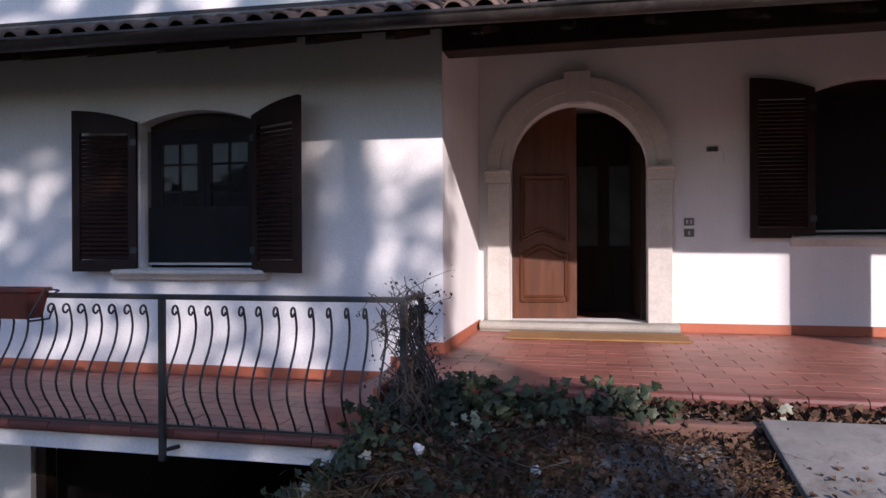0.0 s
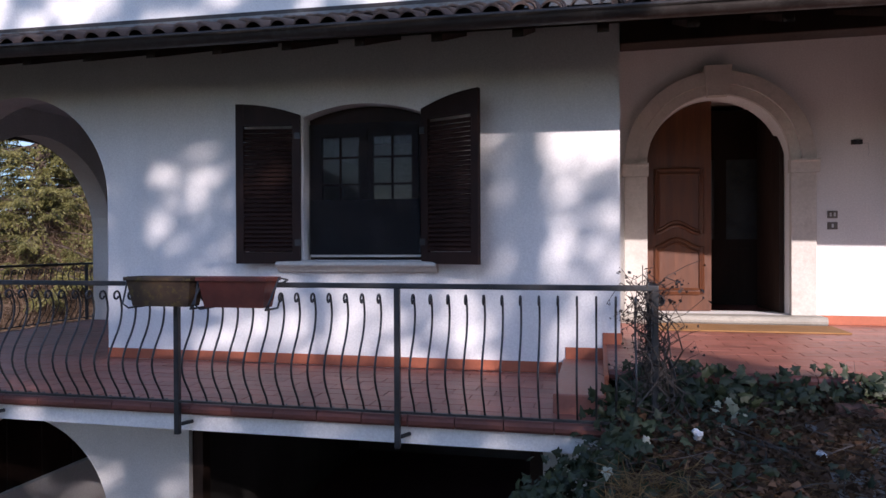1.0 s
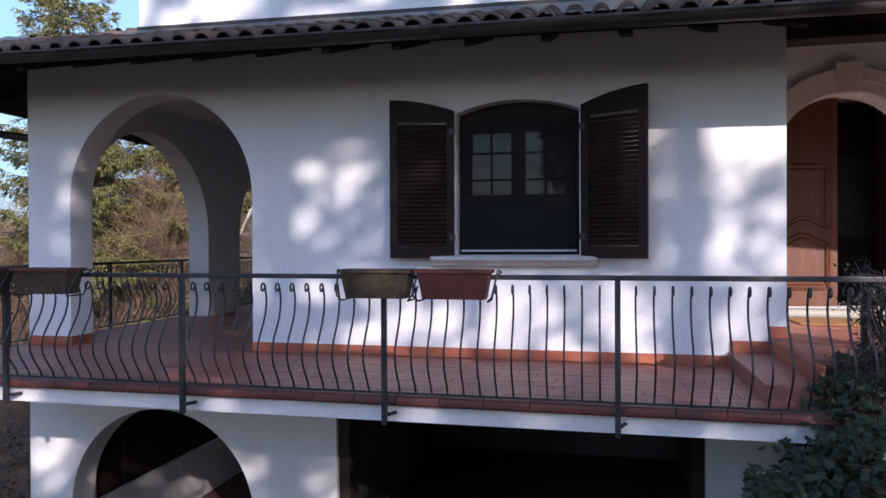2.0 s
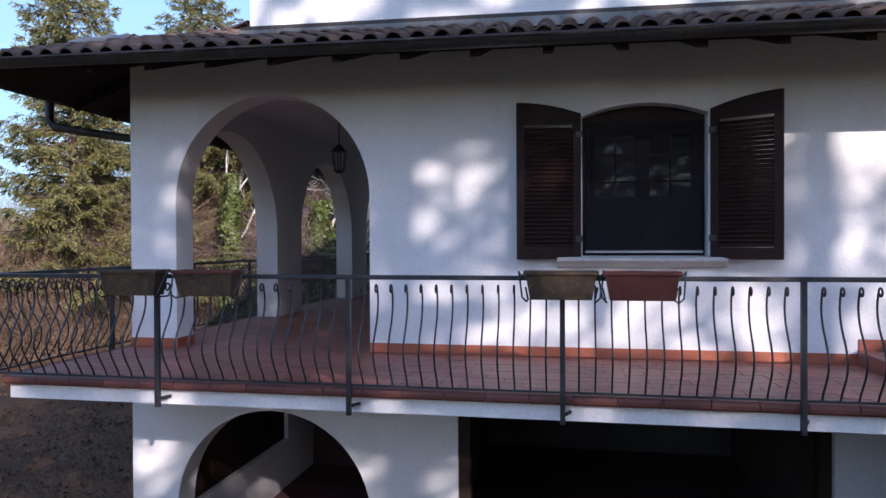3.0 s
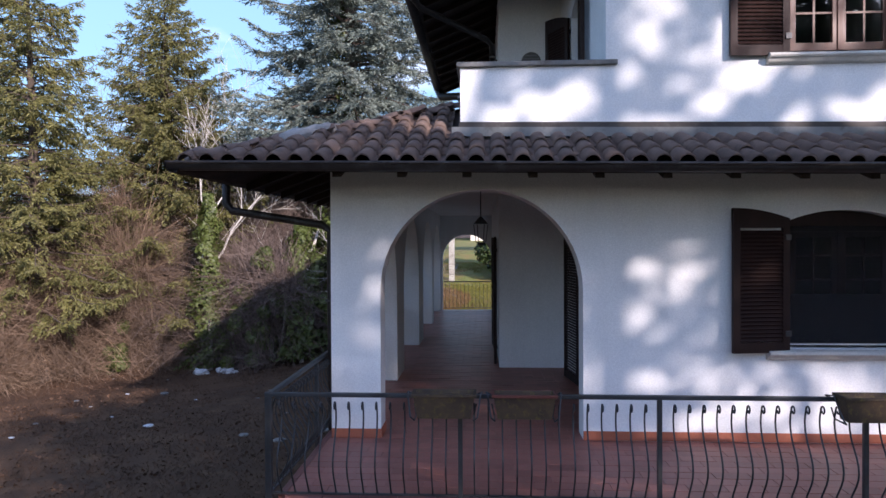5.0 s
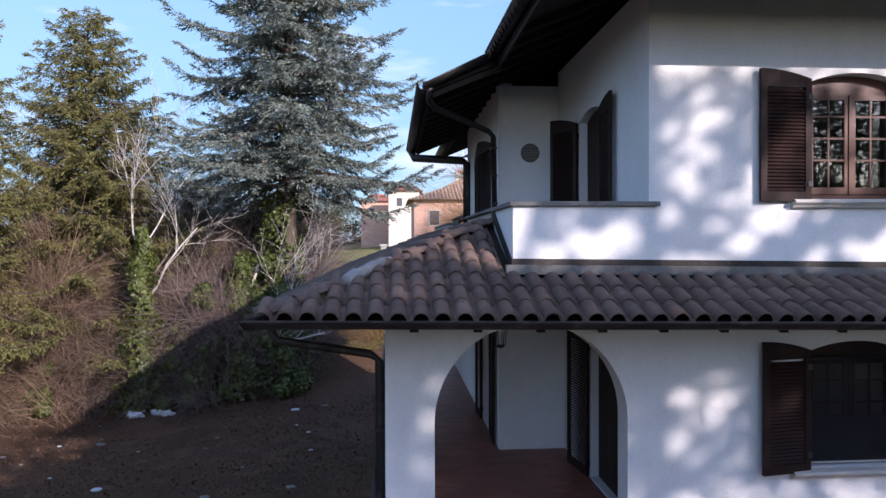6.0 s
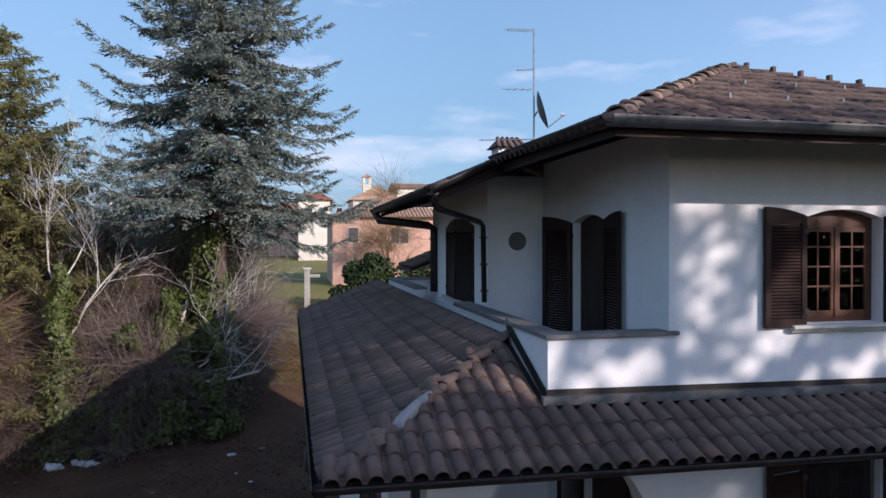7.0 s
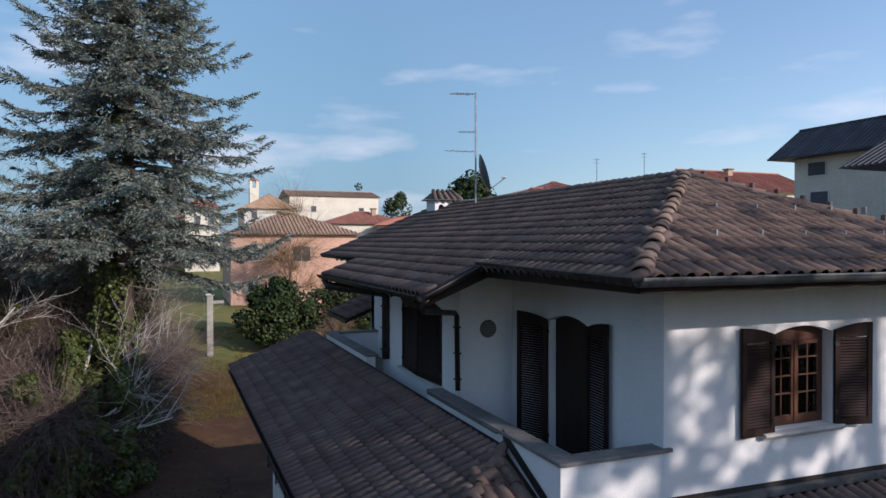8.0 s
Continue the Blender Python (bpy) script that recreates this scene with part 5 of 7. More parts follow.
def sprigs(base, direction, length, width, material, name, crossed=True):
    """Thin pointed sprigs, each one slip or two crossed ones, from arrays of places and directions."""
    n = len(base)
    d = unit(direction)
    ref = RNG.normal(size=(n, 3))
    s1 = unit(np.cross(d, ref))
    s2 = np.cross(d, s1)
    ln, wd = np.asarray(length).reshape(-1, 1), np.asarray(width).reshape(-1, 1)
    out = []
    for s in ((s1, s2) if crossed else (s1,)):
        out.append(np.stack([base, base + d * ln * 0.45 + s * wd, base + d * ln, base + d * ln * 0.45 - s * wd], axis=1))
    return quads(name, np.concatenate(out), material)


def wands(base, direction, length, width, bend, material, name, segments=4):
    """Thin curving bare twigs as narrow tapering strips that arch over under their own weight."""
    n = len(base)
    d = unit(direction)
    ln = np.asarray(length).reshape(-1, 1)
    side = unit(np.cross(d, RNG.normal(size=(n, 3))))
    sway = RNG.normal(0, 0.16, (n, 3))
    rows = []
    for i in range(segments + 1):
        s = i / segments
        p = base + d * ln * s + sway * ln * s * s + np.array((0, 0, -1.0)) * (bend * ln * s * s)
        w = np.asarray(width).reshape(-1, 1) * (1.0 - 0.75 * s)
        rows.append(np.stack([p - side * w, p + side * w], axis=1))
    pts = np.concatenate(rows, axis=1)
    k = 2 * (segments + 1)
    quad = np.array([(2 * i, 2 * i + 1, 2 * i + 3, 2 * i + 2) for i in range(segments)], dtype=np.int32)
    idx = (np.arange(n, dtype=np.int32)[:, None, None] * k + quad[None]).ravel()
    me = bpy.data.meshes.new(name)
    me.vertices.add(n * k)
    me.vertices.foreach_set("co", pts.astype(np.float32).ravel())
    me.loops.add(len(idx))
    me.loops.foreach_set("vertex_index", idx)
    me.polygons.add(len(idx) // 4)
    me.polygons.foreach_set("loop_start", np.arange(0, len(idx), 4, dtype=np.int32))
    me.update(calc_edges=True)
    me.materials.append(material)
    return me


def leaves(base, normal, size, material, name, fold=0.25):
    """Loose leaves, each a pointed quad a little folded, from arrays of places and facings."""
    n = len(base)
    nn = unit(normal)
    a = unit(np.cross(nn, RNG.normal(size=(n, 3))))
    b = np.cross(nn, a)
    sz = np.asarray(size).reshape(-1, 1)
    p = np.stack([base - a * sz * 0.5, base + b * sz * 0.42 + nn * sz * fold * 0.5, base + a * sz * 0.62 - nn * sz * 0.1, base - b * sz * 0.42 + nn * sz * fold * 0.5], axis=1)
    return quads(name, p, material)


def branch_tubes(paths, sides=4):
    """One mesh from many tapering limbs: (points, radius at start, radius at end)."""
    vs, fs = [], []
    for pts, r0, r1 in paths:
        pts = np.asarray(pts, dtype=float)
        k = len(pts)
        base = len(vs)
        for i in range(k):
            d = pts[min(i + 1, k - 1)] - pts[max(i - 1, 0)]
            d = d / (np.linalg.norm(d) + 1e-9)
            s = np.cross(d, (0.31, 0.52, 0.79))
            s = s / (np.linalg.norm(s) + 1e-9)
            u = np.cross(d, s)
            r = r0 + (r1 - r0) * i / (k - 1)
            for j in range(sides):
                t = 2 * math.pi * j / sides
                vs.append(pts[i] + r * (s * math.cos(t) + u * math.sin(t)))
        for i in range(k - 1):
            for j in range(sides):
                j2 = (j + 1) % sides
                fs.append((base + i * sides + j, base + i * sides + j2, base + (i + 1) * sides + j2, base + (i + 1) * sides + j))
    return vs, fs


def conifer(name, label, x, y, height, spread, bare, droop, tiers, material, seed, twig=0.3, density=1.0, ragged=0.4, shape=1.0, hang=0.3, needle=0.02, upturn=0.2, base=None):
    """A conifer: straight trunk, limbs that sag and turn up at the tip, flat sprays of shoots on them, and needled twigs on those."""
    rng = np.random.default_rng(seed)
    t = thing(name, label, "tree")
    z0 = gz(x, y) if base is None else base
    lean = rng.normal(0, 0.012, 2)
    spine = lambda h: np.array((x + lean[0] * h, y + lean[1] * h, z0 + h))
    vs, fs = branch_tubes([([spine(height * i / 8) for i in range(9)], height * 0.016 + 0.06, 0.015)], 8)
    ob = new("trunk", raw("trunk", vs, fs, M_BARK, True))
    ob.parent = t
    down = np.array((0, 0, -1.0))
    limbs, bs, ds, ls, ws = [], [], [], [], []
    for k in range(tiers):
        f = (k + rng.uniform(0, 1)) / tiers
        h = bare + (height - bare) * f ** 0.92
        reach = spread * ((1 - f) ** shape) * rng.uniform(1 - ragged, 1.15) + 0.25
        az = k * 2.39996 + rng.normal(0, 0.35)
        out = np.array((math.cos(az), math.sin(az), 0.0))
        side = np.array((-out[1], out[0], 0))
        rise = rng.normal(0.12, 0.12) + 0.4 * f
        sag = droop * rng.uniform(0.7, 1.25)
        sp = np.linspace(0, 1, 8)
        pts = spine(h) + out * (reach * sp)[:, None] + np.array((0, 0, 1.0)) * (reach * (rise * sp - sag * sp ** 2 + upturn * sp ** 5))[:, None] + side * (reach * rng.normal(0, 0.08) * sp ** 2)[:, None]
        limbs.append((pts, 0.016 * reach + 0.012, 0.006))
        ns = int(max(6, reach * 6.5 * density))
        s = rng.uniform(0.14, 1.0, ns) ** 0.85
        s[:3] = 1.0
        i = np.minimum((s * 7).astype(int), 6)
        p = pts[i] + (pts[i + 1] - pts[i]) * (s * 7 - i)[:, None]
        along = unit(pts[i + 1] - pts[i])
        sg = np.where(np.arange(ns) % 2, -1.0, 1.0)[:, None]
        ln = (reach * 0.34 * (1.08 - s) + 0.22) * rng.uniform(0.5, 1.2, ns)
        dv = along * rng.uniform(0.6, 1.0, (ns, 1)) + side * sg * rng.uniform(0.45, 1.0, (ns, 1)) + np.array((0, 0, 1.0)) * rng.normal(-0.25 * hang, 0.12, (ns, 1))
        dv[:3] = along[:3] + side * rng.normal(0, 0.22, (3, 1)) + np.array((0, 0, 0.15))
        ln[:3] = rng.uniform(0.25, 0.55, 3) + 0.05 * reach
        dv = unit(dv)
        for q in range(0, ns, 2):
            if reach > 1.0:
                limbs.append(([p[q], p[q] + dv[q] * ln[q] * 0.55 + down * hang * ln[q] * 0.2, p[q] + dv[q] * ln[q] + down * hang * ln[q] * 0.6], 0.011, 0.004))
        m = np.maximum(4, (ln * 11 * density).astype(int))
        r = np.repeat(np.arange(ns), m)
        n = len(r)
        u = rng.uniform(0.03, 1.0, n)
        b = p[r] + dv[r] * (ln[r] * u)[:, None] + down * (hang * 0.6 * ln[r] * u ** 2)[:, None]
        across = unit(np.cross(dv[r], np.array((0, 0, 1.0))))
        td = unit(dv[r] * rng.uniform(0.4, 0.9, (n, 1)) + across * rng.normal(0, 0.65, (n, 1)) + down * np.abs(rng.normal(hang * 0.9, 0.25, (n, 1))) + np.array((0, 0, 0.12)))
        tl = twig * rng.uniform(0.45, 1.2, n) * (1.15 - 0.45 * u)
        for j in range(3):
            bs.append(b + td * (tl * j * 0.3)[:, None])
            ds.append(td + rng.normal(0, 0.28, (n, 3)))
            ls.append(tl * 0.52)
            ws.append(needle * rng.uniform(0.7, 1.25, n))
    vs, fs = branch_tubes(limbs, 4)
    ob = tagged(new("limb_mass", raw("limb_mass", vs, fs, M_BARK)), kind="stuff")
    ob.parent = t
    me = sprigs(np.concatenate(bs), np.concatenate(ds), np.concatenate(ls), np.concatenate(ws), material, "crown", False)
    ob = tagged(new("crown", me), kind="stuff")
    ob.parent = t
    return t


def bare_tree(name, label, x, y, height, seed, material, splits=4, spread=0.55, r0=0.09, start=0.3, twig=0.004, sub=4, wobble=0.13):
    """A leafless tree by repeated forking."""
    rng = np.random.default_rng(seed)
    t = thing(name, label, "tree")
    z0 = gz(x, y) - 0.1
    paths = []

    def grow(p, d, ln, r, level):
        pts, q, dd = [p], p.copy(), d.copy()
        wob = wobble if level == splits else 0.13
        for i in range(4):
            dd = unit(dd + rng.normal(0, wob, 3) + np.array((0, 0, 0.05)))
            q = q + dd * ln / 4
            pts.append(q.copy())
        r1 = r * 0.55
        paths.append((pts, r, r1))
        if level == 0:
            return
        for k in range(sub if level > 1 else sub + 1):
            s = rng.uniform(0.35, 1.0)
            i = min(int(s * 4), 3)
            b = pts[i] + (pts[i + 1] - pts[i]) * (s * 4 - i)
            nd = unit(dd + rng.normal(0, spread, 3) + np.array((0, 0, 0.15)))
            grow(b, nd, ln * rng.uniform(0.5, 0.78), max(r1 * rng.uniform(0.5, 0.8), twig), level - 1)
    grow(np.array((x, y, z0)), np.array((rng.normal(0, 0.05), rng.normal(0, 0.05), 1.0)), height * 0.52, r0, splits)
    vs, fs = branch_tubes(paths, 4)
    ob = tagged(new("branch_mass", raw("branch_mass", vs, fs, material)), kind="stuff")
    ob.parent = t
    return t, paths


def ivy_column(parent, x, y, z0, z1, radius, count, seed, name="ivy"):
    rng = np.random.default_rng(seed)
    h = rng.uniform(0, 1, count)
    az = rng.uniform(0, 2 * math.pi, count)
    lump = 0.75 + 0.35 * np.sin(h * 17 + az * 2) + 0.25 * np.sin(h * 41 - az * 3)
    r = radius * (1.05 - 0.75 * h) * lump * np.sqrt(rng.uniform(0.35, 1.0, count))
    base = np.stack([x + r * np.cos(az), y + r * np.sin(az), z0 + (z1 - z0) * h], axis=1)
    nrm = np.stack([np.cos(az), np.sin(az), rng.uniform(-0.2, 0.9, count)], axis=1) + rng.normal(0, 0.35, (count, 3))
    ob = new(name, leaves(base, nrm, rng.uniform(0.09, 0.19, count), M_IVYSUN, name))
    ob.parent = parent
    return ob


def thicket(name, label, cx, cy, rx, ry, height, stems, seed, material, twigs=9, category="shrub"):
    """A tangle of thin leafless stems."""
    rng = np.random.default_rng(seed)
    t = thing(name, label, category)
    paths = []
    for k in range(stems):
        a, q = rng.uniform(0, 2 * math.pi), math.sqrt(rng.uniform(0, 1))
        x, y = cx + rx * q * math.cos(a), cy + ry * q * math.sin(a)
        h = height * rng.uniform(0.45, 1.05) * (1.1 - 0.5 * q)
        p = np.array((x, y, gz(x, y) - 0.05))
        d = np.array((rng.normal(0, 0.28) + 0.25 * math.cos(a) * q, rng.normal(0, 0.28) + 0.25 * math.sin(a) * q, 1.0))
        pts = [p]
        for i in range(5):
            d = unit(d + rng.normal(0, 0.16, 3) + np.array((0, 0, -0.05 * i)))
            pts.append(pts[-1] + d * h / 5)
        paths.append((pts, 0.016, 0.004))
        for j in range(twigs):
            i = rng.integers(1, 5)
            s = pts[i] + (pts[i + 1] - pts[i]) * rng.uniform(0, 1)
            dd = unit(d + rng.normal(0, 0.65, 3))
            e = s + dd * h * rng.uniform(0.12, 0.34)
            g = e + unit(dd + rng.normal(0, 0.4, 3) + np.array((0, 0, -0.3))) * h * rng.uniform(0.08, 0.2)
            paths.append(([s, e, g], 0.008, 0.0035))
    vs, fs = branch_tubes(paths, 3)
    ob = tagged(new("stem_mass", raw("stem_mass", vs, fs, material)), kind="stuff")
    ob.parent = t
    return t


def leaf_mass(name, label, cx, cy, rx, ry, height, count, seed, material, size=0.14, category="shrub", lift=0.0, clumps=0):
    """An evergreen bush: leaves clustered in uneven clumps round a few stems."""
    rng = np.random.default_rng(seed)
    t = thing(name, label, category)
    z0 = gz(cx, cy) + lift
    k = clumps or max(10, count // 260)
    cent = []
    for i in range(k):
        a, q, f = rng.uniform(0, 2 * math.pi), math.sqrt(rng.uniform(0, 1)), rng.uniform(0.08, 1.0)
        w = math.sin(math.pi * min(f * 0.8 + 0.18, 1.0)) ** 0.6
        cent.append((cx + rx * q * w * math.cos(a), cy + ry * q * w * math.sin(a), z0 + height * f * (1.0 - 0.25 * q)))
    cent = np.array(cent)
    pick = rng.integers(0, k, count)
    off = unit(rng.normal(size=(count, 3))) * (rng.uniform(0.45, 1.0, count) ** 0.5)[:, None]
    rad = rng.uniform(0.5, 1.0, k) * min(rx, height) * 0.36
    base = cent[pick] + off * rad[pick][:, None]
    base[:, 2] = np.maximum(base[:, 2], z0 + 0.03)
    ob = new("foliage", leaves(base, off + rng.normal(0, 0.4, (count, 3)) + np.array((0, 0, 0.3)), rng.uniform(0.6, 1.2, count) * size, material, "foliage"))
    tagged(ob, kind="stuff")
    ob.parent = t
    vs, fs = branch_tubes([([(cx, cy, z0 - 0.1), (c[0] * 0.5 + cx * 0.5, c[1] * 0.5 + cy * 0.5, z0 + (c[2] - z0) * 0.6), c], 0.03, 0.008) for c in cent[:30]], 4)
    ob = tagged(new("stem_mass", raw("stem_mass", vs, fs, M_BARK)), kind="stuff")
    ob.parent = t
    return t


# west garden
t_cedar = conifer("cedar_tree", "tall grey-green cedar with drooping layered limbs", -14.0, 30.6, 27.0, 6.1, 8.8, 0.52, 300, M_CEDAR, 3, 0.36, 1.5, 0.6, 0.75, 0.34, 0.025, 0.3)
ivy_column(t_cedar, -14.0, 30.5, -3.0, 17.0, 1.7, 9000, 33)
conifer("spruce_tree", "dark green spruce with a pointed top", -23.4, 32.6, 18.0, 5.9, 3.0, 0.34, 300, M_SPRUCE, 5, 0.38, 1.3, 0.4, 0.75, 0.75, 0.027, 0.18)
conifer("spruce_tree", "tall yellow-green spruce at the garden edge", -26.2, 26.4, 19.5, 3.6, 3.0, 0.36, 270, M_SPRUCE, 8, 0.36, 1.4, 0.5, 0.7, 0.8, 0.027, 0.2)
conifer("spruce_tree", "spruce standing behind the others", -37.5, 40.0, 17.0, 5.0, 1.0, 0.35, 160, M_SPRUCE, 9, 0.45, 0.8, 0.45, 0.9, 0.7, 0.036, 0.15)
t_birch, _ = bare_tree("birch_tree", "bare white-barked birch with an ivy-covered trunk", -19.5, 27.8, 14.5, 21, M_BIRCH, 4, 0.5, 0.12, sub=4, twig=0.007, wobble=0.03)
ivy_column(t_birch, -19.5, 27.75, -3.3, 4.3, 1.1, 5200, 31)
t_second, _ = bare_tree("bare_tree", "bare pale-limbed tree wrapped in ivy", -15.6, 28.5, 12.0, 26, M_BIRCH, 4, 0.7, 0.13, sub=4, twig=0.006)
ivy_column(t_second, -15.6, 28.4, -3.0, 3.0, 1.35, 5200, 32)
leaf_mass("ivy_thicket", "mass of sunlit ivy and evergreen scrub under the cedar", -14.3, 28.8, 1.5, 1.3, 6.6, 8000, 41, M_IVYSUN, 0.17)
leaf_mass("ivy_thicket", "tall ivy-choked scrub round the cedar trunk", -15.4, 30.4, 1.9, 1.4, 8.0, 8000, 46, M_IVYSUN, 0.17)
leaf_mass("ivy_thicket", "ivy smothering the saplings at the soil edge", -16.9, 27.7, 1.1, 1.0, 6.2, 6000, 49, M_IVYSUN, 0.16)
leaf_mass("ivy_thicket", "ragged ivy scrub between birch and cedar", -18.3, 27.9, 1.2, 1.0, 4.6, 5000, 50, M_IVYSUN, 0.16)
leaf_mass("ivy_thicket", "dark evergreen scrub beneath the trees", -17.4, 30.4, 2.4, 1.5, 3.6, 5000, 42, M_HEDGE, 0.17)
leaf_mass("ivy_thicket", "dark ivy scrub behind the brown bushes", -27.4, 30.6, 2.6, 1.4, 7.0, 5000, 47, M_HEDGE, 0.2, clumps=60)
leaf_mass("ivy_thicket", "low dark scrub at the foot of the spruce", -30.6, 27.6, 2.6, 1.4, 5.0, 4500, 48, M_HEDGE, 0.2, clumps=60)
leaf_mass("evergreen_shrub", "low green shrub at the edge of the soil", -23.6, 27.6, 1.3, 1.1, 2.6, 3500, 43, M_IVYSUN, 0.15)
for k, (x, y, h) in enumerate(((-17.2, 33.5, 13), (-18.6, 34.8, 14), (-20.4, 33.8, 13.5), (-22.0, 35.2, 14), (-25.6, 35.5, 14), (-27.6, 34.0, 13), (-29.5, 33.0, 12), (-14.6, 36.4, 8.5))):
    bare_tree("bare_tree", "leafless grey tree in the scrub", x, y, h, 60 + k, M_TWIGGREY, 4, 0.5, 0.09, sub=4)
for k, (x, y, rx, h, n) in enumerate(((-27.5, 27.8, 2.6, 4.6, 150), (-24.6, 30.2, 2.4, 5.2, 150), (-31.5, 26.0, 3.2, 4.2, 160), (-22.0, 31.0, 2.0, 4.4, 110), (-29.0, 31.5, 3.2, 6.0, 150), (-19.0, 32.0, 2.6, 5.0, 130), (-36.0, 29.0, 4.0, 5.0, 140), (-15.0, 33.0, 2.4, 4.0, 100))):
    thicket("bramble_thicket", "tangled brown leafless brambles and saplings", x, y, rx, rx * 0.7, h, n, 80 + k, M_TWIG)


def brush(name, label, cx, cy, rx, ry, height, count, seed, material, base_ring=0.0):
    """Dense fine twigs of a leafless bush, spraying up and outwards in uneven bunches."""
    rng = np.random.default_rng(seed)
    t = thing(name, label, "shrub")
    k = max(12, count // 180)
    a, q = rng.uniform(0, 2 * math.pi, k), np.sqrt(rng.uniform(0, 1, k))
    cx_, cy_ = cx + rx * q * np.cos(a), cy + ry * q * np.sin(a)
    cz = np.array([gz(u, v) for u, v in zip(cx_, cy_)]) + height * rng.uniform(0.0, 0.75, k) * (1.05 - 0.5 * q)
    lean = np.stack([np.cos(a) * q * 0.7 + rng.normal(0, 0.35, k), np.sin(a) * q * 0.7 + rng.normal(0, 0.35, k), np.full(k, 0.62)], 1)
    pick = rng.integers(0, k, count)
    ln = rng.uniform(0.35, 1.0, count) * height * 0.36
    base = np.stack([cx_[pick], cy_[pick], cz[pick]], 1) + rng.normal(0, 0.3, (count, 3)) * np.array((1, 1, 0.5))
    d = lean[pick] + rng.normal(0, 0.72, (count, 3))
    ob = new("twig_mass", wands(base, d, ln * 1.25, rng.uniform(0.006, 0.014, count), rng.uniform(0.0, 0.5, (count, 1)), material, "twig_mass"))
    ob.parent = t
    tagged(ob, kind="stuff")
    return t


for k, (x, y, rx, h, n, m) in enumerate(((-28.2, 25.0, 2.2, 7.0, 9000, M_TWIG), (-32.0, 24.0, 3.0, 7.0, 8000, M_TWIG), (-24.2, 29.6, 1.9, 11.0, 8500, M_TWIG), (-26.4, 27.4, 1.8, 9.5, 8500, M_TWIG), (-21.9, 30.0, 1.5, 7.5, 7000, M_TWIGGREY),
                                        (-30.5, 29.0, 3.0, 7.0, 8000, M_TWIGGREY), (-17.4, 31.6, 2.0, 6.5, 6000, M_TWIGGREY), (-36.5, 27.0, 3.5, 6.0, 8000, M_TWIG), (-14.6, 32.0, 1.4, 4.6, 4000, M_TWIGGREY), (-40.0, 33.0, 5.0, 8.0, 8000, M_TWIGGREY), (-16.6, 28.2, 1.5, 7.5, 2600, M_TWIGGREY), (-18.2, 29.2, 1.5, 8.0, 3200, M_TWIGGREY))):
    brush("leafless_bush", "dense leafless brown bush at the garden edge", x, y, rx, rx * 0.7, h, n, 400 + k, m)
for k, (x, y, h) in enumerate(((-17.0, 33.0, 9.5), (-19.0, 34.2, 11.5), (-21.2, 34.0, 11.5), (-16.2, 36.0, 10.0), (-24.0, 33.6, 10.5))):
    brush("leafless_bush", "tall purple-brown leafless saplings crowding the garden edge", x, y, 1.7, 1.2, h, 8000, 620 + k, M_TWIGGREY)
for k, (x, y, h) in enumerate(((-18.6, 40.0, 12.5), (-22.5, 41.0, 12.5), (-15.8, 39.0, 10.0), (-27.0, 42.0, 13.0), (-33.0, 40.0, 12.0), (-30.0, 46.0, 15.0), (-38.0, 44.0, 14.0), (-47.0, 42.0, 14.0), (-25.0, 50.0, 13.0), (-55.0, 44.0, 15.0), (-20.0, 47.0, 10.0), (-64.0, 40.0, 14.0), (-36.0, 52.0, 16.0))):
    brush("bare_copse", "hazy bare copse at the end of the garden", x, y, 4.5, 3.0, h, 7000, 520 + k, M_TWIGGREY)
for k, (x, y, r, h) in enumerate(((-16.4, 34.6, 2.4, 8.4), (-19.6, 36.0, 2.6, 9.4), (-15.2, 33.0, 1.2, 5.6), (-22.8, 37.0, 2.6, 9.0), (-26.6, 38.0, 2.8, 8.6), (-30.5, 38.0, 3.2, 8.0), (-36.0, 37.0, 3.6, 8.0))):
    leaf_mass("ivy_thicket", "dark ivy-laden thicket behind the trees", x, y, r, 1.4, h, 6000, 470 + k, M_HEDGE, 0.22, clumps=70)
    brush("leafless_bush", "grey-brown bare saplings among the ivy", x + 0.8, y + 1.0, r, 1.2, h * 1.2, 8000, 490 + k, M_TWIGGREY)
brush("dry_shrub", "low reddish-brown leafless shrub by the lawn", -12.9, 34.8, 1.1, 0.9, 2.3, 3500, 95, M_TWIG)
leaf_mass("laurel_bush", "large round dark laurel bush on the lawn", -5.3, 46.5, 2.7, 2.2, 5.2, 11000, 44, M_HEDGE, 0.24)
leaf_mass("hedge", "row of clipped green hedge", 1.0, 50.5, 5.0, 1.2, 3.6, 9000, 45, M_HEDGE, 0.22, clumps=60)
thicket("dry_shrub", "bare pinkish shrub by the laurel", -1.6, 45.5, 1.1, 1.0, 2.6, 90, 96, M_TWIG, 12)
bare_tree("bare_tree", "spreading leafless tree before the pink house", -2.6, 56.5, 7.0, 71, M_TWIG, 4, 0.75, 0.16, sub=4)
brush("willow_tree", "leafless willow with a haze of fine olive twigs", -2.4, 57.0, 1.9, 1.2, 12.5, 1500, 97, M_STRAW)
bare_tree("bare_tree", "slender bare willow trunk among its own twigs", -2.4, 57.2, 9.0, 72, M_TWIG, 3, 0.45, 0.12, sub=4)


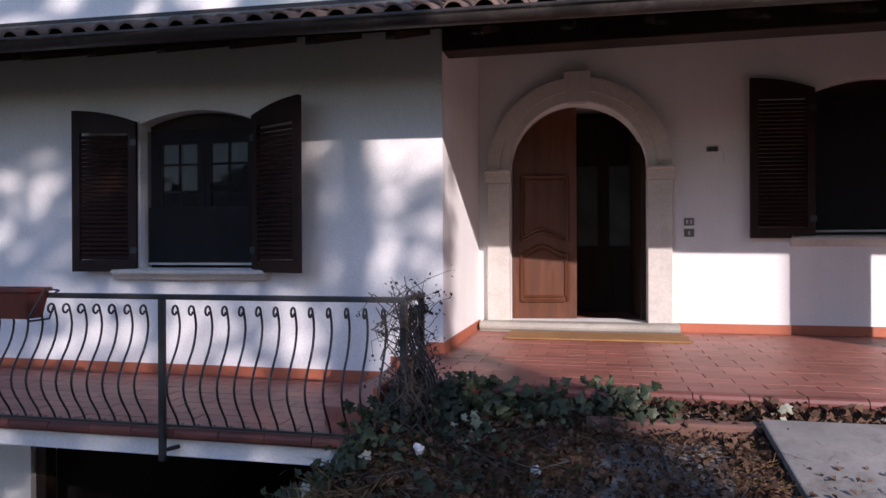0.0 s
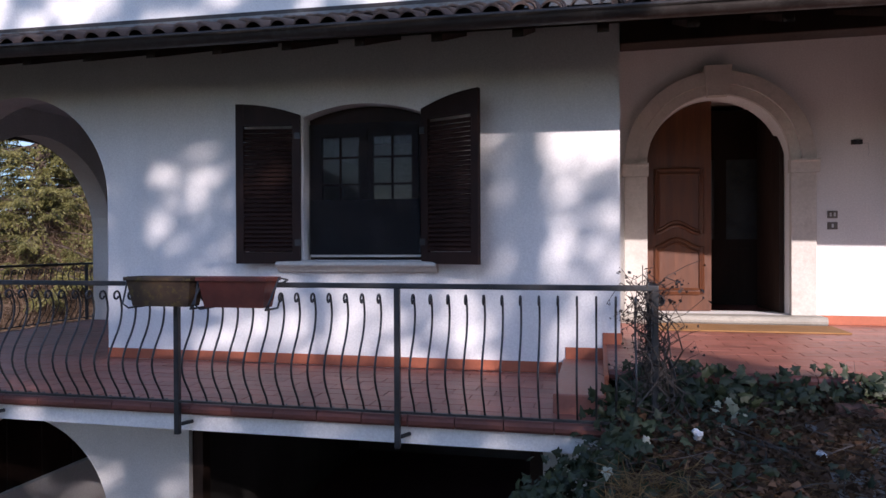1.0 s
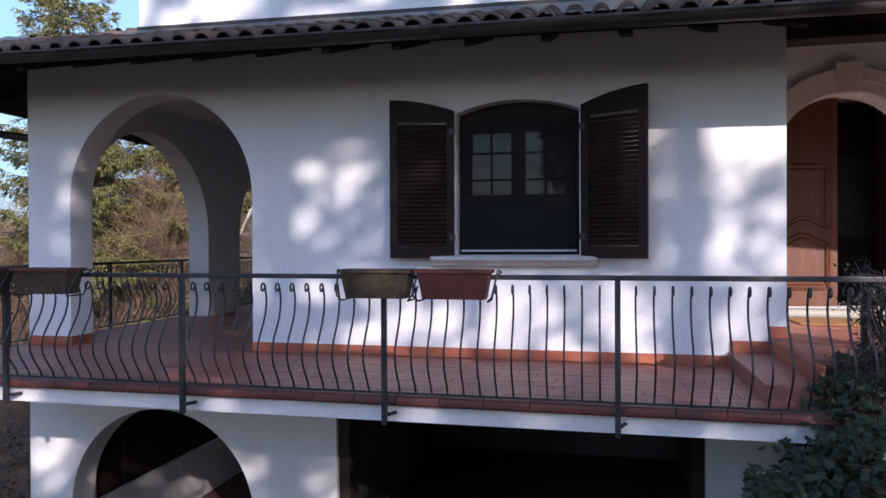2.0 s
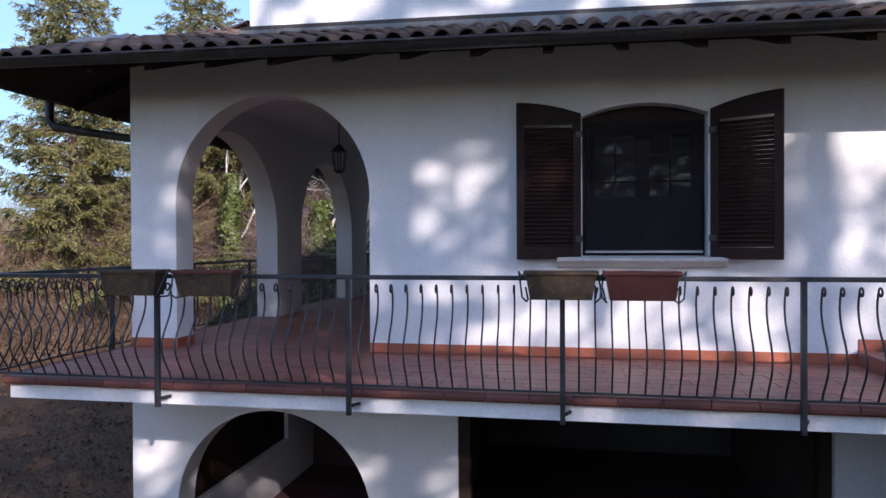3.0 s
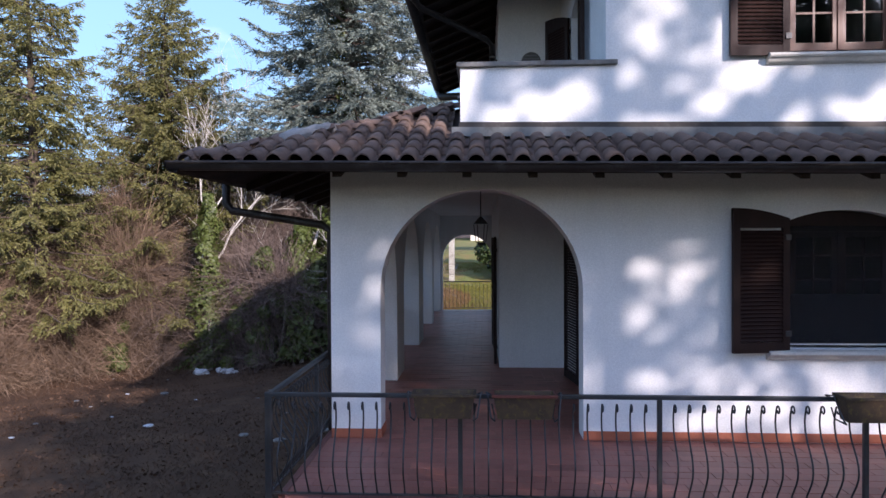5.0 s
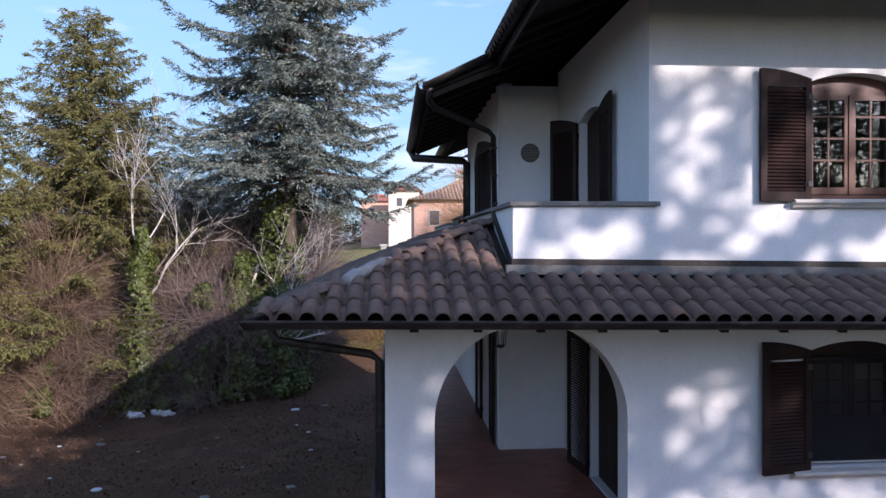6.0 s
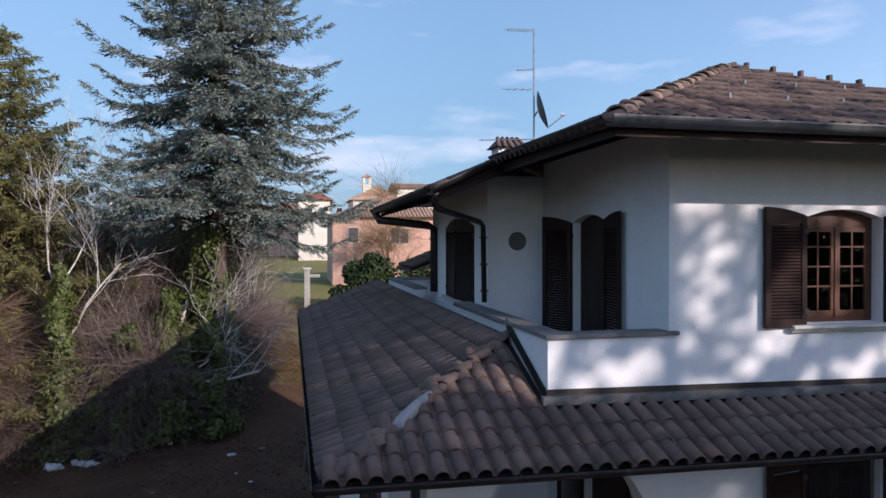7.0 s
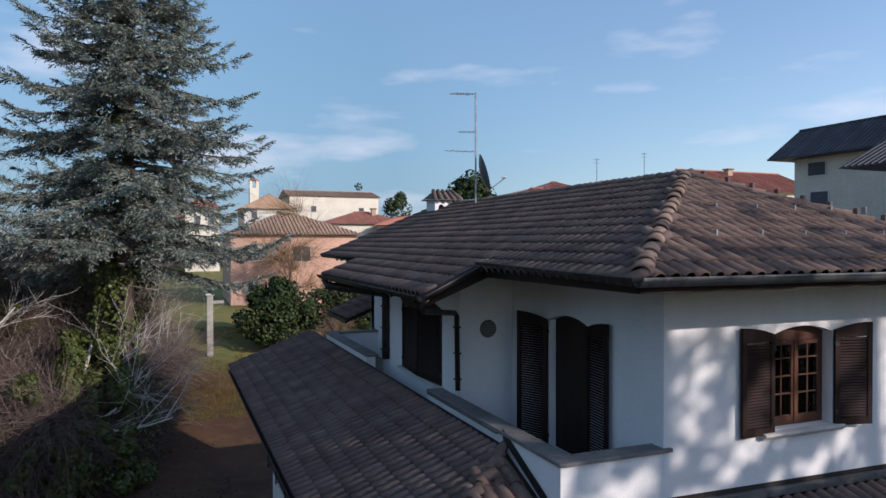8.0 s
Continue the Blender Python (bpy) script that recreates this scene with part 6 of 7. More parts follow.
def debris():
    t = thing("rubbish_heap", "heap of crumpled white plastic sheeting on the soil", "rubbish")
    rng = random.Random(4)
    for k in range(6):
        bm = bmesh.new()
        bmesh.ops.create_icosphere(bm, subdivisions=2, radius=0.22)
        x, y = -19.25 + rng.uniform(-0.5, 0.5) + (0.8 if k > 3 else 0), 27.0 + rng.uniform(-0.3, 0.3)
        for v in bm.verts:
            v.co *= 0.7 + 0.6 * noise.noise(v.co * 9 + Vector((k, 0, 0)))
            v.co = Vector((x + v.co.x * 1.4, y + v.co.y, gz(x, y) + 0.1 + v.co.z * 0.8))
        part("crumpled_sheet", bm, M_PAPER, t)
    for k in range(26):
        x, y = rng.uniform(-23, -11.5), rng.uniform(16, 27)
        bm = bmesh.new()
        bmesh.ops.create_icosphere(bm, subdivisions=1, radius=rng.uniform(0.05, 0.16))
        for v in bm.verts:
            v.co = Vector((x + v.co.x * 1.3 * rng.uniform(0.7, 1.2), y + v.co.y, gz(x, y) + v.co.z * 0.4 + 0.02))
        single("rubble_stone", bm, M_CONC if k % 3 else M_PAPER, "loose pale stone lying on the soil", "stone", group="loose stones")


debris()


def ground_cover():
    """Fallen leaves, tufts and dry grass."""
    rng = np.random.default_rng(11)
    n = 16000
    x, y = rng.uniform(-34, -9.6, n), rng.uniform(6, 36, n)
    z = np.array([gz(a, b) for a, b in zip(x, y)]) + 0.02
    nrm = rng.normal(0, 0.5, (n, 3)) + np.array((0, 0, 1))
    tagged(new("fallen_leaves", leaves(np.stack([x, y, z], 1), nrm, rng.uniform(0.05, 0.13, n), M_LITTER, "fallen_leaves")), "scattered brown fallen leaves on the garden soil", "leaves", kind="stuff")
    n = 42000
    x, y = rng.uniform(-26, -9.6, n), rng.uniform(5, 27, n)
    z = np.array([gz(a, b) for a, b in zip(x, y)])
    d = np.stack([rng.normal(0, 0.9, n), rng.normal(0, 0.9, n), np.ones(n)], 1)
    tagged(new("dead_grass", sprigs(np.stack([x, y, z], 1), d, rng.uniform(0.04, 0.11, n), np.full(n, 0.007), M_LITTER, "dead_grass")), "short withered grass over the garden soil", "grass", kind="stuff")
    n = 26000
    x, y = rng.uniform(-16, 6, n), rng.uniform(-14, 0.5, n)
    z = np.array([gz(a, b) for a, b in zip(x, y)])
    d = np.stack([rng.normal(0, 0.6, n), rng.normal(0, 0.6, n), np.ones(n)], 1)
    tagged(new("lawn_grass", sprigs(np.stack([x, y, z], 1), d, rng.uniform(0.05, 0.13, n), np.full(n, 0.01), M_GRASSDK, "lawn_grass")), "unseen south lawn with tree shade put into its dark colour", "grass", kind="stuff")
    n = 32000
    x, y = rng.uniform(-12.5, -2, n), rng.uniform(35, 52, n)
    z = np.array([gz(a, b) for a, b in zip(x, y)])
    d = np.stack([rng.normal(0, 0.4, n), rng.normal(0, 0.4, n), np.ones(n)], 1)
    tagged(new("lawn_grass", sprigs(np.stack([x, y, z], 1), d, rng.uniform(0.06, 0.2, n), np.full(n, 0.012), M_GRASS, "lawn_grass")), "patchy winter grass", "grass", kind="stuff")
    n = 3500
    a, q = rng.uniform(0, 2 * math.pi, n), np.sqrt(rng.uniform(0, 1, n))
    x, y = -10.4 + 2.2 * q * np.cos(a), 38.6 + 2.4 * q * np.sin(a)
    z = np.array([gz(u, v) for u, v in zip(x, y)])
    d = np.stack([rng.normal(0, 0.25, n), rng.normal(0, 0.25, n), np.ones(n)], 1)
    tagged(new("tall_dry_grass", sprigs(np.stack([x, y, z], 1), d, rng.uniform(0.12, 0.4, n), np.full(n, 0.014), M_STRAW, "tall_dry_grass")), "straw-coloured dry grass at the lawn edge", "grass", kind="stuff")


ground_cover()


# ---- bank by the porch ----
def ivy_leaf_shape():
    """Outline of a five-lobed ivy leaf, stalk at the origin, 1 long."""
    half = [(0.0, 0.0), (0.16, -0.1), (0.36, -0.04), (0.3, 0.16), (0.5, 0.36), (0.26, 0.46), (0.17, 0.66), (0.0, 1.0)]
    return half + [(-u, v) for u, v in half[-2:0:-1]]


def ivy_patch(name, label, base, nrm, size, material):
    outline = np.array(ivy_leaf_shape())
    k = len(outline)
    n = len(base)
    nn = unit(nrm)
    a = unit(np.cross(nn, RNG.normal(size=(n, 3))))
    b = np.cross(nn, a)
    vs, fs = [], []
    for i in range(n):
        cup = 0.25 * RNG.uniform(0.2, 1.0)
        c = base[i]
        pts = c + size[i] * (outline[:, :1] * a[i] + (outline[:, 1:] - 0.4) * b[i] - (np.abs(outline[:, :1]) ** 1.5 + 0.4 * (outline[:, 1:] - 0.4) ** 2) * cup * nn[i] * 2)
        s = len(vs)
        vs.extend(pts.tolist())
        vs.append((c + size[i] * 0.03 * nn[i]).tolist())
        for j in range(k):
            fs.append((s + k, s + j, s + (j + 1) % k))
    return tagged(new(name, raw(name, vs, fs, material)), label, "ivy", kind="stuff")


def bank():
    rng = np.random.default_rng(17)

    def spots(n, f):
        out = []
        while len(out) < n:
            x, y, w = f()
            if rng.uniform() < w:
                out.append((x, y, gz(x, y)))
        return np.array(out)
    def edge_ivy():
        x, y = rng.uniform(-2.5, -0.5), rng.uniform(1.2, 4.6)
        w = math.exp(-((x + 1.68 - 0.1 * (4 - y)) / 0.36) ** 2)
        return x, y, w
    p = spots(1500, edge_ivy)
    p[:, 2] += rng.uniform(0.01, 0.15, len(p)) * (1 - 0.3 * rng.uniform(0, 1, len(p)))
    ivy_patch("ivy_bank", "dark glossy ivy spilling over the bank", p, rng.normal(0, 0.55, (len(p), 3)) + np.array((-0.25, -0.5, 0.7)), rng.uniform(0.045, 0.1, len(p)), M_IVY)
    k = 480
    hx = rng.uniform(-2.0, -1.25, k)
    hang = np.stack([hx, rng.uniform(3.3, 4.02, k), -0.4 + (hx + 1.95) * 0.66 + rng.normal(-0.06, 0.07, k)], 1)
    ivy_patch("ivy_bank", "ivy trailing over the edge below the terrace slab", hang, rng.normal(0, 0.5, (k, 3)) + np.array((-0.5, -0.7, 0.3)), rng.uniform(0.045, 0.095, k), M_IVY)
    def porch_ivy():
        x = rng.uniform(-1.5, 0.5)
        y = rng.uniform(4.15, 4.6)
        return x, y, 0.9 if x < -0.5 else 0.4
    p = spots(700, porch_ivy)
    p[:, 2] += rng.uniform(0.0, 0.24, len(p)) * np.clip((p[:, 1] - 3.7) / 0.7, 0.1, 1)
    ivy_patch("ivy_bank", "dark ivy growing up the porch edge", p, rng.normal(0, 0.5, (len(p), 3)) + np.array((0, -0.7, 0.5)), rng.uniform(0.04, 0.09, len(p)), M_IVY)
    p = spots(45, edge_ivy)
    p[:, 2] += rng.uniform(0.08, 0.18, len(p))
    ivy_patch("pale_ivy", "pale variegated ivy leaves among the dark ones", p, rng.normal(0, 0.5, (len(p), 3)) + np.array((0, -0.5, 0.7)), rng.uniform(0.035, 0.07, len(p)), M_IVYPALE)
    c = np.array([(-0.72, 3.95, 0.1)] * 20 + [(1.05, 4.3, 0.1)] * 10) + rng.normal(0, 0.07, (30, 3))
    ivy_patch("pale_ivy", "clump of pale variegated ivy", c, rng.normal(0, 0.5, (30, 3)) + np.array((0, -0.6, 0.6)), rng.uniform(0.045, 0.08, 30), M_IVYPALE)
    # dead leaves over the bed
    n = 34000
    x, y = rng.uniform(-2.0, 3.4, n), rng.uniform(0.5, 4.5, n)
    paved = (x > -0.25) & (x < 0.84) & (y > 2.35) & (y < 4.05)
    ok = rng.uniform(0, 1, n) < np.where((x > 0.95) & (y < 4.3), 0.06, np.where(paved, 0.9, 1.0))
    x, y = x[ok], y[ok]
    z = np.array([gz(a, b) for a, b in zip(x, y)]) + np.where((x > 0.95) & (y < 4.3), 0.07, rng.uniform(0.005, 0.05, len(x)) + 0.015 * paved[ok])
    nrm = rng.normal(0, 0.6, (len(x), 3)) + np.array((0, 0, 1))
    tagged(new("dead_leaves", leaves(np.stack([x, y, z], 1), nrm, rng.uniform(0.014, 0.042, len(x)), M_LITTER, "dead_leaves", 0.6)), "brown curled dead leaves over the bed", "leaves", kind="stuff")
    n = 1900
    x, y = rng.uniform(-2.0, 3.4, n), rng.uniform(0.8, 4.5, n)
    ok = rng.uniform(0, 1, n) < np.where((x > 0.95) & (y < 4.1), 0.03, 1.0)
    x, y = x[ok], y[ok]
    z = np.array([gz(a, b) for a, b in zip(x, y)]) + np.where((x > 0.95) & (y < 4.1), 0.085, rng.uniform(0.03, 0.07, len(x)))
    hx, hy = rng.uniform(0.2, 3.4, 800), 4.55 - np.abs(rng.normal(0, 0.12, 800))
    hz = np.array([gz(a, b) for a, b in zip(hx, hy)]) + rng.uniform(0.02, 0.14, 800) * np.clip((hy - 4.15) / 0.3, 0.2, 1)
    base = np.concatenate([np.stack([x, y, z], 1), np.stack([hx, hy, hz], 1)])
    nrm = rng.normal(0, 0.8, base.shape) + np.array((0, -0.2, 0.8))
    tagged(new("curled_leaves", leaves(base, nrm, rng.uniform(0.03, 0.07, len(base)), M_LITTER, "curled_leaves", 1.0)), "larger curled brown leaves on the litter", "leaves", kind="stuff")
    n = 5000
    x, y = rng.normal(0.4, 1.0, n), rng.normal(3.3, 0.5, n)
    z = np.array([gz(a, b) for a, b in zip(x, y)]) + 0.02
    d = rng.normal(0, 1, (n, 3)) * np.array((1, 1, 0.18))
    tagged(new("pine_needles", sprigs(np.stack([x, y, z], 1), d, rng.uniform(0.05, 0.16, n), np.full(n, 0.002), M_STRAW, "pine_needles")), "dry straw and fallen needles", "straw", kind="stuff")
    n = 520
    x, y = rng.uniform(-1.5, 1.0, n), rng.uniform(2.2, 4.4, n)
    z = np.array([gz(a, b) for a, b in zip(x, y)]) + rng.uniform(0.03, 0.07, n)
    d = rng.normal(0, 1, (n, 3)) * np.array((1, 1, 0.12))
    tagged(new("fallen_twigs", wands(np.stack([x, y, z], 1), d, rng.uniform(0.12, 0.5, n), rng.uniform(0.0025, 0.006, n), 0.02, M_VINE, "fallen_twigs")), "dry broken twigs lying over the leaf litter", "twigs", kind="stuff")
    k = 210
    hx, hy = rng.normal(-0.85, 0.36, k), rng.uniform(2.9, 4.4, k)
    low = np.stack([hx, hy, np.array([gz(a, b) for a, b in zip(hx, hy)]) + rng.uniform(0.02, 0.13, k)], 1)
    ivy_patch("ivy_bank", "straggling dark ivy among the dead leaves", low, rng.normal(0, 0.5, (k, 3)) + np.array((0, -0.5, 0.7)), rng.uniform(0.035, 0.08, k), M_IVY)
    n = 700
    x, y = rng.normal(-1.25, 0.16, n), rng.normal(2.95, 0.12, n)
    z = np.array([gz(a, b) for a, b in zip(x, y)]) + rng.uniform(0.02, 0.16, n)
    d = rng.normal(0, 1, (n, 3)) * np.array((1, 1, 0.5))
    tagged(new("straw_tuft", sprigs(np.stack([x, y, z], 1), d, rng.uniform(0.08, 0.2, n), np.full(n, 0.003), M_STRAW, "straw_tuft")), "nest-like tuft of dry straw on the bank", "straw", kind="stuff")
    # paving slabs, edging board, litter
    for i, (x0, x1, y0, y1, a) in enumerate(((0.98, 2.9, 2.2, 4.3, 3), (-0.3, 0.34, 3.1, 4.05, -4), (0.38, 0.86, 3.2, 4.1, 3), (-0.1, 0.85, 2.3, 3.05, 2))):
        cx, cy = (x0 + x1) / 2, (y0 + y1) / 2
        bm = cube(x0 - cx, x1 - cx, y0 - cy, y1 - cy, -0.05, 0.0, bevel=0.012)
        ob = single("paving_slab", bm, M_CONC, "worn grey concrete paving slab half buried in leaves", "paving slab", group="garden slabs")
        ob.matrix_world = Matrix.Translation((cx, cy, gz(cx, cy) + (0.06 if i == 0 else 0.004))) @ pose(0, 0, 0, math.degrees(math.atan2(gz(cx, cy + 0.4) - gz(cx, cy - 0.4), 0.8)), 0.6, a)
    ob = single("timber_edging", cube(-0.5, 0.5, -0.04, 0.04, -0.05, 0.03, bevel=0.012), M_BOARD, "old weathered reddish timber edging board", "board")
    ob.matrix_world = Matrix.Translation((0.45, 4.22, gz(0.45, 4.22) + 0.05)) @ pose(0, 0, 0, 8, 0, 2)
    for x, y, z, s in ((-0.93, 3.6, 0.12, 0.036), (-0.3, 3.62, 0.03, 0.035), (1.75, 3.95, 0.08, 0.05)):
        bm = bmesh.new()
        bmesh.ops.create_icosphere(bm, subdivisions=2, radius=s)
        for v in bm.verts:
            v.co *= 0.6 + 0.9 * abs(noise.noise(v.co * 22 + Vector((x * 9, 0, 0))))
            v.co = Vector((x + v.co.x, y + v.co.y, gz(x, y) + z * 0.8 + v.co.z))
        single("paper_scrap", bm, M_PAPER, "crumpled white scrap lying among the leaves", "litter", group="paper scraps")


bank()


def vine_on_post():
    """Dead creeper wound round the end of the railing."""
    t = thing("dead_creeper", "dry leafless creeper wrapped round the railing end", "creeper")
    rng = np.random.default_rng(23)
    paths, tips = [], []
    for k in range(34):
        x, y = -1.14 + rng.normal(0, 0.05), RY0 + rng.uniform(-0.05, 0.42)
        z = -0.1
        pts = [np.array((x, y, z))]
        for i in range(9):
            z += 0.12 * rng.uniform(0.6, 1.2)
            bx = -1.14 + rng.normal(0, 0.07) + 0.12 * (1 - z) * (k % 3 == 0)
            pts.append(np.array((bx, y + rng.normal(0, 0.06) - 0.11 * math.sin(math.pi * min(max(z / 0.75, 0), 1)) * (k % 4 == 0), z)))
            if z > 0.92:
                break
        paths.append((pts, 0.007, 0.003))
        for i in range(5):
            s = pts[rng.integers(1, len(pts))]
            e = s + rng.normal(0, 0.09, 3)
            paths.append(([s, (s + e) / 2 + rng.normal(0, 0.02, 3), e], 0.003, 0.0015))
            tips.append(e)
    vs, fs = branch_tubes(paths, 4)
    ob = tagged(new("stem_mass", raw("stem_mass", vs, fs, M_VINE)), kind="stuff")
    ob.parent = t
    tips = np.array(tips)
    tips = np.concatenate([tips + rng.normal(0, 0.02, tips.shape) for _ in range(3)])
    ob = new("withered_foliage", leaves(tips, rng.normal(size=tips.shape), rng.uniform(0.012, 0.032, len(tips)), M_VINE, "withered_foliage"))
    tagged(ob, kind="stuff")
    ob.parent = t
    n = 300
    p = np.stack([rng.normal(-1.22, 0.13, n), rng.uniform(3.95, 4.3, n), rng.uniform(-0.25, 0.22, n)], 1)
    ivy_patch("ivy_bank", "dense dark ivy at the railing foot", p, rng.normal(0, 0.5, (n, 3)) + np.array((0, -0.8, 0.3)), rng.uniform(0.05, 0.1, n), M_IVY)


vine_on_post()


# ---- village ----
def house(name, label, x0, x1, y0, y1, base, eave, ridge, wall_m, roof_m, windows, hip=True, over=0.6, along_x=True):
    """A house: walls, overhanging tiled roof with courses, windows with surrounds on the south side."""
    t = thing(name, label, "house")
    part("wall", cube(x0, x1, y0, y1, base, eave), wall_m, t)
    bm = bmesh.new()
    a = [(x0 - over, y0 - over), (x1 + over, y0 - over), (x1 + over, y1 + over), (x0 - over, y1 + over)]
    cx, cy, hy, hx = (x0 + x1) / 2, (y0 + y1) / 2, (y1 - y0) / 2 + over, (x1 - x0) / 2 + over
    if along_x:
        r0, r1 = ((x0 - over + (hy if hip else 0), cy), (x1 + over - (hy if hip else 0), cy))
    else:
        r0, r1 = ((cx, y0 - over + (hx if hip else 0)), (cx, y1 + over - (hx if hip else 0)))
    vb = [bm.verts.new((x, y, eave)) for x, y in a]
    vr = [bm.verts.new((*r0, ridge)), bm.verts.new((*r1, ridge))]
    bm.faces.new(vb[::-1])
    if along_x:
        fs = ((vb[0], vb[1], vr[1], vr[0]), (vb[2], vb[3], vr[0], vr[1]), (vb[1], vb[2], vr[1]), (vb[3], vb[0], vr[0]))
    else:
        fs = ((vb[1], vb[2], vr[1], vr[0]), (vb[3], vb[0], vr[0], vr[1]), (vb[0], vb[1], vr[0]), (vb[2], vb[3], vr[1]))
    for f in fs:
        bm.faces.new(f)
    roof = part("roof", bm, roof_m, t)
    # rounded courses of tile down each slope that faces the camera
    bm = bmesh.new()
    if along_x:
        u = x0 - over + 0.15
        while u < x1 + over:
            f = 1.0 if not hip else min(1.0, (u - x0 + over) / hy, (x1 + over - u) / hy)
            if f > 0.04:
                tube(bm, [(u, y0 - over, eave + 0.03), (u, y0 - over + hy * f, eave + 0.03 + (ridge - eave) * f)], 0.07, 5, cap=False)
            u += 0.34
    else:
        u = y0 - over + 0.15
        while u < y1 + over:
            f = 1.0 if not hip else min(1.0, (u - y0 + over) / hx, (y1 + over - u) / hx)
            if f > 0.04:
                tube(bm, [(x0 - over, u, eave + 0.03), (x0 - over + hx * f, u, eave + 0.03 + (ridge - eave) * f)], 0.07, 5, cap=False)
            u += 0.34
    tagged(part("tile_courses", bm, roof_m, roof), kind="stuff")
    part("ridge_cap", tube(bmesh.new(), [(*r0, ridge + 0.03), (*r1, ridge + 0.03)], 0.12, 6), roof_m, roof)
    for (u, v, w, h, side) in windows:
        win = new("window")
        win.parent = t
        if side == "s":
            part("frame", plate(rect(u - 0.08, u + w + 0.08, v - 0.08, v + h + 0.08), [rect(u, u + w, v, v + h)], "y", y0 - 0.06, 0.058), M_STONE, win)
            part("pane", cube(u, u + w, y0 - 0.03, y0 - 0.004, v, v + h), M_SLATE, win)
        else:
            part("frame", plate(rect(u - 0.08, u + w + 0.08, v - 0.08, v + h + 0.08), [rect(u, u + w, v, v + h)], "x", x0 - 0.06, 0.058), M_STONE, win)
            part("pane", cube(x0 - 0.03, x0 - 0.004, u, u + w, v, v + h), M_SLATE, win)
    return t


def village():
    house("pink_house", "pink rendered house with a hipped brown tile roof", -7.0, 4.2, 60.6, 70.0, -0.5, 7.5, 9.5, M_PINK, M_TANROOF, [(-1.7, 5.1, 0.75, 1.3, "s"), (-0.85, 5.1, 0.75, 1.3, "s"), (2.6, 5.1, 0.9, 1.2, "s"), (-5.6, 5.2, 0.9, 1.3, "s"), (-5.6, 2.0, 0.9, 1.3, "s"), (2.2, 2.0, 0.9, 1.3, "s")])
    house("long_white_building", "long cream building with a low tiled roof", 9.5, 27.0, 130, 142, 3.0, 15.6, 17.0, M_CREAM, M_TANROOF, [(13.6, 12.6, 1.0, 1.1, "s"), (23.0, 12.4, 1.0, 1.1, "s")], hip=False, over=0.4)
    house("red_roofed_house", "low house under a broad red tile roof", 8.2, 20.0, 90.5, 100, 2.0, 9.3, 11.1, M_CREAM, M_REDROOF, [(15.5, 7.3, 1.0, 1.2, "s"), (10.0, 7.3, 1.0, 1.2, "s")], hip=True)
    house("red_roofed_house", "small white house with a red gable roof", 14.6, 20.4, 84, 89, 2.0, 9.0, 10.2, M_CREAM, M_REDROOF, [(17.0, 7.2, 0.9, 1.1, "s")], hip=False, along_x=False)
    house("village_house", "pale village house with tiled roof", -9.5, -4.5, 110, 118, 2.0, 12.0, 13.2, M_CREAM, M_REDROOF, [(-8.2, 9.5, 0.9, 1.3, "s"), (-6.2, 9.5, 0.9, 1.3, "s")])
    house("village_house", "old house with a brown tiled roof", -8.6, -3.5, 126, 134, 2.0, 12.6, 14.4, M_BRICK, M_TANROOF, [(-2.4, 10.2, 0.9, 1.3, "s")])
    house("village_house", "old house with a long weathered brown roof", -0.6, 7.2, 112, 122, 2.0, 12.2, 14.5, M_STONE, M_TANROOF, [(0.5, 10.6, 0.9, 1.2, "s"), (4.5, 10.6, 0.9, 1.2, "s")], hip=False, along_x=False)
    house("village_house", "far pink village house", -14.5, -9.0, 122, 130, 2.0, 11.0, 12.4, M_PINK, M_REDROOF, [(-13.0, 8.4, 0.9, 1.3, "s")])
    house("village_house", "roofs of the village over the ridge", 41.0, 50.0, 90, 98, 3.0, 14.6, 16.4, M_CREAM, M_REDROOF, [(43.0, 12.0, 1.0, 1.3, "s")])
    house("village_house", "long roof behind the villa ridge", 20.5, 30.0, 60, 68, 2.0, 11.4, 12.6, M_CREAM, M_REDROOF, [(23.0, 9.0, 1.0, 1.3, "s")])
    house("village_house", "brick-red tiled roof beside the grey-roofed house", 37.0, 50.0, 50, 60, 2.0, 11.8, 14.2, M_CREAM, M_REDROOF, [(40.0, 9.0, 1.0, 1.3, "s")], hip=False)
    t = house("grey_roofed_house", "pale three-storey house with a dark grey tiled roof", 27.6, 31.4, 8.0, 33.0, 1.0, 12.4, 14.6, M_CREAM, M_SLATE, [(30.6, 11.2, 1.3, 0.85, "w"), (30.4, 8.6, 1.3, 1.5, "w"), (25.0, 11.2, 1.3, 0.85, "w"), (25.0, 8.6, 1.3, 1.5, "w")], hip=False, over=1.2, along_x=False)
    house("side_wing", "white wing with a deep dark eave", 19.9, 25.5, 8.0, 20.3, 0.5, 10.35, 12.6, M_CREAM, M_SLATE, [(16.0, 8.2, 1.0, 1.2, "w")], hip=False, over=1.9, along_x=False)
    for x, y, z in ((42.4, 54, 13.2), (15.5, 94, 10.4), (30.0, 26.0, 14.2)):
        c = thing("far_chimney", "small masonry chimney on a village roof", "chimney", "village chimneys")
        part("stack", cube(x - 0.3, x + 0.3, y - 0.3, y + 0.3, z - 1.0, z + 1.1), M_BRICK, c)
        part("cap", cube(x - 0.42, x + 0.42, y - 0.42, y + 0.42, z + 1.11, z + 1.25, bevel=0.03), M_TILE, c)
    b = thing("bell_tower", "slender village bell tower with an open belfry", "bell tower")
    x, y = 12.3, 211.0
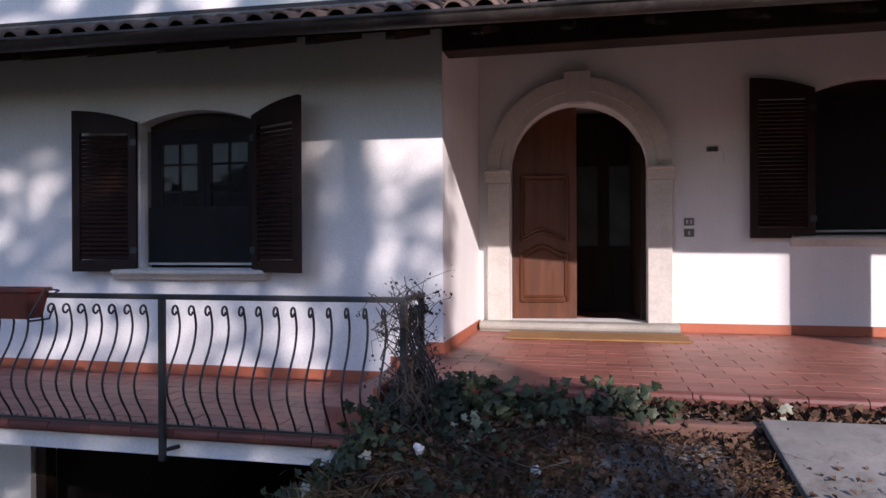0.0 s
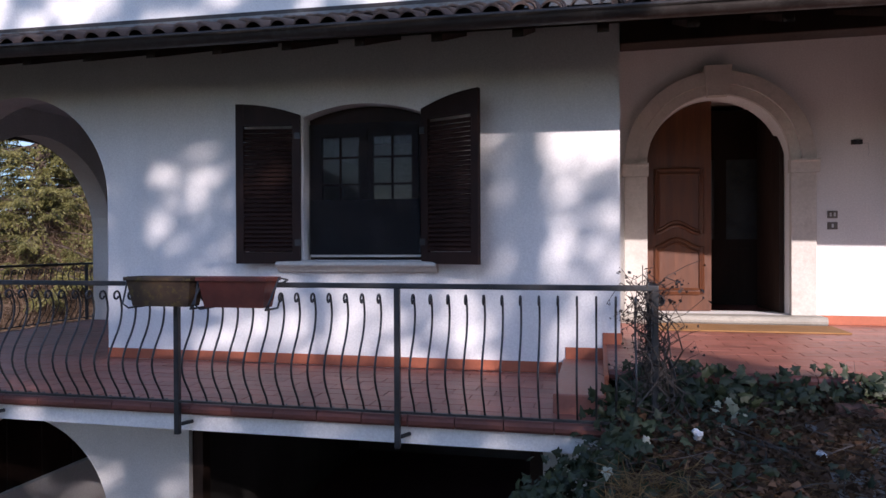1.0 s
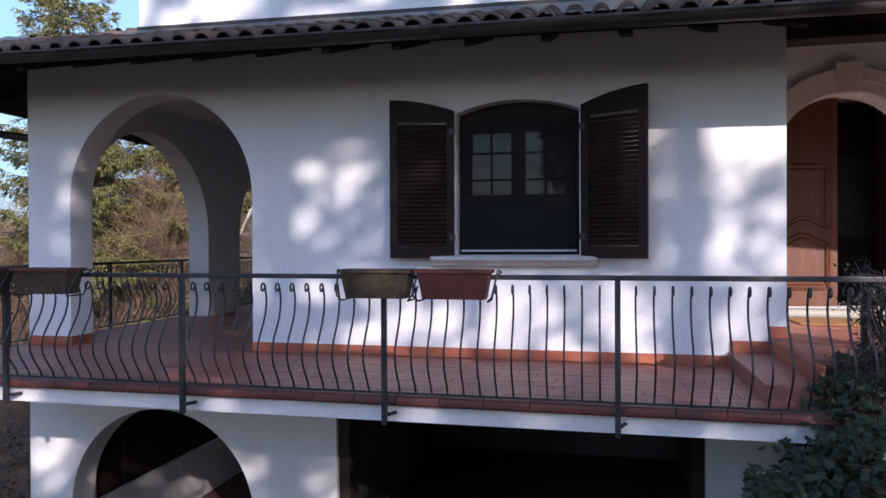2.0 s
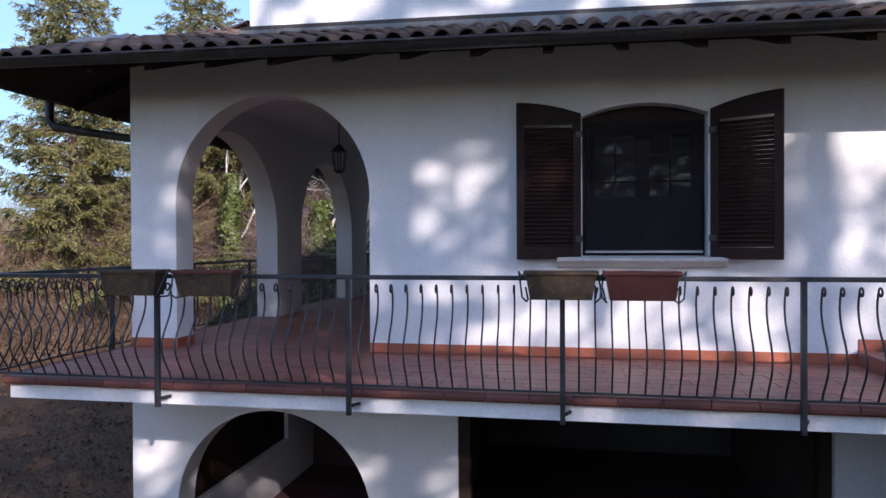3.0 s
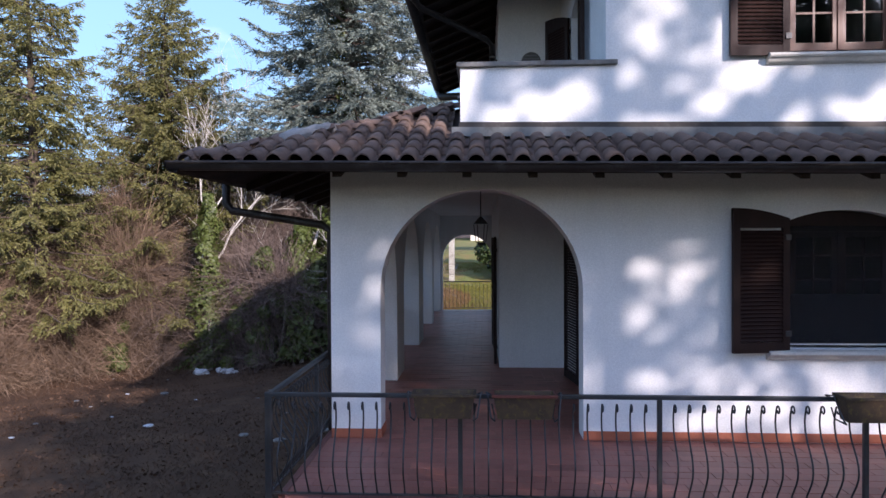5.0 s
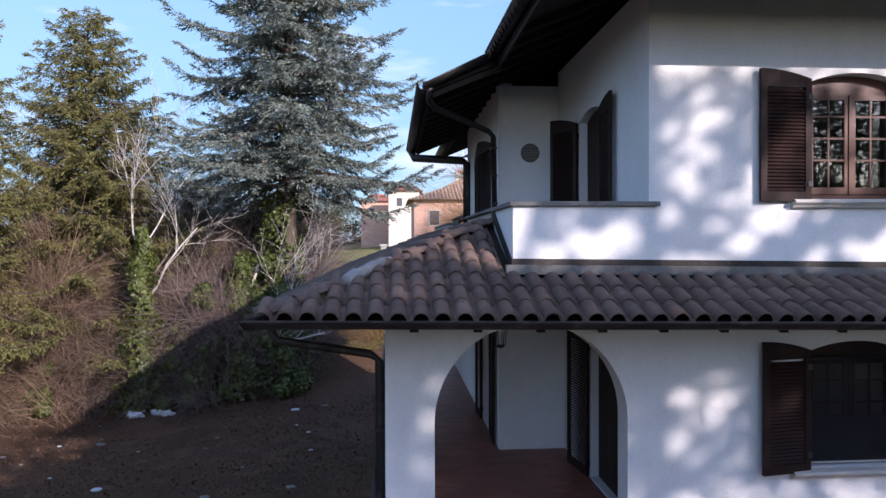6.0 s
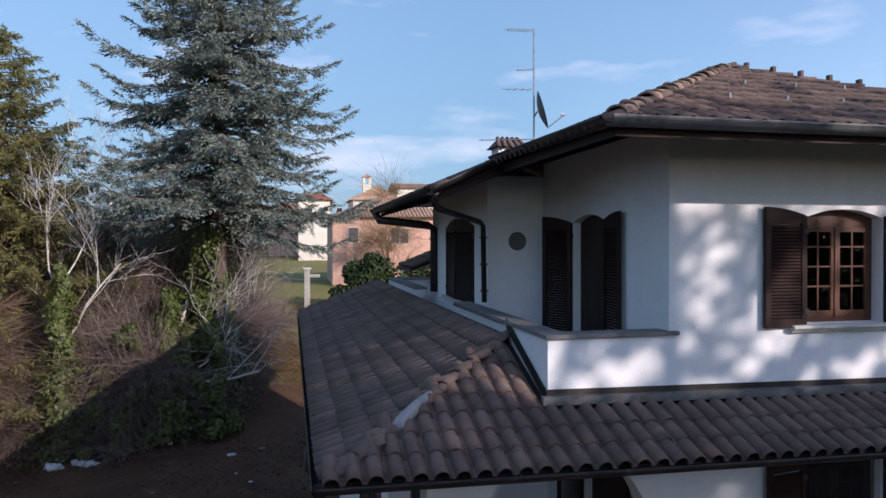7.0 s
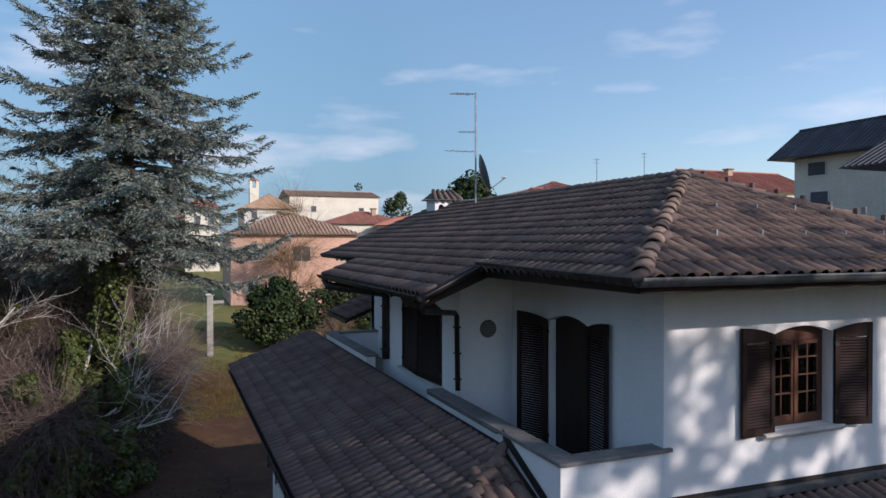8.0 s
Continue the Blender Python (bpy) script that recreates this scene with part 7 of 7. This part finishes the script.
    part("shaft", cube(x - 1.3, x + 1.3, y - 1.3, y + 1.3, 3, 23.0), M_CREAM, b)
    for sx in (-1, 1):
        for sy in (-1, 1):
            part("pier", cube(x + sx * 0.95 - 0.35, x + sx * 0.95 + 0.35, y + sy * 0.95 - 0.35, y + sy * 0.95 + 0.35, 23.001, 25.2), M_CREAM, b)
    bm = bmesh.new()
    bmesh.ops.create_cone(bm, cap_ends=True, segments=4, radius1=2.2, radius2=0.1, depth=1.0, matrix=Matrix.Translation((x, y, 25.71)) @ pose(0, 0, 0, 0, 0, 45))
    part("cap", bm, M_REDROOF, b)
    for x, y, top, r, n in ((31.0, 160, 22.0, 3.0, 4000), (40.5, 160, 23.6, 4.8, 6000), (15.3, 60.0, 15.2, 4.6, 8000), (26.5, 72.0, 14.4, 1.5, 2500), (-22.0, 150, 14, 7, 5000), (-9.0, 140, 15, 6, 4000)):
        leaf_mass("distant_pine", "distant dark evergreen above the roofs", x, y, r, r, top - gz(x, y) - r * 0.2, n, int(x * 7) % 97 + 100, M_HEDGE, 0.5, "tree", clumps=60)
    for x, top in ((30.5, 15.7), (36.7, 16.6)):
        c = thing("far_aerial", "thin television aerial over a village roof", "aerial", "village aerials")
        part("mast", tube(bmesh.new(), [(x, 60.4, gz(x, 60.4)), (x, 60.4, top)], 0.03, 5), M_IRON, c)
        for k in range(5):
            part("element", tube(bmesh.new(), [(x - 0.35, 60.2 + 0.1 * k, top - 0.1 - 0.35 * (k % 2)), (x + 0.35, 60.2 + 0.1 * k, top - 0.1 - 0.35 * (k % 2))], 0.012, 4), M_IRON, c)
    g = thing("gate_pillar", "white rendered gate pillar", "gate pillar")
    part("shaft", cube(-9.8, -9.42, 44.8, 45.2, gz(-9.6, 45) - 0.2, 3.4, bevel=0.02), M_STEP, g)
    part("cap", cube(-9.88, -9.34, 44.72, 45.28, 3.401, 3.5, bevel=0.02), M_STONE, g)
    part("arm", cube(-9.421, -8.75, 44.92, 45.12, 2.85, 3.05, bevel=0.02), M_STEP, g)
    single("road_strip", sheet([(-30, 47.2, gz(-14, 47) + 0.12), (-9.4, 49.4, gz(-11, 49) + 0.12), (-9.4, 53, gz(-11, 52) + 0.16), (-30, 53, gz(-14, 52) + 0.12)], 0.1), M_CONC, "pale asphalt lane beyond the garden", "road", "structure")


village()


def far_woods():
    """Soft line of bare woods beyond the garden to the west."""
    rng = np.random.default_rng(51)
    n = 40000
    x, y = rng.uniform(-190, -24, n), rng.uniform(75, 150, n)
    h = rng.uniform(0.2, 1, n)
    z = np.array([gz(a, b) for a, b in zip(x, y)]) + h * (6 + 4 * np.sin(x * 0.11) * np.cos(y * 0.07))
    d = rng.normal(0, 0.35, (n, 3)) + np.array((0, 0, 1))
    tagged(new("far_woods", sprigs(np.stack([x, y, z], 1), d, rng.uniform(1.5, 3.6, n), rng.uniform(0.1, 0.3, n), M_TWIGGREY, "far_woods")), "distant leafless woodland", "woods", kind="stuff")


far_woods()

# ---- trees to the south that shade the house ----
SUNFLECKS = ((-5.94, 1.34, 0.27, 0.17), (-5.5, 1.66, 0.2, 0.2), (-5.79, 1.89, 0.17, 0.12), (-5.3, 1.92, 0.25, 0.17), (-6.17, 1.72, 0.15, 0.12), (-5.53, 1.13, 0.15, 0.09),
             (-5.01, 1.16, 0.07, 0.16), (-5.9, 0.57, 0.14, 0.2), (-5.33, 0.66, 0.16, 0.22), (-5.3, 0.28, 0.2, 0.14), (-4.7, 0.6, 0.2, 0.2), (-8.78, 1.17, 0.16, 0.1), (-8.88, -1.2, 0.26, 0.4),
             (-1.42, 1.66, 0.2, 0.2), (-1.4, 1.2, 0.2, 0.26), (-2.1, 1.18, 0.1, 0.08), (-1.72, 1.38, 0.16, 0.08), (-1.95, 0.96, 0.16, 0.1), (-1.6, 0.78, 0.3, 0.16))


def sun_gap(x, z):
    """How open the crowns are, given where a sun ray through them meets the facade."""
    if x > -0.9:
        return 1.0 if z < 3.0 else 0.8
    u, v = x + 0.45 * z, z - 0.45 * x
    fine = noise.noise(Vector((u * 4.2, v * 7.0, 9)))
    small = noise.noise(Vector((u * 6.0, v * 8.0, 3)))
    f = noise.noise(Vector((u * 1.3, v * 2.4, 0.5))) + 0.6 * noise.noise(Vector((u * 3.1, v * 4.6, 4)))
    if x > -2.35 + 0.9 * fine and 1.88 + 0.5 * small < z < 2.4:
        return 0.98
    for a, b, r, h in SUNFLECKS:
        if ((x - a) / r) ** 2 + ((z - b) / h) ** 2 < 1.2:
            return 0.95 if small > -0.1 else 0.2
    if z > 9.4:
        return 1.0
    if z > 6.45:
        return 0.95 if f + 0.4 > 0 else 0.4
    if z > 3.3:
        return 0.95 if f + 0.5 * fine + (-0.1 if z < 4.3 else 0.04) > 0 else 0.34
    if -0.2 < z < 0.85 and x > -6.4:
        return 0.85 if noise.noise(Vector((x * 3.4 + z * 0.8, z * 1.3, 6))) + 0.4 * fine > 0.02 else 0.25
    if x > -3.0 and z > -0.2:
        return 0.95 if 0.7 * f + 0.8 * fine + (0.12 if x > -1.85 else -0.22) > 0 else 0.08
    return 0.6 if f > 0.42 else 0.06


def shade_tree(w, s, low, high, radius, count, seed):
    """A broad evergreen s metres from the facade towards the sun, w along it; crown between the heights given."""
    rng = np.random.default_rng(seed)
    x0, y0 = w + s * math.sin(SUN_AZ), W - s * math.cos(SUN_AZ)
    t = thing("garden_evergreen", "tall spreading evergreen on the south side of the garden", "tree")
    ground_z = gz(x0, y0)
    rise = s * math.tan(SUN_EL)
    cen = np.stack([rng.uniform(-1, 1, 60), rng.uniform(-1, 1, 60) * 0.6, rng.uniform(0, 1, 60)], 1)
    cen = cen[(cen[:, 0] ** 2 + (2 * cen[:, 2] - 1) ** 2) < 1.25]
    paths = [([(x0, y0, ground_z), (x0 + 0.2, y0, ground_z + rise * 0.6), (x0, y0, high + rise)], 0.35, 0.08)]
    cpos = []
    for a, b, c in cen:
        p = np.array((x0 + a * radius * math.cos(SUN_AZ) - b * 2.5 * math.sin(SUN_AZ), y0 + a * radius * math.sin(SUN_AZ) + b * 2.5, low + rise + (high - low) * c))
        cpos.append(p)
        paths.append(([(x0, y0, p[2] - 2.2), (np.array((x0, y0, p[2] - 1.5)) + p) / 2, p], 0.07, 0.02))
    vs, fs = branch_tubes(paths[:1], 7)
    ob = new("trunk", raw("trunk", vs, fs, M_BARK, True))
    ob.parent = t
    cpos = np.array(cpos)
    base = cpos[rng.integers(0, len(cpos), count)] + rng.normal(0, 1, (count, 3)) * np.array((0.95, 0.95, 0.75))
    # leave the crown open where sunlight is seen to come through
    k = (W - base[:, 1]) / SUN_DIR.y
    px, pz = base[:, 0] + k * SUN_DIR.x, base[:, 2] + k * SUN_DIR.z
    keep = np.array([sun_gap(a, b) for a, b in zip(px, pz)]) < rng.uniform(0, 1, count)
    base = base[keep]
    nrm = rng.normal(size=base.shape)
    ob = new("foliage", leaves(base, nrm, rng.uniform(0.09, 0.18, len(base)), M_HEDGE, "foliage"))
    ob.parent = t
    tagged(ob, kind="stuff")


for q, (w, s, low, high, radius, count) in enumerate(((-9.8, 23, -3.5, 5.4, 2.6, 9500), (-6.2, 22, -3.5, 9.2, 3.2, 16000), (-2.2, 23, -3.0, 9.2, 3.0, 14000), (3.4, 26, -2.0, 5.5, 3.6, 6500))):
    shade_tree(w, s, low, high, radius, int(count * 2.4), 300 + q)


def south_woods():
    """Belt of dark trees round the south of the garden, behind the camera, met only in reflections."""
    rng = np.random.default_rng(77)
    n = 26000
    a = rng.uniform(radians(-92), radians(92), n)
    d = rng.uniform(34, 46, n)
    x, y = -4 + d * np.sin(a), 2 - d * np.cos(a)
    # heights raised to block low sky light on the walls under the eaves
    tall = np.where((a > radians(-38)) & (a < radians(-4)), 8.0, np.where((a > radians(18)) & (a < radians(52)), 10.5, 17.0))
    h = (tall + 1.4 * np.sin(a * 9) + 1.2 * np.sin(a * 23)) * np.sqrt(rng.uniform(0.0, 1, n))
    base = np.stack([x, y, -3.2 + h], 1)
    tagged(new("south_woods", leaves(base, rng.normal(size=(n, 3)), rng.uniform(0.5, 1.1, n), M_HEDGE, "south_woods")), "unseen belt of dark evergreen trees that holds back low sky light", "woods", kind="stuff")


south_woods()


# ---- floor tiles ----
def floor_tiles(name, label, x0, x1, y0, y1, z, tw, td, pieces, along_x=True):
    """Terracotta tiles in running bond with open joints; those for which pieces(x, y) holds are objects of their own."""
    t = thing(name, label, "floor", kind="structure")
    gap, th, ch = 0.006, 0.012, 0.002
    shapes = {}

    def mesh(w, d):
        key = (round(w, 3), round(d, 3))
        if key not in shapes:
            a, b = w / 2, d / 2
            vs = [(-a, -b, -th), (a, -b, -th), (a, b, -th), (-a, b, -th), (-a, -b, -ch), (a, -b, -ch), (a, b, -ch), (-a, b, -ch), (-a + ch, -b + ch, 0), (a - ch, -b + ch, 0), (a - ch, b - ch, 0), (-a + ch, b - ch, 0)]
            fs = [(0, 1, 5, 4), (1, 2, 6, 5), (2, 3, 7, 6), (3, 0, 4, 7), (4, 5, 9, 8), (5, 6, 10, 9), (6, 7, 11, 10), (7, 4, 8, 11), (8, 9, 10, 11)]
            shapes[key] = (vs, fs, raw("tile", vs, fs, M_TERRA))
        return shapes[key]
    verts, faces = [], []
    rows = int(math.ceil((y1 - y0) / td))
    for r in range(rows):
        ya, yb = y0 + r * td, min(y0 + (r + 1) * td, y1)
        u = x0 - (tw / 2 if r % 2 else 0)
        while u < x1 - 0.01:
            a, b = max(u, x0), min(u + tw, x1)
            u += tw
            if b - a < 0.03 or yb - ya < 0.03:
                continue
            vs, fs, me = mesh(b - a - gap, yb - ya - gap)
            c = Vector(((a + b) / 2, (ya + yb) / 2, z + random.uniform(-0.0015, 0.0015)))
            if pieces(c.x, c.y):
                ob = new("tile", me)
                ob.parent = t
                ob.matrix_world = Matrix.Translation(c) @ pose(0, 0, 0, random.uniform(-0.2, 0.2), random.uniform(-0.2, 0.2), 0)
            else:
                base = len(verts)
                verts.extend([(c.x + p[0], c.y + p[1], c.z + p[2]) for p in vs])
                faces.extend([tuple(base + i for i in f) for f in fs])
    if verts:
        ob = new("tiles", raw("tiles", verts, faces, M_TERRA))
        ob.parent = t
        tagged(ob, kind="stuff")
    return t


def nosing(parent, a, b, out, z, n):
    """Bull-nosed edge tiles from a to b."""
    a, b, o = Vector(a), Vector(b), Vector(out)
    ln = (b - a).length / n
    prof = [(0, 0.002), (-0.05, 0.002), (-0.07, -0.008), (-0.08, -0.028), (-0.078, -0.052), (-0.062, -0.072), (0, -0.074)]
    d = (b - a).normalized()
    vs = []
    for s in (0.003, ln - 0.004):
        vs += [d * s - o * u + Vector((0, 0, v)) for u, v in prof]
    k = len(prof)
    fs = [(i, (i + 1) % k, k + (i + 1) % k, k + i) for i in range(k)] + [tuple(range(k))[::-1], tuple(range(k, 2 * k))]
    me = raw("edge_tile", vs, fs, M_EDGE)
    for i in range(n):
        ob = new("edge_tile", me)
        ob.parent = parent
        ob.matrix_world = Matrix.Translation(a + d * ln * i + Vector((0, 0, z)))


porch = floor_tiles("floor_porch", "terracotta tiled porch floor in running bond", -1.385, 6.9, 4.58, PD - 0.015, PORCH, 0.33, 0.165, lambda x, y: x < 2.6)
nosing(porch, (-1.39, 4.58, 0), (6.9, 4.58, 0), (0, -1, 0), PORCH, 25)
terrace = floor_tiles("floor_terrace", "terracotta tiled terrace floor", -9.16, -1.405, 4.10, W - 0.015, 0.0, 0.33, 0.165, lambda x, y: True)
floor_tiles("floor_arcade", "terracotta tiled arcade floor", -9.16, XI - 0.01, W - 0.012, 19.9, 0.0, 0.33, 0.165, lambda x, y: False)
nosing(terrace, (-9.17, 4.1, 0), (-1.41, 4.1, 0), (0, -1, 0), 0.0, 24)
nosing(terrace, (-9.17, 19.9, 0), (-9.17, 4.1, 0), (-1, 0, 0), 0.0, 48)
